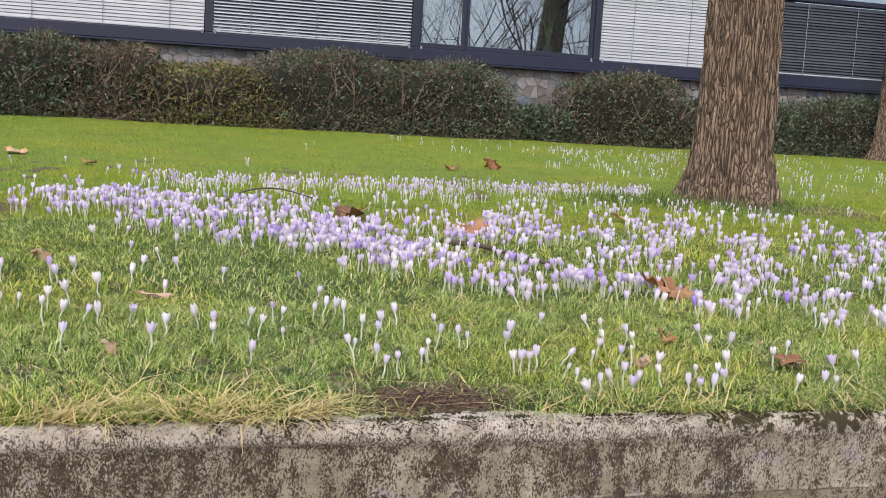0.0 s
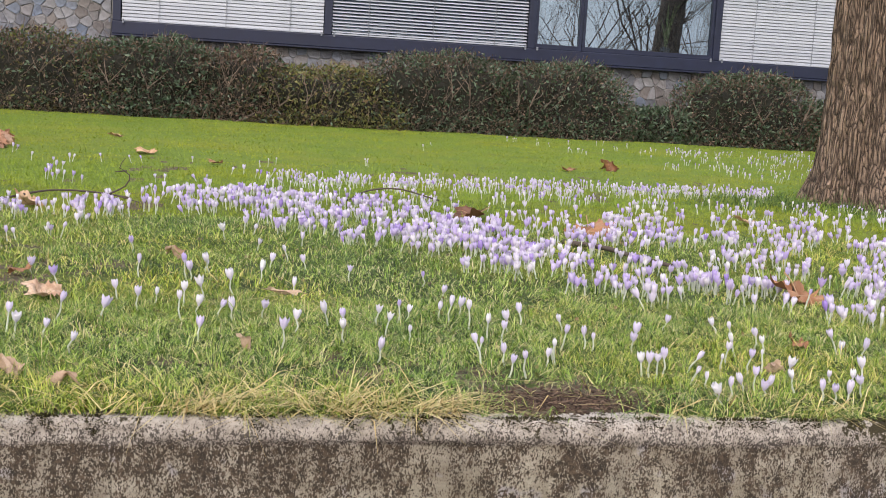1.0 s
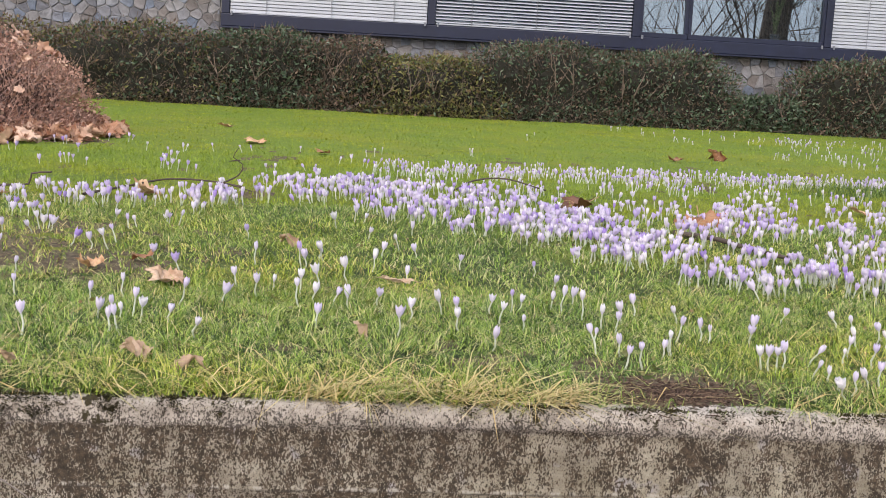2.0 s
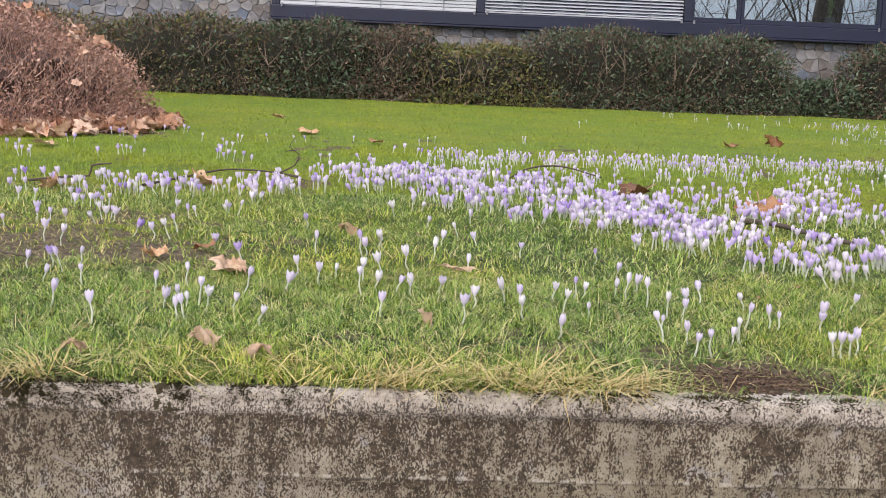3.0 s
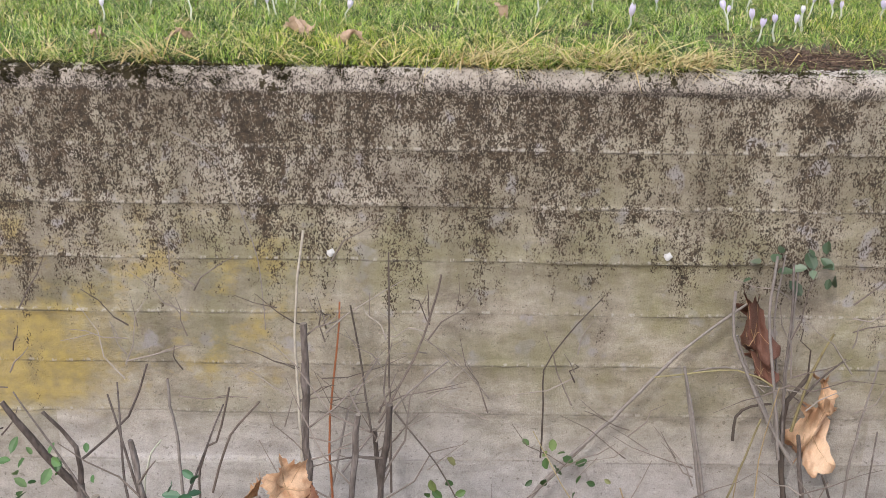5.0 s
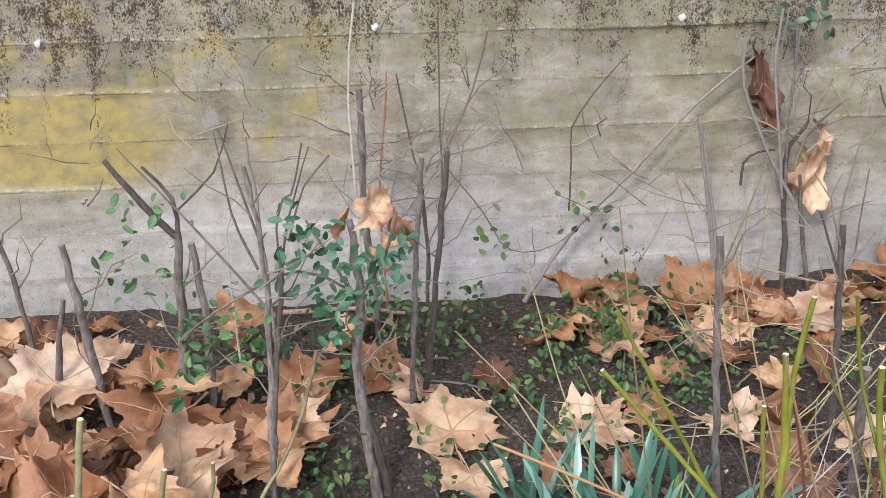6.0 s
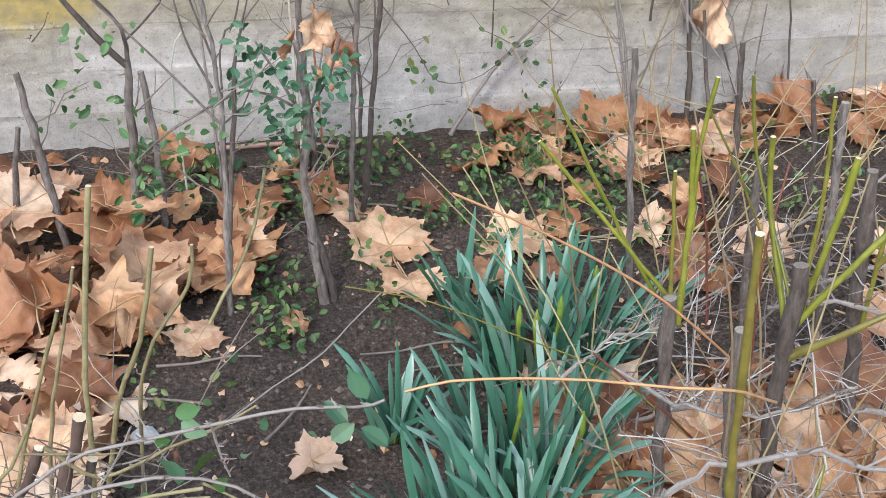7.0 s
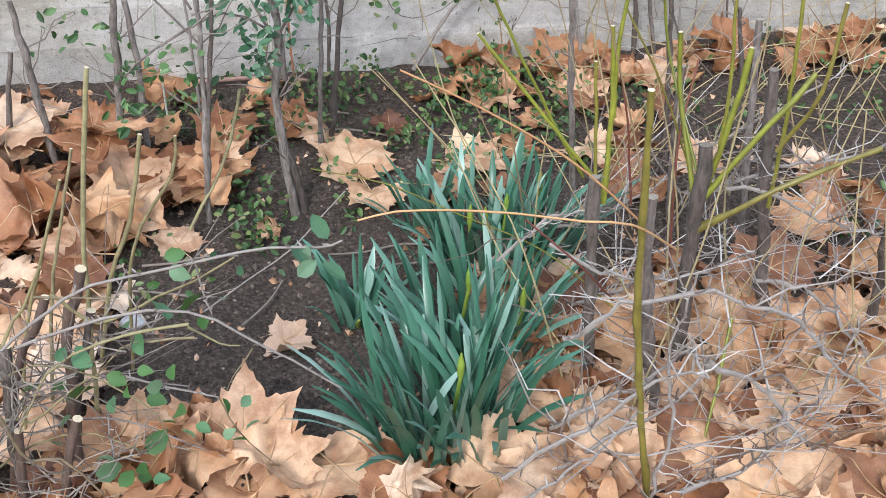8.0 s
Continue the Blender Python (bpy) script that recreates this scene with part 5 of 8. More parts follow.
# leaf litter round the foot of the mounded shrub
M_LITTER = varied("orange_leaf_litter", [(0.0, (0.30, 0.13, 0.075)), (0.35, (0.52, 0.28, 0.17)), (0.7, (0.66, 0.43, 0.31)), (1.0, (0.74, 0.55, 0.43))], 0.6, grain=40, grain_amount=0.3, relief=0.3, translucent=0.12)
lit = Soup()
rl = random.Random(77)
for _ in range(300):
    a, r = rl.uniform(-1.5, 0.75), rl.uniform(0.95, 1.2)
    x, y = -2.38 + 1.42 * r * math.cos(a), 5.05 + 1.2 * r * math.sin(a)
    s = rl.uniform(0.07, 0.13)
    m = pose(x, y, lawn_z(x, y) + rl.uniform(0.01, 0.12) * max(0.2, 1.9 - 1.45 * r) + 0.01, rl.uniform(-50, 50), rl.uniform(-50, 50), rl.uniform(0, 360)) @ Matrix.Diagonal((s, s, s, 1))
    src = plane_leaf(rl.randint(0, 30), rl.uniform(0.3, 0.8))[0]
    lit.add([m @ Vector(p) for p in src.v], src.f)
tagged(put("leaf_litter", lit.mesh("leaf_litter", M_LITTER)), "drift of dry brown leaves round the foot of the shrub", "leaves", kind="stuff")
cau = Soup()
for _ in range(40):
    a, e = rl.uniform(-2.6, 0.6), rl.uniform(0.25, 1.3)
    d = Vector((math.cos(a) * math.cos(e), math.sin(a) * math.cos(e), math.sin(e)))
    s = rl.uniform(0.05, 0.10)
    sc = 1 / (abs(d.x) ** 2.4 + abs(d.y) ** 2.4 + abs(d.z) ** 2.4) ** (1 / 2.4)
    m = pose(-2.38 + 1.47 * d.x * sc, 5.05 + 1.22 * d.y * sc, 0.99 + 0.75 * d.z * sc, rl.uniform(-60, 60), rl.uniform(-60, 60), rl.uniform(0, 360)) @ Matrix.Diagonal((s, s, s, 1))
    src = plane_leaf(rl.randint(0, 30), rl.uniform(0.3, 0.8))[0]
    cau.add([m @ Vector(p) for p in src.v], src.f)
tagged(put("leaf_litter", cau.mesh("leaf_litter", M_LITTER)), "plane leaves caught on top of the shrub", "leaves", kind="stuff")


def stick(name, pts, r0, r1, mat, label, side=()):
    rnd = random.Random(len(pts) * 7 + int(r0 * 1e4))
    sp = Soup()
    pts = curve_through(pts, 0.025)
    n = len(pts)
    tube(sp, pts, [r0 + (r1 - r0) * k / (n - 1) for k in range(n)], 6, rough=0.25, rnd=rnd)
    for s in side:
        s = curve_through(s, 0.02)
        tube(sp, s, [r1 * 1.1, r1 * 0.8, r1 * 0.5][: len(s)] if len(s) < 4 else [r1 * (1.2 - 0.8 * k / (len(s) - 1)) for k in range(len(s))], 5, rough=0.2, rnd=rnd)
    return tagged(put(name, sp.mesh(name, mat, True)), label, "stick")


stick("fallen_branch", [(-0.24, 2.12, 0.97), (-0.13, 2.3, 0.985), (-0.02, 2.45, 1.0), (0.12, 2.5, 0.995), (0.24, 2.5, 0.98)], 0.0045, 0.003, M_STICK, "thin dark fallen twig curling up from the lawn",
      [[(0.16, 2.5, 0.985), (0.225, 2.5, 1.02), (0.24, 2.5, 1.06), (0.205, 2.5, 1.085), (0.225, 2.5, 1.12)], [(0.2, 2.5, 0.985), (0.28, 2.44, 0.97)], [(0.23, 2.5, 1.075), (0.19, 2.5, 1.07)]])
stick("fallen_branch", [(1.66, 1.85, 0.955), (1.74, 1.72, 0.96), (1.8, 1.55, 0.955), (1.86, 1.42, 0.95)], 0.010, 0.006, M_STICK, "short dark rotten stick among the crocuses")
stick("fallen_branch", [(1.05, 2.85, 0.97), (1.15, 3.0, 1.0), (1.28, 3.02, 1.01), (1.42, 2.85, 0.985)], 0.004, 0.003, M_STICK, "thin arched twig among the crocuses")
stick("fallen_branch", [(-0.62, 2.15, 0.97), (-0.52, 2.2, 0.98), (-0.44, 2.22, 0.985), (-0.43, 2.22, 1.02), (-0.36, 2.2, 1.03)], 0.0045, 0.003, M_STICK, "dark crooked twig lying in the lawn")
stick("fallen_branch", [(-0.5, 1.0, 0.945), (-0.36, 0.95, 0.95), (-0.28, 0.88, 0.945), (-0.22, 0.86, 0.94)], 0.004, 0.002, M_STICK, "grey twig lying on a worn patch of lawn")

# ==== planting bed ====
M_CUT = varied("pale_cut_wood", [(0.0, (0.55, 0.45, 0.30)), (1.0, (0.68, 0.58, 0.42))], 0.8, source="object", grain=200, grain_amount=0.3, relief=0)
M_TWIG_DARKER = varied("dark_cane_bark", [(0.0, (0.07, 0.055, 0.045)), (1.0, (0.15, 0.12, 0.10))], 0.85, source="object", grain=120, relief=0.4)
M_DRY_STALK = varied("dry_stalk", [(0.0, (0.30, 0.24, 0.12)), (0.5, (0.40, 0.33, 0.17)), (1.0, (0.22, 0.14, 0.08))], 0.7, grain=60, relief=0)
M_KERRIA = varied("yellow_green_stem", [(0.0, (0.15, 0.165, 0.020)), (0.5, (0.245, 0.262, 0.032)), (1.0, (0.18, 0.14, 0.036))], 0.42, source="object", grain=45, grain_amount=0.6, relief=0.2)
M_TAN_STEM = varied("olive_tan_stem", [(0.0, (0.25, 0.21, 0.10)), (0.5, (0.30, 0.27, 0.14)), (1.0, (0.22, 0.165, 0.10))], 0.7, source="object", grain=60, grain_amount=0.65, relief=0.3)
M_GREY_STEM = varied("grey_stem_bark", [(0.0, (0.10, 0.080, 0.070)), (0.5, (0.175, 0.145, 0.13)), (1.0, (0.25, 0.22, 0.205))], 0.85, source="object", grain=160, grain_amount=0.85, relief=1.0, dist=0.006, stretch=(1, 1, 0.3))
M_ORANGE = varied("orange_brown_shoot", [(0.0, (0.42, 0.20, 0.07)), (0.5, (0.55, 0.33, 0.16)), (1.0, (0.38, 0.14, 0.06))], 0.5, source="object", grain=40, grain_amount=0.35, relief=0)
M_RED = varied("dark_red_shoot", [(0.0, (0.13, 0.04, 0.03)), (1.0, (0.2, 0.07, 0.045))], 0.5, source="object", grain=70, relief=0)
M_DAFF = varied("daffodil_leaf", [(0.0, (0.038, 0.120, 0.070)), (0.45, (0.075, 0.195, 0.13)), (0.8, (0.14, 0.275, 0.205)), (1.0, (0.31, 0.45, 0.39))], 0.32, source="object", grain=25, grain_amount=0.25, relief=0.1, translucent=0.12, stretch=(1, 1, 0.2))
M_BUD = varied("daffodil_bud", [(0.0, (0.20, 0.33, 0.05)), (1.0, (0.32, 0.40, 0.06))], 0.5, source="object", grain=60, relief=0, translucent=0.15)
M_SHEATH = varied("yellow_leaf_base", [(0.0, (0.25, 0.31, 0.05)), (1.0, (0.42, 0.42, 0.10))], 0.5, grain=60, relief=0)
M_ROSE_LEAF = varied("small_green_leaf", [(0.0, (0.025, 0.07, 0.02)), (0.5, (0.06, 0.14, 0.04)), (0.85, (0.11, 0.22, 0.075)), (1.0, (0.20, 0.30, 0.13))], 0.45, grain=40, grain_amount=0.3, relief=0, translucent=0.2)
M_BLUE_LEAF = varied("bluish_green_leaf", [(0.0, (0.025, 0.08, 0.035)), (0.5, (0.06, 0.15, 0.075)), (0.85, (0.12, 0.23, 0.13)), (1.0, (0.22, 0.33, 0.22))], 0.45, grain=40, grain_amount=0.3, relief=0, translucent=0.2)
M_WEED = varied("weed_leaf", [(0.0, (0.02, 0.055, 0.015)), (0.5, (0.06, 0.125, 0.035)), (0.8, (0.11, 0.19, 0.055)), (0.93, (0.19, 0.24, 0.08)), (1.0, (0.25, 0.21, 0.10))], 0.5, grain=40, grain_amount=0.3, relief=0, translucent=0.2)
M_CLOD = varied("soil_clod", [(0.0, (0.026, 0.019, 0.015)), (0.6, (0.082, 0.061, 0.048)), (0.94, (0.165, 0.126, 0.098)), (1.0, (0.33, 0.285, 0.235))], 0.95, grain=90, relief=0.5)
M_CHALK = varied("pale_stone", [(0.0, (0.55, 0.56, 0.58)), (1.0, (0.62, 0.62, 0.62))], 0.8, grain=60)


def rod(name, pts, r0, r1, mat, parent, cut=None, label="", sides=7, ground=False):
    """One stem as a part; cut gives it a pale sawn end."""
    slim = {"shoot": 0.46, "old_stem": 0.66, "arching_shoot": 0.42, "stem": 0.62, "branch": 0.60, "cane": 0.53, "twig": 0.7, "trailing_cane": 0.6}[name]
    r0, r1 = r0 * slim, r1 * slim
    pts = [Vector(p) for p in pts]
    if ground:
        pts[0].z = soil_relief(pts[0].x, pts[0].y) - 0.015
    rnd = random.Random(int(pts[0].x * 991 + pts[-1].z * 773 + pts[0].y * 37))
    fine = curve_through(pts, 0.03)
    fine = [p + Vector((rnd.uniform(-1, 1), rnd.uniform(-1, 1), 0)) * max(r0 * 0.35, 0.0014 if name == "trailing_cane" else 0.0) * (0 < k < len(fine) - 1) for k, p in enumerate(fine)]
    n = len(fine)
    sp = Soup()
    radii = [r0 + (r1 - r0) * k / (n - 1) for k in range(n)]
    if r0 > 0.004:
        radii = [r * rnd.uniform(0.9, 1.08) * (1.28 if rnd.random() < 0.16 else 1.0) for r in radii]
    tube(sp, fine, radii, sides, 0, 0, 1 if cut else None, 0.15, rnd)
    return put(name, sp.mesh(name, [mat, cut] if cut else [mat], True), parent, None, label)


def side_twigs(sp, rnd, pts, n, length, r, mat=0):
    """Thin crooked side shoots along a stem."""
    pts = [Vector(p) for p in pts]
    for _ in range(n):
        k = rnd.randint(0, len(pts) - 2)
        p = pts[k].lerp(pts[k + 1], rnd.random())
        d = Vector((rnd.uniform(-1, 1), rnd.uniform(-0.7, 0.5), rnd.uniform(-0.1, 1.0))).normalized()
        ln = length * rnd.uniform(0.4, 1.2)
        q = p + d * ln
        tube(sp, bent(p, q, 3, 0.09, rnd), [r, r * 0.8, r * 0.6, r * 0.35], 4, mat)
        if rnd.random() < 0.5:
            m = p.lerp(q, 0.55)
            d2 = (d + Vector((rnd.uniform(-1, 1), rnd.uniform(-1, 1), rnd.uniform(-0.3, 0.8))) * 0.8).normalized()
            tube(sp, bent(m, m + d2 * ln * 0.5, 2, 0.06, rnd), [r * 0.6, r * 0.5, r * 0.3], 3, mat)


def oval_leaves(seed, centres, size, mat, name, parent, slim=0.62, spread=0.9, jitter=0.02, per=6):
    """Small rounded leaves in loose sprays about some points."""
    rng = np.random.default_rng(seed)
    c = np.repeat(np.array(centres, float), per, 0) + rng.normal(size=(len(centres) * per, 3)) * jitter
    n = len(c)
    d = rng.normal(size=(n, 3)) * spread + np.array([0, -0.25, -0.1])
    d /= np.linalg.norm(d, axis=1)[:, None]
    up = np.array([0, -0.6, 0.8]) + rng.normal(size=(n, 3)) * 0.45
    side = np.cross(d, up)
    side /= np.linalg.norm(side, axis=1)[:, None]
    nn = np.cross(side, d)
    ln = size * rng.uniform(0.6, 1.3, n)[:, None]
    shape = ((0, 0, 0), (0.25, 0.42, 0.06), (0.6, 0.5, 0.08), (0.88, 0.26, 0.03), (1.0, 0, -0.04), (0.88, -0.26, 0.03), (0.6, -0.5, 0.08), (0.25, -0.42, 0.06))
    v = np.stack([c + d * ln * a + side * ln * b * slim + nn * ln * h for a, b, h in shape], 1).reshape(-1, 3)
    q = np.arange(n)[:, None] * 8
    f = np.concatenate([q + np.array(t) for t in ((0, 1, 4), (1, 2, 4), (2, 3, 4), (0, 4, 7), (4, 6, 7), (4, 5, 6))])
    return put(name, mesh_of(name, v, f, mat), parent)


def pruned_shrub(label, x, y, category="shrub", group="pruned shrubs in the bed"):
    ob = empty("pruned_shrub", BED)
    return tagged(ob, label, category, group)


G_, C_ = M_GREY_STEM, M_CUT
W_ = varied("weathered_cut_wood", [(0.0, (0.2, 0.17, 0.14)), (1.0, (0.32, 0.28, 0.23))], 0.9, source="object", grain=200, grain_amount=0.5, relief=0)
# grey stems along the wall
sh = pruned_shrub("pruned shrub stump with one grey leaning stem", -0.15, -0.45)
rod("stem", [(-0.14, -0.45, 0.0), (-0.155, -0.45, 0.2), (-0.17, -0.45, 0.37)], 0.012, 0.010, G_, sh, W_, ground=True)
rod("stem", [(-0.22, -0.43, 0.0), (-0.22, -0.43, 0.12), (-0.19, -0.43, 0.26)], 0.009, 0.008, G_, sh, W_, ground=True)
sh2 = pruned_shrub("cut-back shrub with forked grey stems and few green leaves", 0, -0.42)
rod("stem", [(-0.02, -0.42, 0.0), (0.0, -0.42, 0.23), (0.01, -0.42, 0.37)], 0.014, 0.012, G_, sh2, ground=True)
rod("branch", [(0.01, -0.42, 0.36), (-0.04, -0.42, 0.42), (-0.09, -0.42, 0.5)], 0.011, 0.007, G_, sh2, W_)
rod("branch", [(0.01, -0.42, 0.36), (0.01, -0.42, 0.43), (-0.03, -0.43, 0.49)], 0.008, 0.004, G_, sh2)
rod("stem", [(0.03, -0.42, 0.0), (0.04, -0.42, 0.17), (0.03, -0.42, 0.35)], 0.012, 0.010, G_, sh2, W_, ground=True)
rod("twig", [(0.01, -0.40, 0.40), (0.07, -0.36, 0.45), (0.10, -0.35, 0.53)], 0.003, 0.002, G_, sh2)
rod("twig", [(0.07, -0.3, 0.05), (0.07, -0.3, 0.31), (0.1, -0.3, 0.38)], 0.003, 0.002, M_STEM, sh2, label="bleached dry stalk")
oval_leaves(50, [(-0.06, -0.45, 0.42), (-0.04, -0.44, 0.37), (-0.09, -0.45, 0.33), (-0.02, -0.45, 0.30), (0.0, -0.46, 0.43), (0.05, -0.48, 0.27), (0.02, -0.5, 0.24), (-0.1, -0.46, 0.30), (0.04, -0.46, 0.2), (0.02, -0.46, 0.16)], 0.0215, M_ROSE_LEAF, "foliage", sh2, slim=0.52, per=7, jitter=0.02)
sh4 = pruned_shrub("tall twin-stemmed grey shrub rising before the wall", 0.17, -0.68)
rod("stem", [(0.16, -0.68, 0.0), (0.17, -0.68, 0.17), (0.18, -0.68, 0.43), (0.165, -0.68, 0.58)], 0.0095, 0.005, G_, sh4, ground=True)
rod("stem", [(0.168, -0.68, 0.12), (0.19, -0.68, 0.3), (0.205, -0.67, 0.44)], 0.008, 0.006, G_, sh4, W_)
for a in ([(0.175, -0.67, 0.36), (0.1, -0.6, 0.42), (-0.06, -0.45, 0.53)], [(0.17, -0.67, 0.42), (0.13, -0.6, 0.48), (0.1, -0.5, 0.57)], [(0.2, -0.67, 0.40), (0.21, -0.6, 0.46), (0.24, -0.5, 0.54)], [(0.18, -0.67, 0.45), (0.16, -0.66, 0.52), (0.13, -0.64, 0.62)]):
    rod("twig", a, 0.0032, 0.0016, G_, sh4)
sh5 = pruned_shrub("leafy cut-back shrub with gnarled grey base and green leaves", 0.32, -0.64)
rod("stem", [(0.325, -0.64, 0.0), (0.31, -0.64, 0.11), (0.30, -0.64, 0.24), (0.31, -0.64, 0.35), (0.30, -0.62, 0.47)], 0.017, 0.008, G_, sh5, W_, ground=True)
rod("stem", [(0.34, -0.64, 0.0), (0.33, -0.64, 0.06), (0.31, -0.64, 0.14)], 0.014, 0.010, G_, sh5, ground=True)
rod("branch", [(0.31, -0.64, 0.34), (0.27, -0.64, 0.42), (0.24, -0.64, 0.48)], 0.005, 0.003, G_, sh5)
rod("branch", [(0.31, -0.64, 0.35), (0.35, -0.64, 0.42), (0.37, -0.64, 0.48)], 0.005, 0.003, G_, sh5)
rod("branch", [(0.29, -0.64, 0.37), (0.22, -0.64, 0.4), (0.1, -0.64, 0.34), (0.04, -0.64, 0.29)], 0.004, 0.003, G_, sh5)
oval_leaves(51, [(0.24, -0.66, 0.47), (0.26, -0.66, 0.44), (0.22, -0.66, 0.43), (0.28, -0.66, 0.41), (0.25, -0.66, 0.38), (0.31, -0.66, 0.43), (0.34, -0.66, 0.41), (0.36, -0.66, 0.44), (0.29, -0.67, 0.36), (0.30, -0.67, 0.33), (0.28, -0.67, 0.30), (0.23, -0.66, 0.48), (0.33, -0.66, 0.38)], 0.0225, M_BLUE_LEAF, "foliage", sh5, slim=0.52, per=12, jitter=0.021)
oval_leaves(52, [(0.12, -0.66, 0.33), (0.09, -0.66, 0.29), (0.14, -0.66, 0.27), (0.06, -0.64, 0.24), (0.03, -0.64, 0.2), (0.15, -0.66, 0.31)], 0.0215, M_ROSE_LEAF, "foliage", sh5, slim=0.52, per=8, jitter=0.02)
for k, (dx, dz, sz, tr) in enumerate(((0.0, 0.02, 0.07, 40), (0.035, -0.02, 0.065, 120), (-0.045, 0.0, 0.06, 250), (0.02, -0.05, 0.06, 310))):
    lay_leaf(3 + k, 0.335 + dx, -0.57, 0.47 + dz, sz, 75, 10 * k, tr, "dry brown leaf caught in the shrub's twigs", "caught leaves")
for nm, pts, r0, r1 in (
    ("a", [(0.41, -0.36, 0.0), (0.435, -0.365, 0.24), (0.457, -0.368, 0.477)], 0.010, 0.008), ("b", [(0.385, -0.41, 0.0), (0.395, -0.41, 0.22), (0.414, -0.416, 0.485)], 0.0085, 0.007),
    ("c", [(0.325, -0.17, 0.0), (0.312, -0.18, 0.27), (0.311, -0.19, 0.533)], 0.012, 0.010), ("d", [(0.835, -0.78, 0.0), (0.81, -0.79, 0.26), (0.792, -0.797, 0.507)], 0.0095, 0.008), ("e", [(1.05, -0.66, 0.0), (1.03, -0.67, 0.24), (1.01, -0.673, 0.458)], 0.009, 0.008),
    ("f", [(1.2, -0.62, 0.0), (1.2, -0.62, 0.2), (1.17, -0.62, 0.36)], 0.009, 0.007), ("g", [(-0.3, -0.3, 0.0), (-0.31, -0.3, 0.2), (-0.34, -0.3, 0.4)], 0.009, 0.007), ("h", [(0.42, -0.1, 0.0), (0.43, -0.1, 0.15), (0.42, -0.1, 0.30)], 0.007, 0.006),
):
    s = pruned_shrub("single grey pruned stem with bare side twigs", 0, 0)
    rod("stem", pts, r0, r1, G_, s, W_, ground=True)
    rs = random.Random(nm)
    for _ in range(5):
        sp = Soup()
        side_twigs(sp, rs, pts[1:], 1, 0.16, 0.0019)
        put("side_twig", sp.mesh("side_twig", M_TWIG_GREY), s)
for owner, line, n in ((sh, [(-0.145, -0.45, 0.1), (-0.17, -0.45, 0.36)], 5), (sh2, [(-0.01, -0.42, 0.1), (0.01, -0.42, 0.36)], 7), (sh2, [(0.03, -0.42, 0.1), (0.03, -0.42, 0.34)], 5), (sh4, [(0.17, -0.68, 0.2), (0.17, -0.68, 0.55)], 8), (sh5, [(0.31, -0.64, 0.1), (0.30, -0.63, 0.46)], 8)):
    rs = random.Random(n + line[0][0])
    for _ in range(n):
        sp = Soup()
        side_twigs(sp, rs, line, 1, 0.15, 0.0017)
        put("side_twig", sp.mesh("side_twig", M_TWIG_GREY), owner)
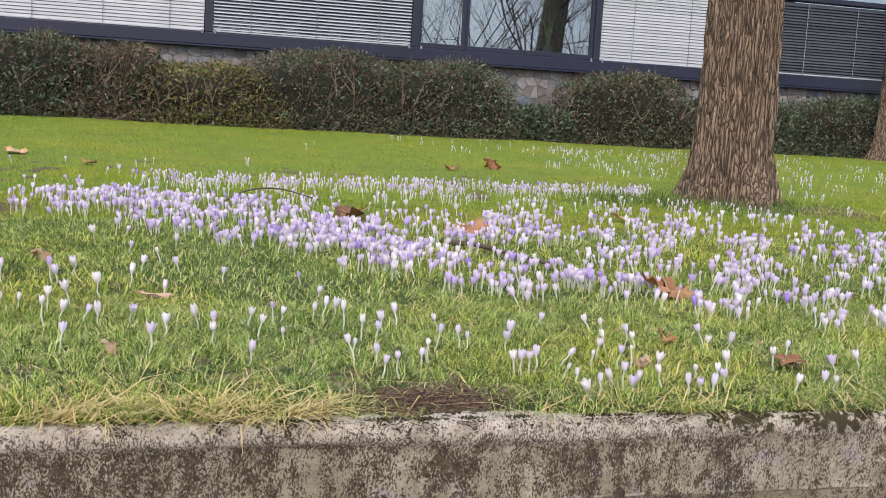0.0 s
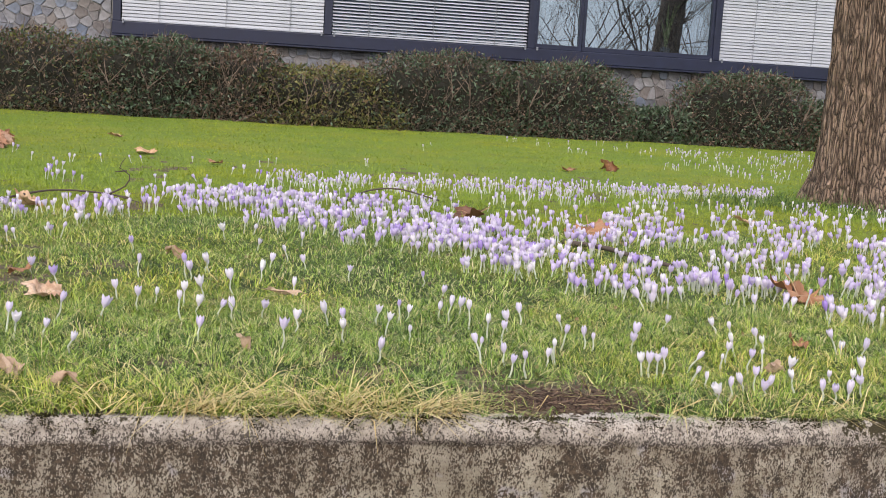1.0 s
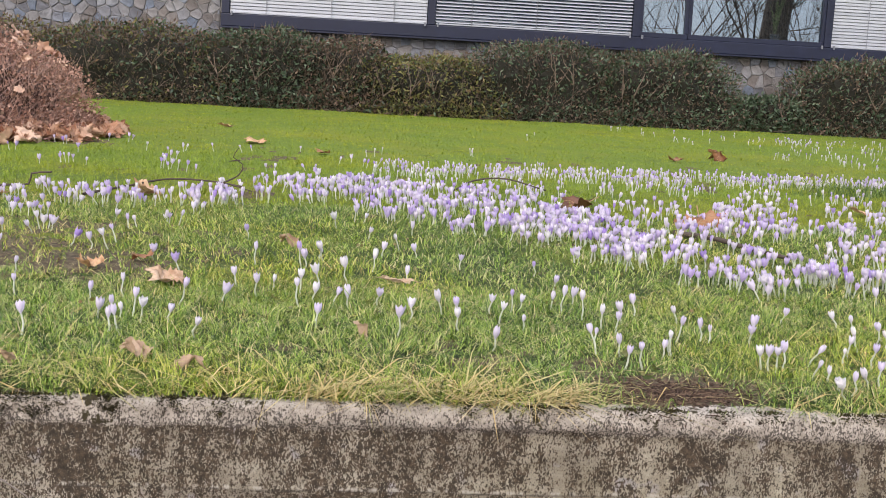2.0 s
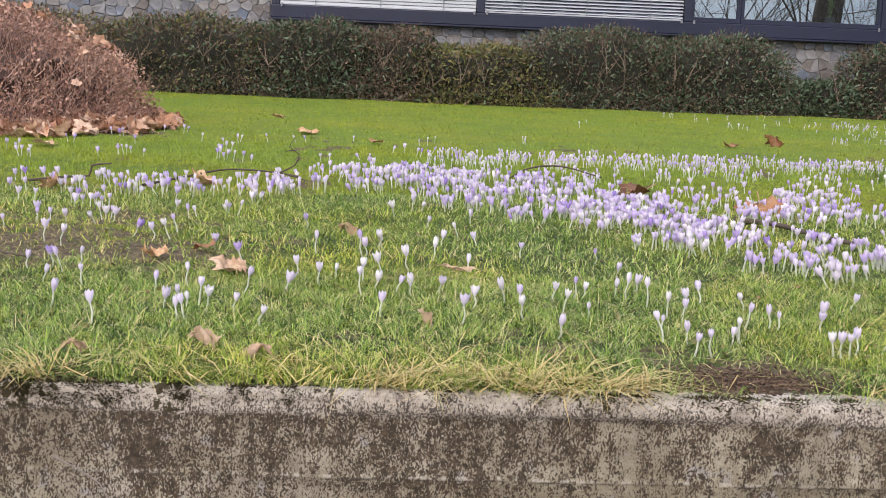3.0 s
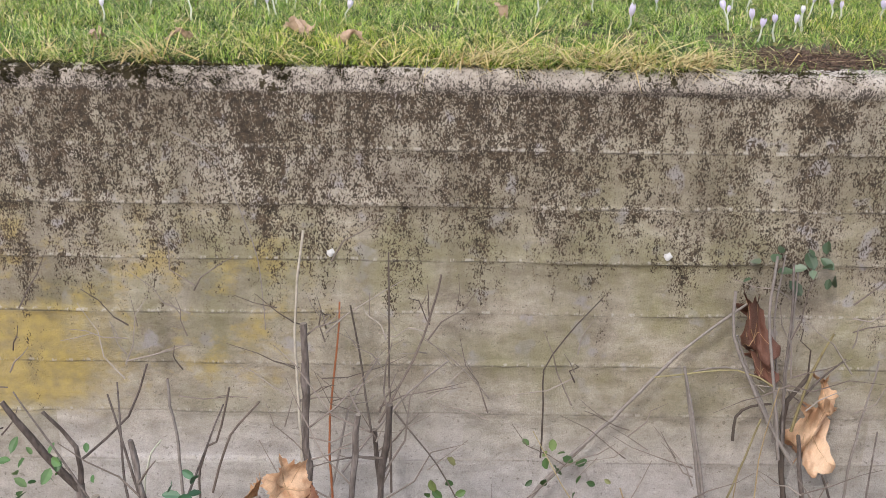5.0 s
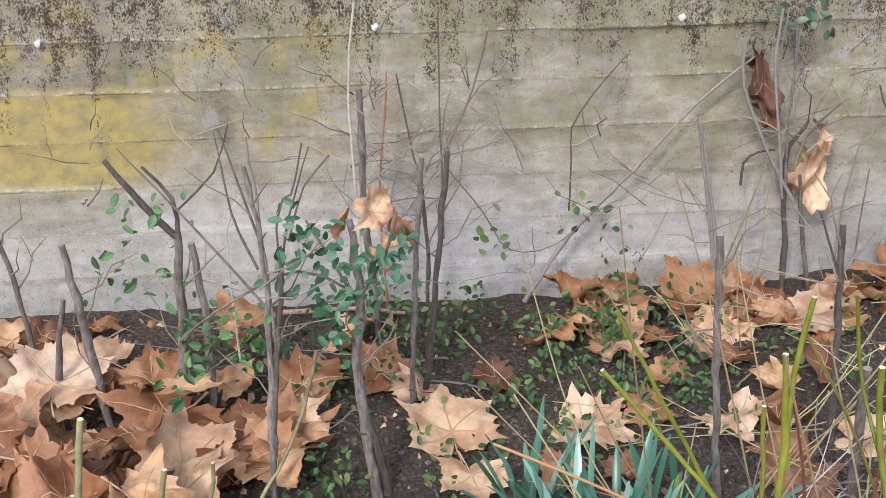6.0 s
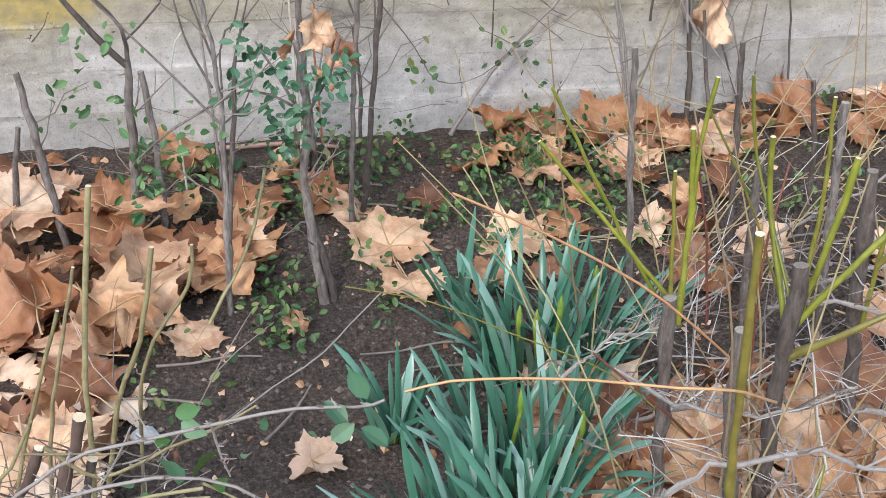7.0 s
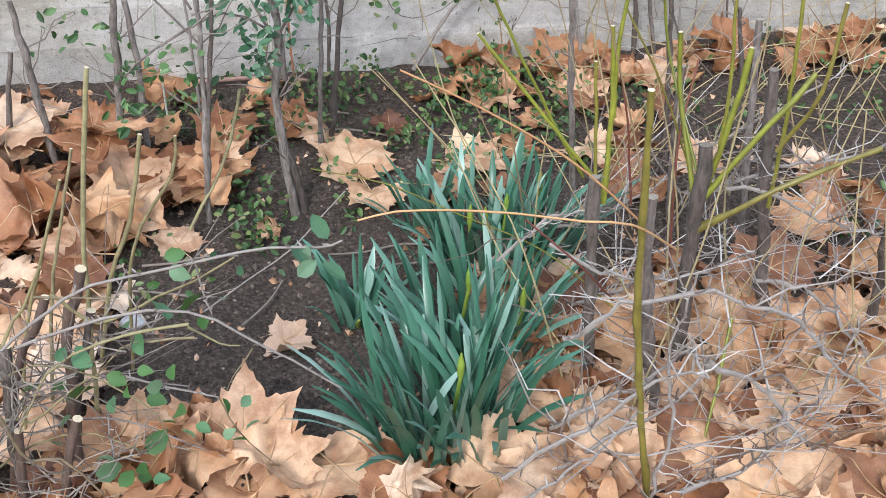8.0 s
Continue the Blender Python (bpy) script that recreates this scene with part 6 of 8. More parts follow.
# bare rods and runners against the wall
rambler = tagged(empty("rambling_rose"), "bare rambling rose canes against the stained wall", "shrub")
PALE_, DARK_ = M_TWIG_PALE, M_TWIG_DARKER
M_TWIG_BLEACHED = varied("white_dry_rod", [(0.0, (0.46, 0.42, 0.35)), (1.0, (0.56, 0.51, 0.43))], 0.8, grain=90, grain_amount=0.4, relief=0.3)
for pts, r0, r1, mat in ((
    ([(0.63, -0.05, 0.0), (0.72, -0.045, 0.15), (0.86, -0.04, 0.31), (0.95, -0.04, 0.42), (1.06, -0.04, 0.52)], 0.0095, 0.004, PALE_),
    ([(1.17, -0.06, 0.0), (1.164, -0.055, 0.116), (1.145, -0.055, 0.253), (1.145, -0.055, 0.336), (1.176, -0.055, 0.39)], 0.0115, 0.007, DARK_),
    ([(1.13, -0.05, 0.25), (1.122, -0.055, 0.36), (1.101, -0.055, 0.495), (1.105, -0.055, 0.613)], 0.005, 0.003, PALE_), ([(1.14, -0.05, 0.3), (1.135, -0.055, 0.394), (1.135, -0.055, 0.472), (1.129, -0.055, 0.591)], 0.0045, 0.003, PALE_),
) + (
    ([(1.16, -0.055, 0.228), (1.136, -0.055, 0.253), (1.103, -0.055, 0.325), (1.067, -0.055, 0.396), (1.041, -0.055, 0.464)], 0.0065, 0.004, PALE_), ([(1.03, -0.06, 0.0), (1.01, -0.055, 0.135), (0.977, -0.055, 0.295), (0.957, -0.055, 0.402)], 0.007, 0.005, PALE_),
    ([(0.973, -0.055, 0.393), (1.028, -0.055, 0.403), (1.079, -0.055, 0.39)], 0.003, 0.002, PALE_), ([(1.056, -0.055, 0.256), (1.056, -0.055, 0.304), (1.08, -0.055, 0.326), (1.116, -0.055, 0.331)], 0.006, 0.004, DARK_), ([(1.176, -0.055, 0.38), (1.19, -0.055, 0.42), (1.208, -0.055, 0.47)], 0.004, 0.002, PALE_),
) + (
    ([(0.345, -0.055, 0.0), (0.338, -0.055, 0.223), (0.342, -0.055, 0.317), (0.356, -0.055, 0.43), (0.361, -0.055, 0.517)], 0.0055, 0.003, M_ORANGE), ([(0.44, -0.32, 0.44), (0.49, -0.27, 0.52), (0.517, -0.25, 0.59), (0.531, -0.246, 0.651)], 0.004, 0.003, DARK_), ([(0.42, -0.18, 0.34), (0.407, -0.1, 0.36), (0.392, -0.055, 0.429), (0.379, -0.055, 0.511)], 0.004, 0.003, DARK_),
    ([(0.305, -0.055, 0.0), (0.346, -0.055, 0.174), (0.372, -0.055, 0.304), (0.426, -0.055, 0.411)], 0.005, 0.003, PALE_), ([(0.36, -0.055, 0.18), (0.403, -0.055, 0.244), (0.481, -0.055, 0.347), (0.546, -0.055, 0.407)], 0.005, 0.003, PALE_),
) + (
    ([(0.30, -0.12, 0.0), (0.295, -0.11, 0.25), (0.29, -0.105, 0.45), (0.297, -0.10, 0.58), (0.309, -0.10, 0.663)], 0.006, 0.004, M_TWIG_BLEACHED), ([(0.455, -0.22, 0.25), (0.452, -0.217, 0.48), (0.451, -0.215, 0.673)], 0.004, 0.0026, DARK_),
    ([(0.15, -0.32, 0.0), (0.163, -0.3, 0.342), (0.191, -0.3, 0.392), (0.216, -0.3, 0.486)], 0.005, 0.003, DARK_), ([(0.18, -0.3, 0.3), (0.204, -0.3, 0.382), (0.225, -0.3, 0.421), (0.26, -0.3, 0.462)], 0.004, 0.003, DARK_), ([(0.14, -0.3, 0.0), (0.134, -0.3, 0.311), (0.131, -0.3, 0.405), (0.124, -0.3, 0.455), (0.124, -0.3, 0.499)], 0.0065, 0.004, PALE_),
) + (
    ([(0.718, -0.03, 0.2), (0.718, -0.035, 0.315), (0.715, -0.04, 0.384), (0.751, -0.04, 0.451), (0.809, -0.04, 0.525)], 0.0035, 0.002, DARK_), ([(0.46, -0.2, 0.39), (0.53, -0.2, 0.29), (0.58, -0.2, 0.21), (0.67, -0.2, 0.22), (0.78, -0.15, 0.3)], 0.003, 0.0015, DARK_), ([(0.09, -0.018, 0.8), (0.16, -0.02, 0.76), (0.19, -0.02, 0.68), (0.22, -0.02, 0.58), (0.23, -0.03, 0.45)], 0.0022, 0.0016, PALE_),
    ([(1.28, -0.06, 0.0), (1.27, -0.06, 0.2), (1.29, -0.06, 0.42)], 0.006, 0.003, PALE_),
) + (
    ([(1.4, -0.08, 0.0), (1.36, -0.06, 0.3), (1.3, -0.06, 0.46)], 0.006, 0.003, DARK_),
)):
    rod("cane", pts, r0, r1, mat, rambler, sides=5)
sp = Soup()
rw = random.Random(91)
for x0, z0 in ((0.33, 0.5), (0.28, 0.4), (0.5, 0.45), (0.75, 0.35), (0.95, 0.3), (1.1, 0.45), (1.15, 0.3), (0.42, 0.35), (0.1, 0.45), (0.0, 0.5), (-0.2, 0.4), (0.6, 0.25), (0.85, 0.2), (1.2, 0.5)):
    side_twigs(sp, rw, [(x0, -0.06 - 0.2 * rw.random(), z0 - 0.12), (x0 + 0.02, -0.06, z0 + 0.1)], 6, 0.14, 0.0016)
tw = put("twig_spray", sp.mesh("twig_spray", M_TWIG_GREY), rambler)
tw["kind"] = "stuff"
oval_leaves(61, [(1.10, -0.045, 0.60), (1.08, -0.05, 0.58), (1.17, -0.045, 0.585), (1.19, -0.045, 0.58)], 0.027, M_HEDGE_LEAF, "foliage", rambler, per=4, jitter=0.018)
oval_leaves(62, [(0.53, -0.2, 0.26), (0.55, -0.2, 0.24), (0.73, -0.1, 0.2), (0.76, -0.1, 0.22), (0.81, -0.1, 0.16), (0.6, -0.1, 0.12), (0.85, -0.08, 0.14), (0.7, -0.1, 0.25)], 0.02, M_WEED, "foliage", rambler, per=4, jitter=0.02)
M_DARK_LEAF = varied("dark_dead_leaf", [(0.0, (0.13, 0.055, 0.035)), (1.0, (0.2, 0.09, 0.06))], 0.6, source="object", grain=45, grain_amount=0.4, relief=0.5, dist=0.004)
for k, x, z, size, slim, turn, mat, lab in ((12, 1.065, 0.465, 0.14, 0.42, 14, M_DARK_LEAF, "dark brown folded leaf hanging on a cane before the wall"), (12, 1.085, 0.40, 0.09, 0.4, 30, M_DARK_LEAF, "dark brown folded leaf hanging on a cane before the wall"),
                                            (12, 1.185, 0.26, 0.15, 0.6, -15, None, "light brown folded leaf hanging on a cane before the wall"), (6, 1.205, 0.35, 0.09, 0.5, 25, None, "light brown folded leaf hanging on a cane before the wall")):
    hung = lay_leaf(k, x, -0.07, z, size, 0, 0, 0, lab, "caught leaves", mat)
    hung.matrix_basis = pose(x, -0.07, z, 85, turn, 160) @ Matrix.Diagonal((size * slim, size, size, 1))
# white anchor marks on the wall
for x, z in ((0.343, 0.587), (0.92, 0.588), (-0.278, 0.575)):
    bm = bmesh.new()
    bmesh.ops.create_icosphere(bm, subdivisions=2, radius=0.0065)
    for v in bm.verts:
        v.co = Vector((v.co.x * (1 + 0.8 * noise.noise(v.co * 300 + Vector((x, 0, 0)))), v.co.y * 0.6, v.co.z * (1 + 0.8 * noise.noise(v.co * 280))))
    me = bpy.data.meshes.new("lime_spot")
    bm.to_mesh(me)
    me.materials.append(M_CHALK)
    tagged(put("lime_spot", me, None, pose(x, -0.006, z)), "small white lime spot on the concrete wall", "spot", "lime spots")

# yellow-green pruned shrub on old grey stools
K = M_KERRIA
kb = pruned_shrub("pruned shrub with yellow-green shoots on grey old wood", 0.85, -1.28)
for pts, r0, r1, mat, cut in (
    ([(0.73, -1.27, 0.0), (0.72, -1.27, 0.21), (0.71, -1.27, 0.39)], 0.0135, 0.012, G_, W_), ([(0.80, -1.38, 0.0), (0.76, -1.38, 0.28), (0.75, -1.38, 0.42)], 0.014, 0.011, G_, W_),
    ([(0.86, -1.31, 0.0), (0.84, -1.31, 0.24), (0.84, -1.31, 0.45)], 0.017, 0.014, G_, W_), ([(1.06, -1.16, 0.0), (1.02, -1.16, 0.21), (0.99, -1.16, 0.48)], 0.017, 0.012, G_, W_),
    ([(0.95, -1.0, 0.0), (0.93, -1.0, 0.2), (0.92, -1.0, 0.42)], 0.011, 0.009, G_, W_), ([(1.12, -0.9, 0.0), (1.1, -0.9, 0.2), (1.08, -0.9, 0.45)], 0.011, 0.009, G_, W_), ([(1.22, -1.2, 0.0), (1.2, -1.2, 0.25), (1.17, -1.2, 0.5)], 0.014, 0.010, G_, W_),
):
    rod("old_stem", pts, r0, r1, mat, kb, cut, ground=True)
for pts, r0, r1 in ((
    ([(0.72, -1.25, 0.37), (0.62, -1.25, 0.5), (0.55, -1.25, 0.59)], 0.0062, 0.0045), ([(0.70, -1.25, 0.38), (0.65, -1.25, 0.47), (0.58, -1.25, 0.61), (0.56, -1.25, 0.65)], 0.0055, 0.004), ([(0.72, -1.26, 0.28), (0.71, -1.26, 0.44), (0.70, -1.26, 0.55)], 0.0058, 0.005),
    ([(0.735, -1.24, 0.33), (0.74, -1.22, 0.48), (0.73, -1.22, 0.58)], 0.009, 0.0075), ([(0.745, -1.22, 0.45), (0.74, -1.22, 0.56), (0.75, -1.22, 0.64)], 0.006, 0.006),
) + (
    ([(0.75, -1.52, 0.0), (0.69, -1.54, 0.35), (0.668, -1.55, 0.645)], 0.0095, 0.0085),
    ([(0.84, -1.31, 0.34), (0.87, -1.31, 0.49), (0.88, -1.31, 0.58)], 0.010, 0.008), ([(0.838, -1.312, 0.36), (0.91, -1.33, 0.48), (0.96, -1.33, 0.55)], 0.010, 0.007), ([(0.838, -1.312, 0.32), (0.93, -1.35, 0.4), (1.06, -1.35, 0.45)], 0.010, 0.007),
    ([(0.838, -1.308, 0.36), (0.82, -1.25, 0.5), (0.81, -1.25, 0.58)], 0.0085, 0.007),
) + (
    ([(0.838, -1.306, 0.40), (0.81, -1.22, 0.54), (0.79, -1.22, 0.64)], 0.0045, 0.004), ([(0.88, -1.2, 0.33), (0.82, -1.2, 0.47), (0.75, -1.2, 0.60)], 0.004, 0.003),
    ([(0.91, -1.2, 0.36), (0.91, -1.2, 0.48), (0.90, -1.2, 0.6)], 0.006, 0.005), ([(1.0, -1.2, 0.28), (1.0, -1.2, 0.46), (0.99, -1.2, 0.62)], 0.007, 0.006), ([(0.97, -1.25, 0.4), (1.0, -1.28, 0.5), (1.01, -1.28, 0.62)], 0.0075, 0.006),
) + (
    ([(0.9, -1.35, 0.2), (0.86, -1.42, 0.1), (0.82, -1.48, 0.02)], 0.006, 0.004),
)):
    rod("shoot", pts, r0, r1, K, kb, M_CUT if r1 > 0.0042 else None)
for pts in ([(0.79, -1.2, 0.30), (0.77, -1.2, 0.44), (0.75, -1.2, 0.52)], [(0.86, -1.2, 0.2), (0.84, -1.22, 0.4), (0.86, -1.2, 0.52)], [(0.75, -1.3, 0.2), (0.68, -1.35, 0.3), (0.6, -1.35, 0.38)]):
    rod("shoot", pts, 0.004, 0.003, M_RED, kb, None, "dark red shoot")
rod("arching_shoot", [(0.44, -1.37, 0.60), (0.499, -1.368, 0.567), (0.567, -1.365, 0.525), (0.639, -1.36, 0.474), (0.702, -1.357, 0.417), (0.78, -1.33, 0.33)], 0.0032, 0.0042, M_ORANGE, kb, None, "orange-brown arching shoot", 5)
rod("arching_shoot", [(0.371, -1.587, 0.54), (0.409, -1.588, 0.548), (0.465, -1.588, 0.545), (0.527, -1.587, 0.536), (0.602, -1.586, 0.52), (0.652, -1.586, 0.512), (0.74, -1.5, 0.42)], 0.0028, 0.0036, M_ORANGE, kb, None, "orange-brown arching shoot", 5)
rod("arching_shoot", [(0.34, -1.2, 0.39), (0.44, -1.2, 0.36), (0.53, -1.2, 0.31), (0.67, -1.2, 0.23), (0.78, -1.22, 0.13)], 0.002, 0.003, K, kb, None, "thin yellow-green trailing shoot", 5)

# tangle of fine dead twigs round the stools
rt = random.Random(33)
sp = Soup()
for _ in range(150):
    p = Vector((rt.uniform(0.62, 1.5), rt.uniform(-1.6, -1.02), rt.uniform(0.02, 0.30)))
    a = rt.uniform(0, 6.28)
    d = Vector((math.cos(a), 0.6 * math.sin(a), rt.uniform(-0.25, 0.7))).normalized()
    ln = rt.uniform(0.12, 0.42)
    q = p + d * ln
    if q.x < 0.58 or q.z < 0.0:
        continue
    r = rt.choice((0.0008, 0.001, 0.0013, 0.0018))
    pts = curve_through(bent(p, q, 4, 0.06, rt), 0.03)
    tube(sp, pts, [r * (1 - 0.6 * j / len(pts)) for j in range(len(pts))], 4)
    if rt.random() < 0.55:
        side_twigs(sp, rt, pts, 3, ln * 0.4, r * 0.6)
tagged(put("twig_tangle", sp.mesh("twig_tangle", M_TWIG_PALE), None, BED), "tangle of fine grey dead twigs among the stools", "twigs", kind="stuff")
sp = Soup()
for _ in range(60):
    x, y = rt.uniform(0.88, 1.75), rt.uniform(-0.85, -0.12)
    p = Vector((x, y, soil_relief(x, y) + rt.uniform(0.0, 0.10)))
    a = rt.choice((rt.gauss(0.1, 0.35), rt.gauss(1.1, 0.3)))
    ln = rt.uniform(0.15, 0.45)
    q = p + Vector((math.cos(a) * rt.choice((-1, 1)), rt.uniform(-0.25, 0.25), max(0.0, math.sin(a)) * 0.9)) * ln
    pts = curve_through(bent(p, q, 3, 0.05, rt), 0.04)
    tube(sp, pts, [0.0015 * (1 - 0.5 * j / len(pts)) for j in range(len(pts))], 4)
tagged(put("dry_stalk", sp.mesh("dry_stalk", M_DRY_STALK), None, BED), "thin dead stalks fallen across each other at the wall's foot", "stalks", kind="stuff")
# lichen-grey spurred branches leaning among the stools
spur = tagged(empty("dead_branch", BED), "dead lichen-grey spiny branches lying among the stools", "branch")
for pts, r in ((
    ([(0.63, -1.43, 0.10), (0.68, -1.45, 0.15), (0.74, -1.468, 0.20), (0.78, -1.5, 0.28)], 0.0048), ([(0.60, -1.47, 0.05), (0.70, -1.46, 0.10), (0.80, -1.44, 0.14), (0.9, -1.4, 0.22)], 0.0042), ([(0.66, -1.25, 0.28), (0.72, -1.3, 0.26), (0.8, -1.36, 0.28), (0.9, -1.38, 0.33)], 0.004),
    ([(0.78, -1.53, 0.06), (0.86, -1.53, 0.09), (0.95, -1.5, 0.12)], 0.0046), ([(0.95, -1.3, 0.22), (1.03, -1.3, 0.2), (1.1, -1.33, 0.13), (1.16, -1.34, 0.05)], 0.005), ([(0.88, -1.18, 0.30), (0.98, -1.2, 0.31), (1.08, -1.22, 0.26), (1.2, -1.2, 0.22)], 0.0042),
) + (
    ([(0.6, -1.2, 0.22), (0.66, -1.2, 0.28), (0.74, -1.22, 0.31)], 0.0036), ([(1.0, -1.0, 0.2), (1.1, -1.05, 0.26), (1.25, -1.05, 0.28), (1.35, -1.0, 0.36)], 0.0046), ([(0.75, -1.1, 0.06), (0.88, -1.12, 0.12), (1.0, -1.1, 0.16)], 0.004), ([(0.95, -1.45, 0.04), (1.02, -1.42, 0.12), (1.06, -1.4, 0.22)], 0.0036),
    ([(0.555, -1.5, 0.09), (0.612, -1.51, 0.145), (0.666, -1.515, 0.182), (0.711, -1.515, 0.229), (0.757, -1.52, 0.251), (0.80, -1.52, 0.24)], 0.0046), ([(0.62, -1.5, 0.30), (0.673, -1.525, 0.365), (0.726, -1.525, 0.37), (0.779, -1.525, 0.373), (0.831, -1.525, 0.352), (0.885, -1.52, 0.33), (0.962, -1.52, 0.248), (1.052, -1.51, 0.16)], 0.0046),
    ([(0.74, -1.52, 0.02), (0.76, -1.52, 0.15), (0.745, -1.52, 0.28), (0.76, -1.52, 0.40)], 0.0036), ([(0.5, -1.52, 0.02), (0.58, -1.53, 0.08), (0.66, -1.53, 0.14), (0.72, -1.52, 0.2)], 0.0034), ([(0.80, -1.5, 0.25), (0.88, -1.5, 0.2), (0.94, -1.5, 0.12), (1.0, -1.48, 0.03)], 0.005),
    ([(0.7, -0.95, 0.1), (0.82, -0.98, 0.15), (0.95, -0.95, 0.2)], 0.0036), ([(1.1, -0.7, 0.1), (1.2, -0.75, 0.2), (1.35, -0.72, 0.26)], 0.004),
)):
    sp = Soup()
    fine = curve_through(pts, 0.02)
    fine = [p + Vector((rt.uniform(-1, 1), rt.uniform(-1, 1), rt.uniform(-1, 1))) * 0.0045 for p in fine]
    tube(sp, fine, [r * 0.78 * (1 - 0.5 * k / len(fine)) * rt.uniform(0.8, 1.2) for k in range(len(fine))], 6)
    side_twigs(sp, rt, fine, 16, 0.035, r * 0.4)
    side_twigs(sp, rt, fine, 5, 0.14, r * 0.4)
    put("branch", sp.mesh("branch", M_TWIG_PALE), spur)
sp = Soup()
for _ in range(46):
    p = Vector((rt.uniform(0.65, 1.45), rt.uniform(-1.45, -0.8), rt.uniform(0.0, 0.1)))
    q = p + Vector((rt.uniform(-0.3, 0.25), rt.uniform(-0.1, 0.15), rt.uniform(0.3, 0.6)))
    pts = curve_through(bent(p, q, 2, 0.06, rt), 0.05)
    tube(sp, pts, [0.0016 * (1 - 0.5 * j / len(pts)) for j in range(len(pts))], 4)
tagged(put("dry_stalk", sp.mesh("dry_stalk", M_DRY_STALK), None, BED), "thin straw-coloured dry stalks between the shoots", "stalks", kind="stuff")

# thin whips of the shrub that has caught dead leaves, before the wall
whips = tagged(empty("pruned_shrub"), "upright thin grey and tan whips before the concrete wall", "shrub", "pruned shrubs in the bed")
for pts, r, mat in (
    ([(1.016, -0.1, 0.566), (1.022, -0.1, 0.483), (1.057, -0.1, 0.403), (1.1, -0.1, 0.319), (1.15, -0.1, 0.238)], 0.0052, M_TWIG_PALE),
    ([(1.077, -0.1, 0.629), (1.077, -0.1, 0.52), (1.09, -0.1, 0.442), (1.103, -0.1, 0.381), (1.126, -0.1, 0.246)], 0.0046, M_TWIG_PALE),
    ([(1.105, -0.1, 0.616), (1.114, -0.1, 0.519), (1.116, -0.1, 0.414), (1.129, -0.1, 0.275)], 0.004, M_GREY_STEM),
    ([(1.189, -0.1, 0.491), (1.171, -0.1, 0.445), (1.155, -0.1, 0.386), (1.141, -0.1, 0.303)], 0.0042, M_TAN_STEM),
    ([(1.216, -0.1, 0.444), (1.177, -0.1, 0.405), (1.146, -0.1, 0.359)], 0.0032, M_GREY_STEM),
    ([(0.945, -0.1, 0.424), (0.966, -0.1, 0.338), (0.991, -0.1, 0.223), (1.022, -0.1, 0.055)], 0.0052, M_TWIG_PALE),
    ([(1.155, -0.1, 0.295), (1.176, -0.1, 0.171), (1.21, -0.1, 0.03)], 0.0072, M_GREY_STEM),
    ([(1.086, -0.1, 0.326), (1.06, -0.1, 0.22), (1.032, -0.1, 0.116), (1.034, -0.1, 0.07)], 0.0034, M_TAN_STEM),
    ([(1.291, -0.1, 0.304), (1.292, -0.1, 0.181), (1.296, -0.1, 0.073)], 0.0028, M_GREY_STEM),
    ([(1.207, -0.1, 0.214), (1.233, -0.1, 0.153), (1.271, -0.1, 0.059)], 0.004, M_GREY_STEM),
    ([(0.896, -0.1, 0.405), (1.036, -0.1, 0.42), (1.104, -0.1, 0.387)], 0.0028, M_TAN_STEM),
):
    rod("twig", pts, r * 0.7, r, mat, whips, None, "", 6)

# olive-tan cut stems with trailing leafy canes
lb = pruned_shrub("pruned shrub with olive-tan cut canes and few leaves", 0.05, -1.2)
T_ = M_TAN_STEM
for pts, r0, r1, mat in ((
    ([(0.02, -1.28, 0.0), (0.05, -1.28, 0.35), (0.09, -1.285, 0.585)], 0.0068, 0.0058, T_), ([(0.0, -1.12, 0.0), (0.05, -1.15, 0.2), (0.09, -1.15, 0.3), (0.12, -1.15, 0.43)], 0.0068, 0.0058, T_), ([(0.1, -0.76, 0.0), (0.2, -0.64, 0.12), (0.235, -0.57, 0.225)], 0.0068, 0.006, T_),
    ([(0.0, -1.36, 0.0), (0.02, -1.36, 0.15), (0.06, -1.36, 0.30)], 0.010, 0.009, G_), ([(-0.06, -1.2, 0.0), (-0.02, -1.2, 0.22), (0.04, -1.2, 0.44)], 0.006, 0.004, T_),
) + (
    ([(-0.08, -1.3, 0.0), (-0.04, -1.3, 0.22), (0.04, -1.3, 0.45)], 0.005, 0.004, T_),
    ([(0.05, -1.1, 0.0), (0.08, -1.1, 0.22), (0.15, -1.1, 0.34), (0.16, -1.1, 0.4)], 0.0055, 0.0045, T_), ([(-0.13, -1.25, 0.0), (-0.12, -1.25, 0.25), (-0.1, -1.25, 0.5)], 0.007, 0.005, T_), ([(-0.05, -1.42, 0.0), (-0.05, -1.42, 0.15), (-0.03, -1.42, 0.3)], 0.012, 0.011, G_),
)):
    rod("cane", pts, r0, r1, mat, lb, C_, ground=True)
for pts, r in (
    ([(0.16, -1.0, 0.03), (0.23, -0.95, 0.05), (0.31, -0.95, 0.11), (0.40, -0.95, 0.21)], 0.0028), ([(-0.15, -1.2, 0.1), (0.0, -1.25, 0.12), (0.15, -1.25, 0.08)], 0.003), ([(-0.1, -1.3, 0.05), (0.05, -1.35, 0.12), (0.2, -1.38, 0.06)], 0.0028),
):
    rod("trailing_cane", pts, r, r * 0.6, M_TWIG_PALE, lb, None, "pale grey trailing cane", 5)
sp = Soup()
side_twigs(sp, random.Random(5), [(-0.12, -1.3, 0.05), (0.0, -1.2, 0.15), (0.12, -1.15, 0.1)], 34, 0.2, 0.0015)
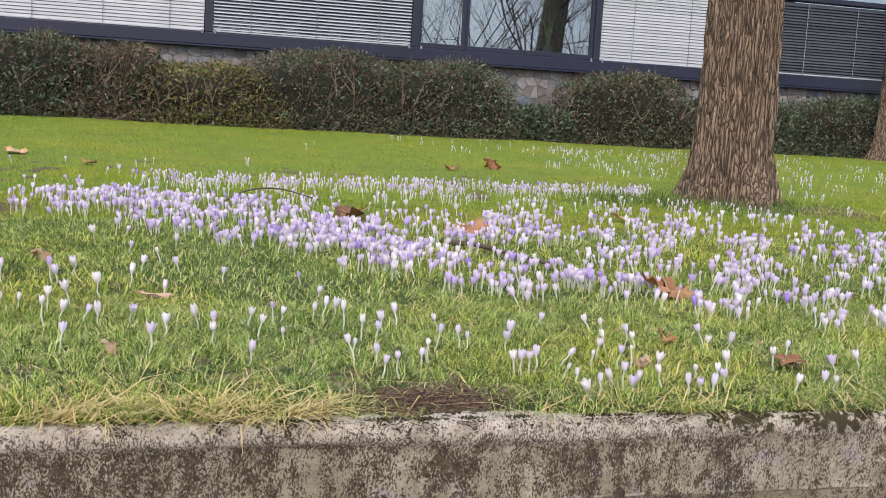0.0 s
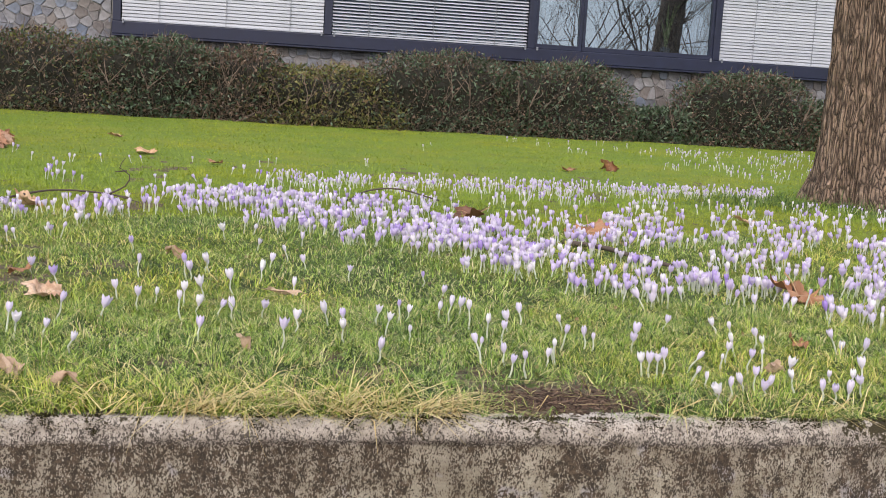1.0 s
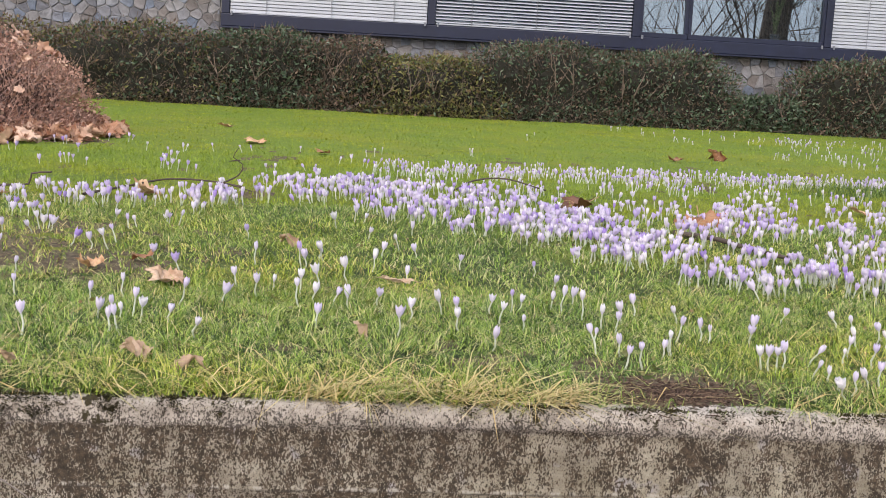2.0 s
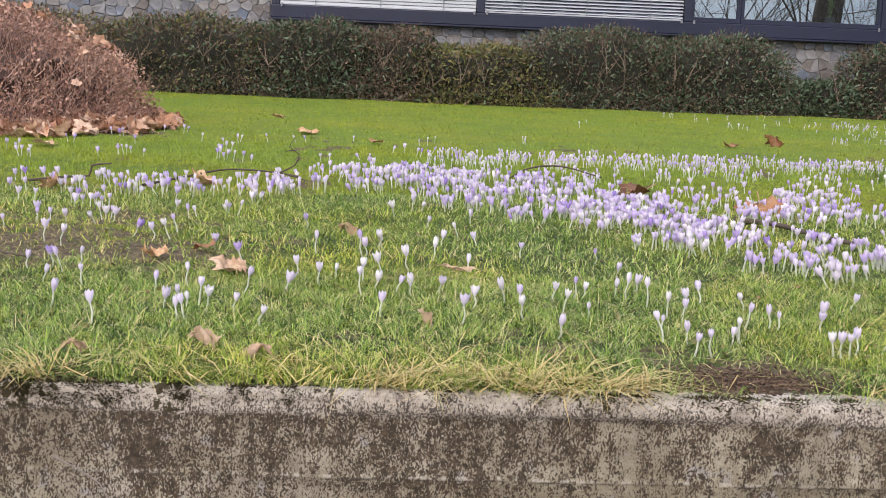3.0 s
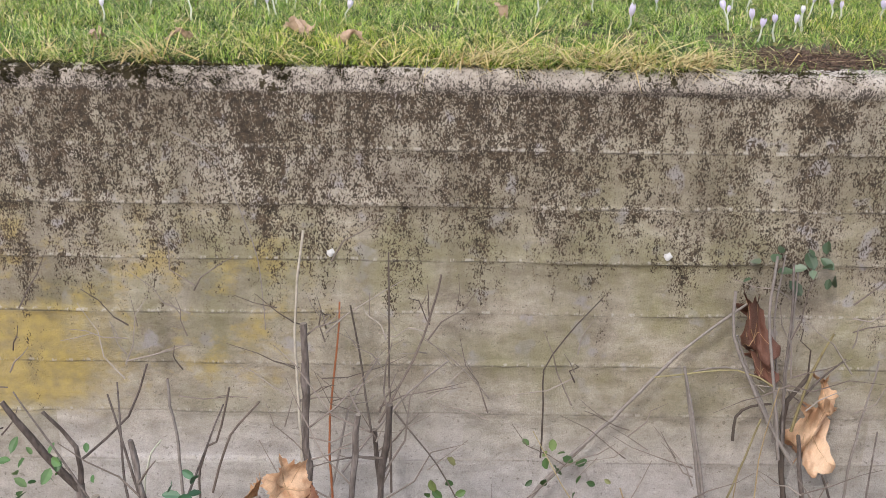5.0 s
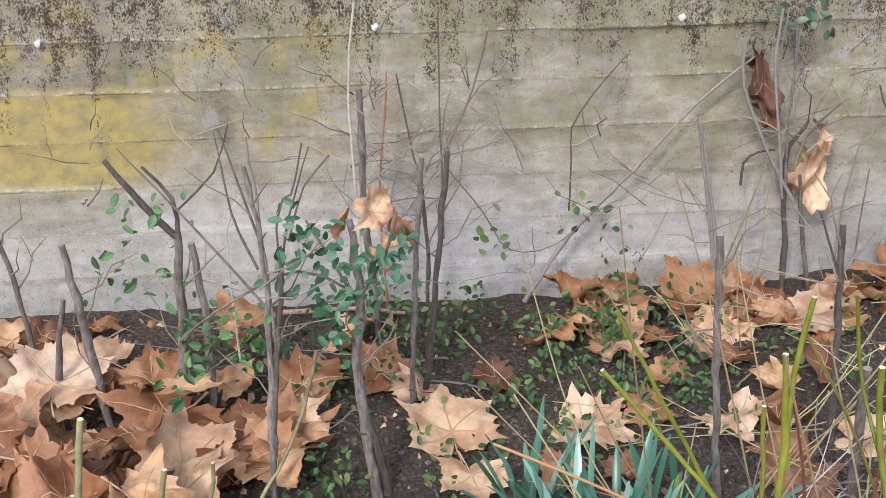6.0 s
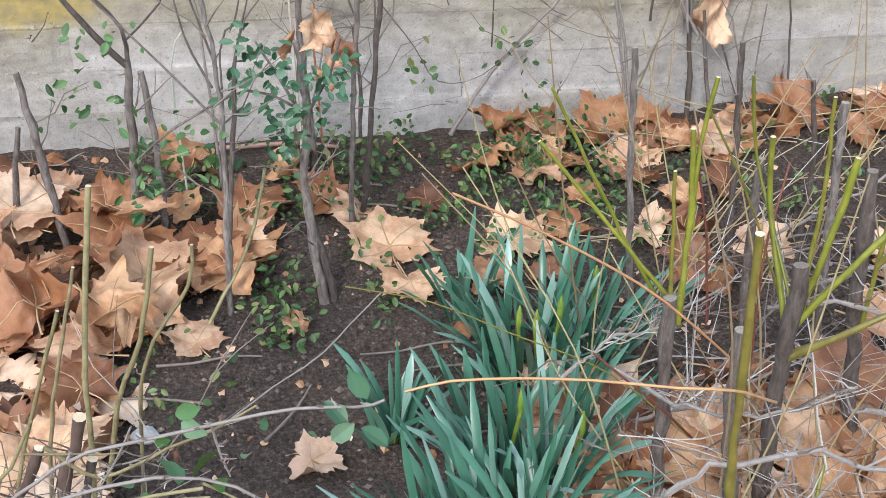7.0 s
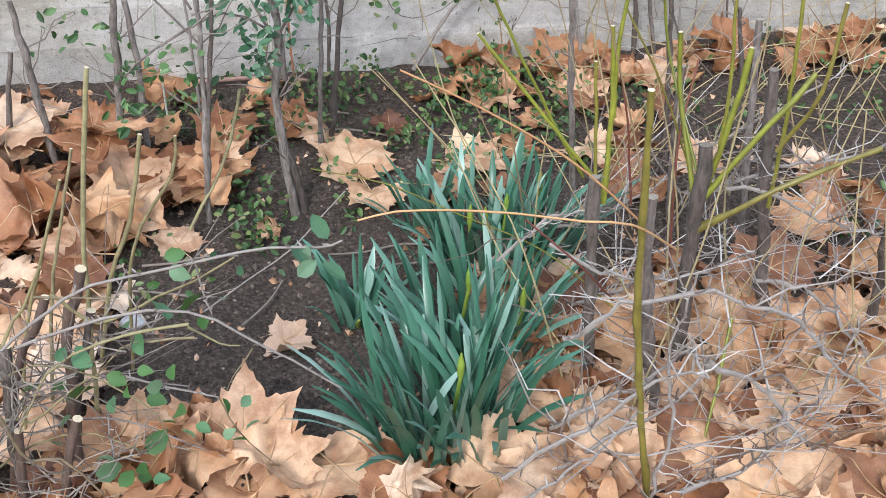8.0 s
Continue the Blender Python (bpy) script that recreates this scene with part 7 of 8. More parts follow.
side_twigs(sp, random.Random(6), [(-0.15, -1.35, 0.1), (0.0, -1.38, 0.2)], 24, 0.18, 0.0015)
o = put("twig_spray", sp.mesh("twig_spray", M_TWIG_GREY), lb)
o["kind"] = "stuff"
M_ROSE_LEAFLET = varied("rose_leaflet", [(0.0, (0.045, 0.12, 0.028)), (0.4, (0.085, 0.20, 0.05)), (0.7, (0.095, 0.215, 0.10)), (1.0, (0.20, 0.32, 0.18))], 0.38, source="object", grain=120, grain_amount=0.35, relief=0.3, translucent=0.2)
M_RED_BARK = varied("brown_stump_bark", [(0.0, (0.085, 0.055, 0.045)), (1.0, (0.15, 0.10, 0.08))], 0.85, grain=120, grain_amount=0.6, relief=0.8, dist=0.004, stretch=(1, 1, 0.3))
# pale canes that arch out over the soil, with sparse large leaves
rose = tagged(empty("trailing_rose"), "trailing rose with arching grey canes, cut stumps and green leaves", "shrub")
for pts, r in (
    ([(-0.16, -1.40, 0.05), (-0.08, -1.45, 0.33), (0.063, -1.47, 0.489), (0.181, -1.47, 0.521), (0.281, -1.47, 0.539), (0.333, -1.47, 0.534), (0.36, -1.475, 0.545)], 0.0042),
    ([(0.203, -1.46, 0.524), (0.207, -1.45, 0.471), (0.213, -1.45, 0.439)], 0.0026), ([(0.0, -1.46, 0.42), (0.10, -1.47, 0.46), (0.19, -1.47, 0.46), (0.271, -1.47, 0.399), (0.353, -1.47, 0.327)], 0.0036),
    ([(0.124, -1.42, 0.486), (0.10, -1.42, 0.436), (0.085, -1.42, 0.411), (0.076, -1.42, 0.366)], 0.0022), ([(0.073, -1.42, 0.273), (0.07, -1.42, 0.235), (0.068, -1.42, 0.19)], 0.0026),
    ([(0.10, -1.42, 0.33), (0.15, -1.42, 0.304), (0.178, -1.42, 0.293), (0.206, -1.42, 0.282)], 0.0028),
):
    rod("trailing_cane", pts, r, r * 0.6, M_TWIG_PALE, rose, None, "pale grey trailing cane", 5)
    sp = Soup()
    side_twigs(sp, random.Random(int(pts[0][0] * 900)), curve_through([Vector(p) for p in pts], 0.03), 14, 0.012, r * 0.4)
    put("thorns", sp.mesh("thorns", M_TWIG_PALE), rose)["kind"] = "stuff"
for pts, r in (
    ([(0.028, -1.38, 0.429), (0.046, -1.38, 0.407), (0.073, -1.38, 0.379), (0.11, -1.38, 0.394), (0.147, -1.38, 0.413), (0.191, -1.38, 0.432), (0.24, -1.38, 0.463)], 0.0042), ([(-0.10, -1.42, 0.12), (-0.035, -1.40, 0.37), (0.001, -1.40, 0.426), (0.029, -1.40, 0.484)], 0.0055),
    ([(0.014, -1.40, 0.442), (0.063, -1.40, 0.435), (0.107, -1.40, 0.433)], 0.0028), ([(-0.09, -1.42, 0.20), (-0.052, -1.42, 0.276), (-0.019, -1.42, 0.267), (0.018, -1.42, 0.297), (0.058, -1.42, 0.33)], 0.0036),
    ([(-0.06, -1.44, 0.36), (-0.034, -1.45, 0.276), (-0.021, -1.45, 0.233), (0.014, -1.45, 0.233), (0.053, -1.45, 0.163)], 0.0046), ([(0.186, -1.45, 0.426), (0.139, -1.45, 0.422), (0.087, -1.45, 0.409), (0.02, -1.44, 0.36), (-0.05, -1.42, 0.22)], 0.0034),
    ([(0.179, -1.40, 0.38), (0.212, -1.40, 0.352), (0.237, -1.40, 0.345)], 0.0028), ([(0.187, -1.42, 0.38), (0.138, -1.42, 0.38), (0.103, -1.42, 0.372), (0.04, -1.42, 0.30)], 0.003), ([(0.252, -1.42, 0.356), (0.235, -1.42, 0.329), (0.216, -1.42, 0.291)], 0.0018),
    ([(0.206, -1.42, 0.282), (0.217, -1.42, 0.244), (0.236, -1.42, 0.199), (0.271, -1.42, 0.149)], 0.002), ([(-0.12, -1.40, 0.14), (-0.03, -1.40, 0.21), (0.05, -1.41, 0.23), (0.12, -1.42, 0.19)], 0.003), ([(-0.08, -1.40, 0.30), (0.0, -1.41, 0.35), (0.07, -1.42, 0.33), (0.13, -1.42, 0.26), (0.14, -1.42, 0.2)], 0.0026),
):
    rod("trailing_cane", pts, r, r * 0.55, M_TAN_STEM, rose, None, "olive-brown trailing cane", 5)
for pts, r in (([(0.0, -1.36, 0.05), (0.031, -1.36, 0.342), (0.052, -1.36, 0.402), (0.063, -1.36, 0.448)], 0.0135), ([(-0.09, -1.36, 0.05), (-0.041, -1.36, 0.286), (-0.006, -1.36, 0.361), (0.017, -1.36, 0.41)], 0.011), ([(-0.005, -1.42, 0.05), (0.006, -1.42, 0.164), (0.036, -1.42, 0.267)], 0.012), ([(-0.06, -1.42, 0.05), (-0.05, -1.42, 0.15), (-0.035, -1.42, 0.256)], 0.0115)):
    rod("cane", pts, r, r * 0.92, M_RED_BARK, rose, C_, "thick brown cut stump", 8)
sp = Soup()
side_twigs(sp, random.Random(15), [(-0.09, -1.43, 0.2), (0.0, -1.43, 0.33), (0.12, -1.43, 0.38)], 46, 0.10, 0.0013)
side_twigs(sp, random.Random(16), [(-0.10, -1.43, 0.1), (0.02, -1.42, 0.18), (0.12, -1.42, 0.20)], 40, 0.10, 0.0013)
o = put("twig_spray", sp.mesh("twig_spray", M_TWIG_GREY), rose)
o["kind"] = "stuff"


def rose_leaf(seed):
    """A toothed, pointed oval leaf of unit length, folded along its midrib and arched."""
    rnd = random.Random(seed)
    n, verts, faces = 7, [], []
    for k in range(n + 1):
        t = k / n
        w = 0.36 * math.sin(math.pi * t ** 0.8) ** 0.85 * (1.0 if k % 2 else 0.9) + 0.004
        dip = -0.22 * t * t * (0.4 + rnd.random() * 0.2)
        verts += [(t, w, dip + w * 0.42 + rnd.uniform(-0.02, 0.02)), (t, 0, dip), (t, -w, dip + w * 0.30 + rnd.uniform(-0.02, 0.02))]
    for k in range(n):
        for c in (0, 1):
            a = k * 3 + c
            faces.append((a, a + 1, a + 4, a + 3))
    return mesh_of("leaf", verts, faces, M_ROSE_LEAFLET, None, True)


blades_of_rose = [rose_leaf(k) for k in range(5)]
rl = random.Random(77)
for size, spots in (
    (0.036, ((0.155, 0.439), (0.186, 0.431), (0.062, 0.381), (0.045, 0.304), (0.124, 0.381), (0.06, 0.355), (0.156, 0.254), (0.062, 0.181), (0.126, 0.224))),
    (0.024, ((0.202, 0.419), (0.092, 0.33), (0.082, 0.294), (0.18, 0.509), (0.181, 0.476), (0.135, 0.32), (0.132, 0.285), (0.155, 0.327), (0.185, 0.25), (0.082, 0.17), (0.1, 0.145), (0.121, 0.147), (0.104, 0.189), (0.061, 0.211), (0.04, 0.388))),
    (0.019, ((0.103, 0.319), (0.142, 0.248), (0.165, 0.24), (0.213, 0.26), (0.214, 0.225), (0.226, 0.216), (0.242, 0.23), (0.239, 0.282), (-0.006, 0.327), (0.227, 0.438), (0.247, 0.467), (0.128, 0.352), (0.02, 0.26), (0.0, 0.22), (0.15, 0.46), (0.11, 0.40), (0.03, 0.34))),
):
    for k, (x, z) in enumerate(spots):
        ln = size * rl.uniform(0.85, 1.2)
        turn = rl.uniform(0, 360)
        m = pose(x, -1.43 + rl.uniform(-0.012, 0.02), z, rl.gauss(35, 22), rl.gauss(0, 25), turn) @ Matrix.Scale(ln, 4) @ Matrix.Translation((-0.5, 0, 0))
        put("leaf", blades_of_rose[k % 5], rose, m)
oval_leaves(72, [(0.357, -1.475, 0.541), (0.305, -1.475, 0.521), (0.319, -1.475, 0.509)], 0.027, M_BLUE_LEAF, "foliage", rose, slim=0.55, per=2, jitter=0.012)


def strap(soup, rnd, root, way, length, width, bend):
    """A daffodil leaf: a long flat strap, keeled, that arches over."""
    up, w = Vector((0, 0, 1)), Vector(way).normalized()
    n, p, d = 6, Vector(root), (up + w * 0.15 + w * bend * 0.3).normalized()
    side = w.cross(up).normalized()
    side = (side + w * rnd.uniform(-0.8, 0.8)).normalized()
    verts = []
    for k in range(n + 1):
        t = k / n
        ww = width * (0.75 + 0.5 * t if t < 0.6 else 1.05 - 0.15 * t) * (1 if t < 0.85 else 0.72 if t < 0.95 else 0.22)
        nn = side.cross(d).normalized()
        verts += [p - side * ww, p + nn * ww * 0.3, p + side * ww]
        d = (d + w * bend * 0.28 * (0.4 + t) - up * bend * 0.16 * t).normalized()
        p = p + d * length / n
    faces = []
    for k in range(n):
        for s in (0, 1):
            faces.append((k * 3 + s, k * 3 + s + 1, k * 3 + s + 4, k * 3 + s + 3))
    soup.add(verts, faces)


def daffodils(x, y, r, n, length, seed, buds=2, lean=(0.0, 0.0)):
    rnd = random.Random(seed)
    ob = empty("daffodil_clump", pose(x, y, soil_z(x, y)))
    tagged(ob, "clump of blue-green daffodil leaves with closed buds", "plant", "daffodil clumps")
    for k in range(n):
        a, q = rnd.uniform(0, 6.283), r * math.sqrt(rnd.random())
        root = (q * math.cos(a), q * math.sin(a) * 0.7, -0.01)
        b = a + rnd.gauss(0, 0.7)
        way = (math.cos(b) + lean[0], math.sin(b) * 0.8 + lean[1], 0)
        if Vector(way).length < 0.2:
            way = (1, 0, 0)
        sp_ = Soup()
        strap(sp_, rnd, root, way, length * rnd.uniform(0.65, 1.15), rnd.uniform(0.0045, 0.0072), rnd.uniform(0.03, 0.55) * (0.35 + q / max(r, 0.01)) * (1.6 if rnd.random() < 0.12 else 1.0))
        put("leaf", sp_.mesh("leaf", M_DAFF, True), ob)
    for k in range(max(3, n // 6)):
        a, q = rnd.uniform(0, 6.283), 0.5 * r * rnd.random()
        b = Vector((q * math.cos(a), q * math.sin(a) * 0.7, 0))
        sp_ = Soup()
        tube(sp_, [b + Vector((0, 0, -0.01)), b + Vector((0.002, 0, 0.016))], [0.005, 0.0035], 6)
        put("leaf_base", sp_.mesh("leaf_base", M_SHEATH, True), ob, None, "yellow leaf base")
    for k in range(buds):
        a, q = rnd.uniform(0, 6.283), r * rnd.random()
        b = Vector((q * math.cos(a), q * math.sin(a) * 0.7, 0))
        h = length * rnd.uniform(0.5, 0.7)
        sp_ = Soup()
        top = b + Vector((rnd.uniform(-0.02, 0.02), rnd.uniform(-0.03, 0.0), h))
        tube(sp_, [b, b.lerp(top, 0.5), top], [0.0035, 0.003, 0.003], 6)
        stalk = put("stalk", sp_.mesh("stalk", M_BUD, True), ob)
        sp_ = Soup()
        tube(sp_, [top, top + Vector((0, 0, 0.012)), top + Vector((0, 0, 0.03)), top + Vector((0, 0, 0.045))], [0.003, 0.0052, 0.0046, 0.0012], 8)
        put("bud", sp_.mesh("bud", M_BUD, True), stalk, None, "closed yellow-green bud")


daffodils(0.555, -0.745, 0.035, 20, 0.19, 1, 0)
daffodils(0.65, -0.93, 0.09, 84, 0.22, 2, 3)
daffodils(0.745, -0.87, 0.06, 40, 0.20, 3, 1)
daffodils(0.405, -1.03, 0.03, 22, 0.17, 4, 0)
daffodils(0.58, -1.16, 0.085, 74, 0.24, 5, 2)
daffodils(0.50, -1.36, 0.085, 112, 0.26, 6, 1, (-0.6, -0.15))

# ---- leaf cover ----
rb = random.Random(101)
IN_BED = "dry brown plane leaf lying on the soil"
# shape, place, size, tilt, roll, turn, orange
for k, x, y, size, tilt, roll, turn, orange in ((
    (0, 0.45, -0.51, 0.185, 8, 5, 10, 0), (8, 0.475, -0.635, 0.135, 8, -6, 190, 0), (1, 0.545, -0.35, 0.115, 16, 10, 60, 1), (5, 0.68, -0.50, 0.17, 10, 8, 250, 0), (2, 0.81, -0.46, 0.125, 10, 0, 120, 0), (7, 0.33, -0.33, 0.15, 20, 10, 40, 1), (5, 0.19, -0.36, 0.16, 10, 14, 320, 0),
    (8, 0.97, -0.10, 0.17, 26, -8, 20, 0), (1, 0.86, -0.12, 0.16, 30, 10, 140, 0), (4, 0.74, -0.085, 0.15, 42, 10, 140, 1), (7, 0.67, -0.21, 0.15, 26, 12, 200, 1),
) + (
    (2, 0.78, -0.24, 0.13, 16, 20, 220, 1), (5, 0.40, -0.37, 0.12, 12, 5, 90, 1), (10, 0.285, -1.07, 0.095, 6, 8, 250, 2), (13, 0.225, -1.33, 0.185, 40, -10, 350, 0), (0, 0.345, -1.37, 0.19, 14, 12, 210, 0), (1, 0.075, -1.26, 0.125, 12, 8, 60, 0), (8, 0.14, -1.24, 0.095, 12, -8, 150, 0), (3, 0.475, -1.42, 0.11, 62, 20, 180, 1),
    (8, 0.84, -1.06, 0.15, 10, 5, 45, 0),
) + (
    (2, 0.66, -1.30, 0.19, 14, 10, 100, 0), (0, 0.11, -0.77, 0.105, 8, 6, 30, 1), (5, -0.05, -0.83, 0.15, 12, 14, 80, 1), (13, -0.02, -0.50, 0.21, 10, -8, 140, 1), (0, -0.17, -0.69, 0.18, 8, 6, 250, 1), (8, 0.02, -0.63, 0.2, 16, 12, 20, 1), (1, -0.28, -0.60, 0.19, 12, -6, 200, 1), (5, -0.33, -0.36, 0.17, 10, 8, 100, 1),
    (7, 0.62, -0.64, 0.10, 12, 0, 20, 0), (9, 0.73, -0.64, 0.09, 10, 0, 120, 0), (3, 0.56, -0.78, 0.075, 10, 0, 220, 0), (4, 0.27, -0.74, 0.06, 30, 0, 20, 1), (8, 0.86, -0.35, 0.09, 10, 5, 310, 0), (2, 1.05, -0.42, 0.10, 14, 0, 60, 0),
)):
    size *= 0.88
    lay_leaf(k, x, y, soil_z(x, y) + (0.055 if x < 0.08 and y > -0.9 else 0.012) + size * 0.24 * abs(math.sin(radians(tilt))), size, tilt, roll, turn, *(("orange-brown plane leaf lying on the soil", "fallen plane leaves", M_DEAD_ORANGE) if orange == 1 else ("pale bleached plane leaf lying on bare soil", "fallen plane leaves", M_PALE_LEAF) if orange else (IN_BED,)))
for k, x, y, size, tilt, turn in ((0, -0.04, -1.18, 0.13, 8, 20), (8, 0.04, -1.33, 0.12, 12, 140), (13, -0.09, -1.29, 0.14, 6, 250), (5, -0.06, -1.04, 0.12, 10, 310), (13, 0.98, -1.46, 0.16, 10, 80), (0, 1.08, -1.34, 0.17, 14, 200), (8, 0.9, -1.56, 0.17, 8, 300), (1, 1.05, -1.58, 0.16, 12, 30), (8, 0.80, -1.20, 0.15, 10, 70), (13, 0.95, -1.14, 0.16, 12, 190), (0, 1.10, -1.05, 0.15, 8, 330), (1, 1.22, -1.2, 0.16, 12, 120), (5, 0.72, -1.46, 0.15, 16, 20), (8, 1.2, -0.92, 0.14, 8, 240), (0, 0.62, -1.52, 0.16, 10, 100)):
    lay_leaf(k, x, y, soil_z(x, y) + 0.06, size, tilt, 0, turn, "pale tan plane leaf on top of the leaf litter", "fallen plane leaves")
under = Soup()
ru = random.Random(55)


def loose(soup, x, y, z, size, tilt, roll, turn, seed):
    m = pose(x, y, z, tilt, roll, turn) @ Matrix.Diagonal((size, size, size, 1))
    src = plane_leaf(seed, 0.25 + 0.09 * (seed % 8))[0]
    soup.add([m @ Vector(p) for p in src.v], src.f)


for x0, x1, y0, y1, n, deep, hz in ((-0.55, 0.08, -0.82, -0.28, 44, 20, 0.10), (0.08, 0.18, -0.62, -0.4, 4, 2, 0.03), (0.66, 1.3, -0.26, -0.06, 6, 12, 0.02), (0.62, 1.5, -1.76, -1.0, 72, 120, 0.05), (-0.35, 0.48, -1.72, -1.33, 26, 26, 0.05), (-0.4, -0.02, -1.28, -0.85, 17, 12, 0.04), (0.9, 1.9, -0.95, -0.32, 11, 6, 0.02), (1.3, 2.1, -0.3, -0.05, 9, 4, 0.03), (-0.6, 0.3, -0.25, -0.06, 8, 2, 0.02), (0.48, 0.7, -1.72, -1.43, 9, 6, 0.04)):
    for _ in range(n):
        x, y, s = rb.uniform(x0, x1), rb.uniform(y0, y1), rb.uniform(0.09, 0.17) * (0.8 if hz == 0.02 else 1.0)
        lay_leaf(rb.randint(0, 13), x, y, soil_z(x, y) + 0.018 + rb.uniform(0.0, hz), s, rb.gauss(0, 17), rb.gauss(0, 17), rb.uniform(0, 360), *(("orange-brown curled plane leaf in a heap on the soil", "fallen plane leaves", M_DEAD_ORANGE) if (x < 0.25 and y > -1.0 or y > -0.34) and rb.random() < 0.78 or rb.random() < 0.15 else (IN_BED,)))
    for _ in range(deep):
        x, y = ru.uniform(x0, x1), ru.uniform(y0, y1)
        loose(under, x, y, soil_z(x, y) + 0.012, ru.uniform(0.10, 0.18), ru.gauss(0, 10), ru.gauss(0, 10), ru.uniform(0, 360), ru.randint(0, 40))
# thin scatter over the rest of the bed
for _ in range(260):
    x, y = ru.uniform(-3.0, 4.0), ru.uniform(-2.4, -0.08)
    if not (-0.6 < x < 1.95 and y > -1.75):
        loose(under, x, y, soil_z(x, y) + 0.014, ru.uniform(0.10, 0.18), ru.gauss(0, 14), ru.gauss(0, 14), ru.uniform(0, 360), ru.randint(0, 40))
tagged(put("leaf_litter", under.mesh("leaf_litter", M_DEAD_FAR, True)), "flat layer of dry brown plane leaves on the soil", "leaves", kind="stuff")

# weeds and ivy at the wall's foot, scraps and clods on the soil
rng = np.random.default_rng(9)


def ground_spots(n, x0, x1, y0, y1, up):
    return [(x, y, soil_z(x, y) + up) for x, y in zip(rng.uniform(x0, x1, n), rng.uniform(y0, y1, n))]


for k, spots in enumerate((ground_spots(60, 0.25, 0.95, -0.45, -0.04, 0.035), ground_spots(16, -0.1, 0.25, -0.4, -0.1, 0.02), ground_spots(11, 0.21, 0.27, -0.80, -0.58, 0.02), ground_spots(20, 0.55, 0.95, -0.6, -0.35, 0.015), ground_spots(5, 0.0, 0.2, -0.95, -0.7, 0.012), ground_spots(10, 0.3, 0.55, -0.7, -0.35, 0.01), ground_spots(24, 1.0, 1.9, -0.55, -0.04, 0.02), ground_spots(16, 1.3, 1.7, -1.1, -0.6, 0.02))):
    tagged(oval_leaves(80 + k, spots, 0.0165, M_WEED, "ground_weed", None, 0.55, 0.9, 0.024, 16), "small green weeds and ivy on the soil", "weeds", kind="stuff")
clods = Soup()
for _ in range(15000):
    x, y = rb.uniform(-0.4, 1.3), rb.uniform(-1.5, -0.1)
    s = rb.choice((0.0018, 0.0025, 0.0032, 0.0042, 0.006)) * rb.uniform(0.7, 1.3)
    z = soil_z(x, y) + s * 0.3
    pts = [Vector((x, y, z)) + Vector(d) * s * rb.uniform(0.6, 1.2) for d in ((1, 0, 0), (-1, 0, 0), (0, 1, 0), (0, -1, 0), (0, 0, 0.8), (0, 0, -0.8))]
    clods.add(pts, [(0, 2, 4), (2, 1, 4), (1, 3, 4), (3, 0, 4), (2, 0, 5), (1, 2, 5), (3, 1, 5), (0, 3, 5)])
tagged(put("soil_clods", clods.mesh("soil_clods", M_CLOD)), "crumbs and clods of dark soil", "soil", kind="stuff")
M_EARTH = varied("red_brown_earth", [(0.0, (0.03, 0.017, 0.011)), (0.6, (0.10, 0.06, 0.04)), (1.0, (0.22, 0.15, 0.105))], 0.95, grain=90, relief=0.5)
crumbs = Soup()
for _ in range(1500):
    x, y = rb.gauss(1.15, 0.085), rb.gauss(0.10, 0.04)
    s, z = rb.uniform(0.0012, 0.0042), lawn_z(x, y)
    pts = [Vector((x, y, z + s * 0.3)) + Vector(d) * s * rb.uniform(0.6, 1.2) for d in ((1, 0, 0), (-1, 0, 0), (0, 1, 0), (0, -1, 0), (0, 0, 0.8), (0, 0, -0.8))]
    crumbs.add(pts, [(0, 2, 4), (2, 1, 4), (1, 3, 4), (3, 0, 4), (2, 0, 5), (1, 2, 5), (3, 1, 5), (0, 3, 5)])
for _ in range(260):
    x, y = rb.gauss(1.15, 0.085), rb.gauss(0.10, 0.04)
    a, ln = rb.uniform(0, 6.28), rb.uniform(0.008, 0.028)
    p = Vector((x, y, lawn_z(x, y) + 0.004))
    tube(crumbs, bent(p, p + Vector((math.cos(a) * ln, math.sin(a) * ln, rb.uniform(0.0, 0.006))), 2, 0.12, rb), [0.0008, 0.0007, 0.0005], 3)
tagged(put("soil_clods", crumbs.mesh("soil_clods", M_EARTH)), "dark crumbs and root shreds scratched up behind the coping", "soil", kind="stuff")
scraps = Soup()
for _ in range(520):
    x, y = rb.uniform(-0.4, 1.4), rb.uniform(-1.5, -0.05)
    s = rb.uniform(0.004, 0.013)
    m = pose(x, y, soil_z(x, y) + 0.004, rb.gauss(0, 30), rb.gauss(0, 30), rb.uniform(0, 360))
    ring = [m @ Vector((math.cos(a) * s * rb.uniform(0.4, 1.2), math.sin(a) * s * rb.uniform(0.3, 0.9), rb.uniform(-0.3, 0.3) * s)) for a in (0, 0.9, 1.9, 2.8, 3.9, 5.2)]
    scraps.add([m @ Vector((0, 0, 0.2 * s))] + ring, [(0, 1 + i, 1 + (i + 1) % 6) for i in range(6)])
tagged(put("leaf_scraps", scraps.mesh("leaf_scraps", M_DEAD_FAR)), "scraps of dead leaves scattered on the soil", "leaves", kind="stuff")
bm = bmesh.new()
bmesh.ops.create_icosphere(bm, subdivisions=2, radius=0.018)
for v in bm.verts:
    v.co = Vector((v.co.x * 1.2, v.co.y * 0.8, v.co.z * 0.6)) * (1 + 0.35 * noise.noise(v.co * 60))
me = bpy.data.meshes.new("stone")
bm.to_mesh(me)
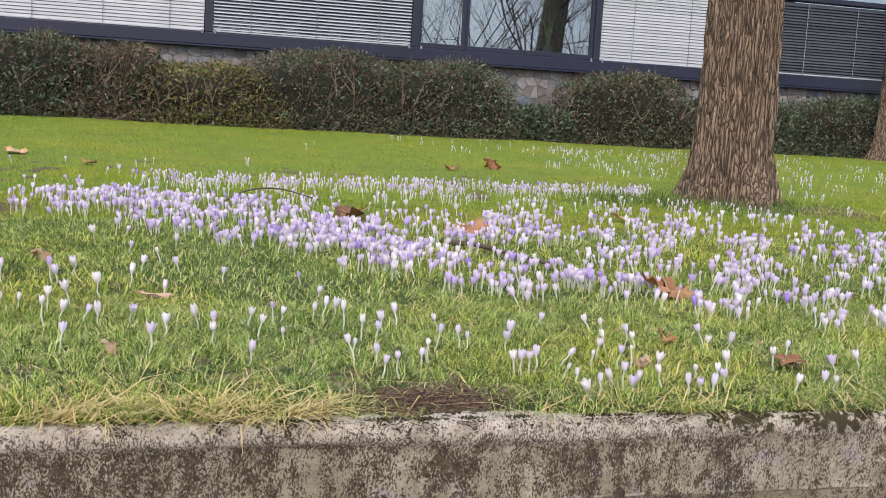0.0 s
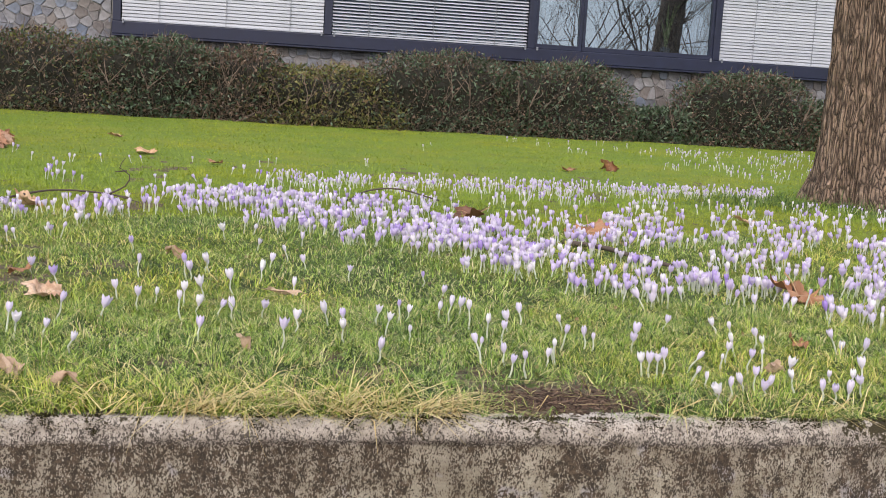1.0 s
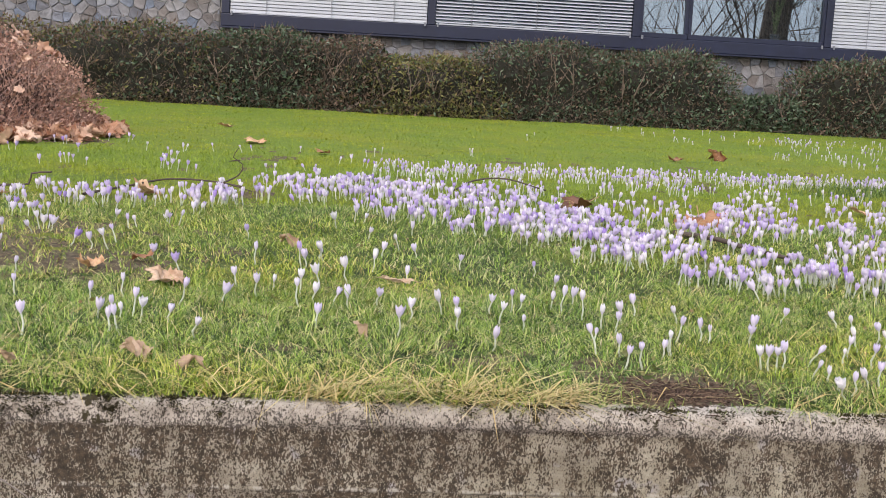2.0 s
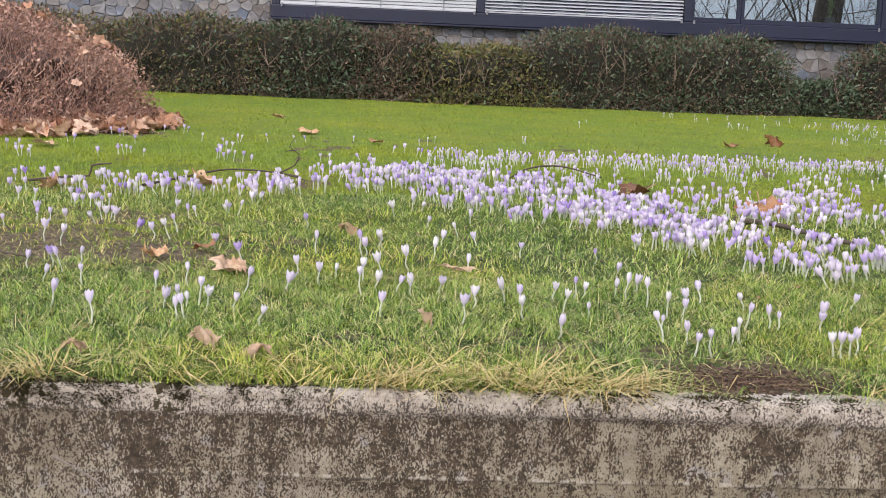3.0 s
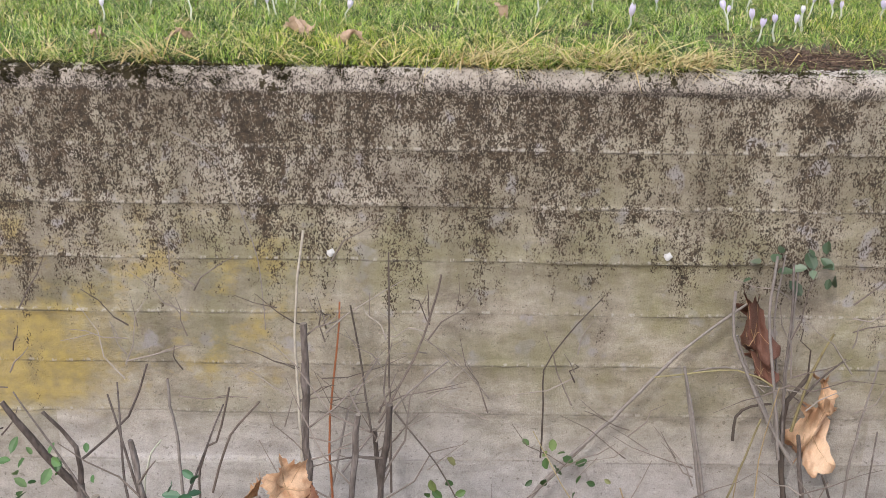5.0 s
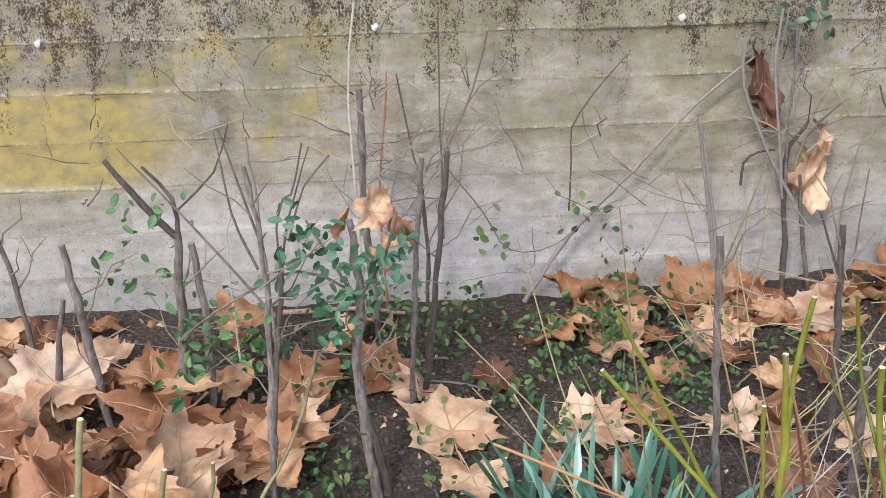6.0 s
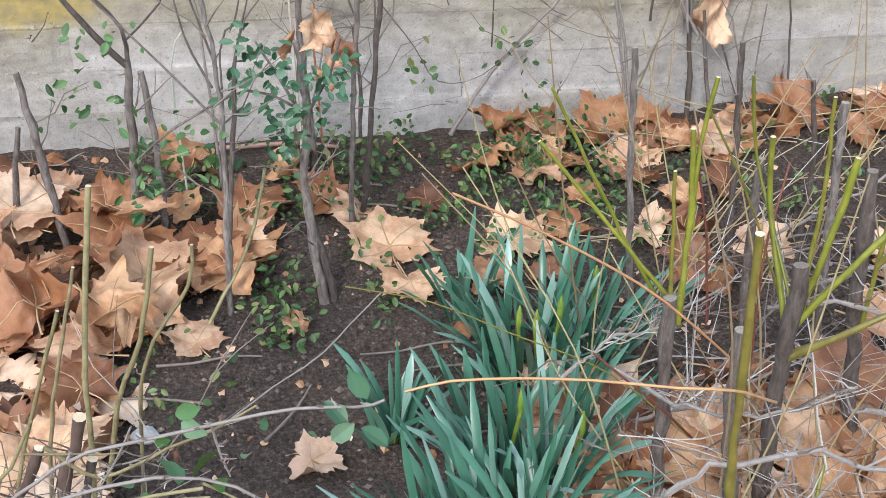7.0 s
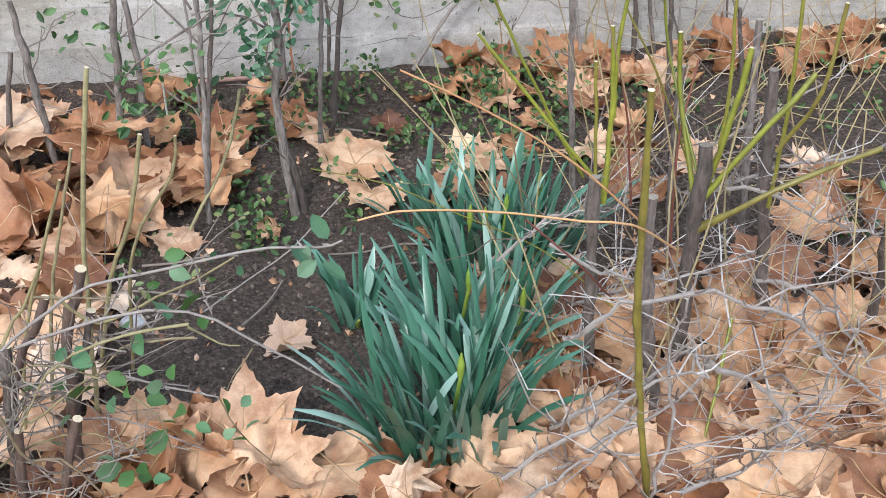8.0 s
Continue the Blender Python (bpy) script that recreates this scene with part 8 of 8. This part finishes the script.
me.materials.append(varied("grey_limestone", [(0.0, (0.34, 0.345, 0.36)), (1.0, (0.40, 0.40, 0.41))], 0.85, grain=60, relief=0.6))
tagged(put("stone", me, None, pose(0.045, -0.985, soil_z(0.045, -0.985) + 0.01, 10, 5, 20)), "pale grey broken stone lying on the soil", "stone")
stick("fallen_branch", [(0.12, -0.05, soil_z(0.12, -0.05) + 0.012), (0.22, -0.06, soil_z(0.22, -0.06) + 0.016), (0.30, -0.05, soil_z(0.3, -0.05) + 0.014), (0.38, -0.07, soil_z(0.38, -0.07) + 0.01)], 0.006, 0.004, M_TWIG_BROWN, "red-brown stick lying along the wall's foot")
# fallen twigs on the soil
for k in range(26):
    x, y, a, ln = rb.uniform(-0.2, 1.2), rb.uniform(-1.3, -0.15), rb.uniform(0, 6.28), rb.uniform(0.08, 0.25)
    pts = [(x + ln * t * math.cos(a), y + 0.5 * ln * t * math.sin(a), soil_z(x + ln * t * math.cos(a), y + 0.5 * ln * t * math.sin(a)) + 0.008 + 0.02 * t) for t in (0, 0.35, 0.7, 1)]
    stick("fallen_twig", pts, 0.0028, 0.0016, M_TWIG_GREY, "thin grey twig lying on the soil")

# clover and rosettes in the lawn
rng = np.random.default_rng(19)
spots = []
for x, y in zip(rng.uniform(-0.6, 2.6, 120), rng.uniform(0.05, 1.6, 120)):
    spots.append((x, y, lawn_z(x, y) + 0.008))
tagged(oval_leaves(90, spots, 0.010, M_HEDGE_OLIVE, "lawn_weed", None, 0.8, 0.9, 0.014, 5), "small clover leaves in the grass", "weeds", kind="stuff")

# ==== rubble stones of the plinth and side wall ====


def clip_cell(poly, p, q):
    """Keeps the part of poly that lies nearer to p than to q."""
    mx, mz, nx, nz = (p[0] + q[0]) / 2, (p[1] + q[1]) / 2, q[0] - p[0], q[1] - p[1]
    out = []
    for a, b in zip(poly, poly[1:] + poly[:1]):
        da, db = (a[0] - mx) * nx + (a[1] - mz) * nz, (b[0] - mx) * nx + (b[1] - mz) * nz
        if da <= 0:
            out.append(a)
        if da * db < 0:
            t = da / (da - db)
            out.append((a[0] + (b[0] - a[0]) * t, a[1] + (b[1] - a[1]) * t))
    return out


def rubble():
    rnd = random.Random(17)
    cells = []
    for x0, x1, z0, z1 in ((-6.2, -0.78, 1.46, 2.62), (-0.76, 10.4, 1.46, 1.88)):
        nx, nz = int((x1 - x0) / 0.12), max(3, int((z1 - z0) / 0.095))
        pts = []
        for j in range(nz):
            for i in range(nx):
                pts.append((x0 + (x1 - x0) * (i + 0.5 + 0.25 * (j % 2) + rnd.uniform(-0.42, 0.42)) / nx, z0 + (z1 - z0) * (j + 0.5 + rnd.uniform(-0.38, 0.38)) / nz))
        for p in pts:
            poly = [(x0, z0), (x1, z0), (x1, z1), (x0, z1)]
            for q in pts:
                if q is not p and abs(q[0] - p[0]) < 0.7 and abs(q[1] - p[1]) < 0.6:
                    poly = clip_cell(poly, p, q)
                    if len(poly) < 3:
                        break
            if len(poly) >= 3:
                cells.append((p, poly))
    cells.sort(key=lambda c: (c[0][1] < 1.62, abs(c[0][0] - 2.0)))
    rest = Soup()
    for k, (p, poly) in enumerate(cells):
        cx, cz = sum(a for a, _ in poly) / len(poly), sum(b for _, b in poly) / len(poly)
        proud = rnd.uniform(0.006, 0.018)
        rough = []
        for a, b in zip(poly, poly[1:] + poly[:1]):
            ln = math.hypot(b[0] - a[0], b[1] - a[1])
            rough.append((a[0] + (cx - a[0]) * 0.05, a[1] + (cz - a[1]) * 0.05))
            if ln > 0.04:
                t, j = rnd.uniform(0.35, 0.65), rnd.uniform(-0.09, 0.05)
                px, pz = a[0] + (b[0] - a[0]) * t, a[1] + (b[1] - a[1]) * t
                rough.append((px + (px - cx) * j, pz + (pz - cz) * j))
        poly = rough
        n = len(poly)
        verts = []
        for s, y in ((0.985, 0.035), (0.96, 0.03 - proud * 0.7), (0.85, 0.03 - proud)):
            for a, b in poly:
                verts.append(((a - cx) * s, y + rnd.uniform(-0.004, 0.004) * (y < 0.03), (b - cz) * s))
        faces = [tuple(2 * n + i for i in range(n))]
        for r in (0, 1):
            faces += [(r * n + i, r * n + (i + 1) % n, (r + 1) * n + (i + 1) % n, (r + 1) * n + i) for i in range(n)]
        if k < 300:
            put("stone", mesh_of("stone", verts, faces, M_STONE), HOUSE, pose(cx, 0, cz - 1.08))
        else:
            rest.add([(x + cx, y, z + cz - 1.08) for x, y, z in verts], faces)
    if rest.n:
        put("stone_rest", rest.mesh("stone_rest", M_STONE_FAR), HOUSE)["kind"] = "stuff"


rubble()
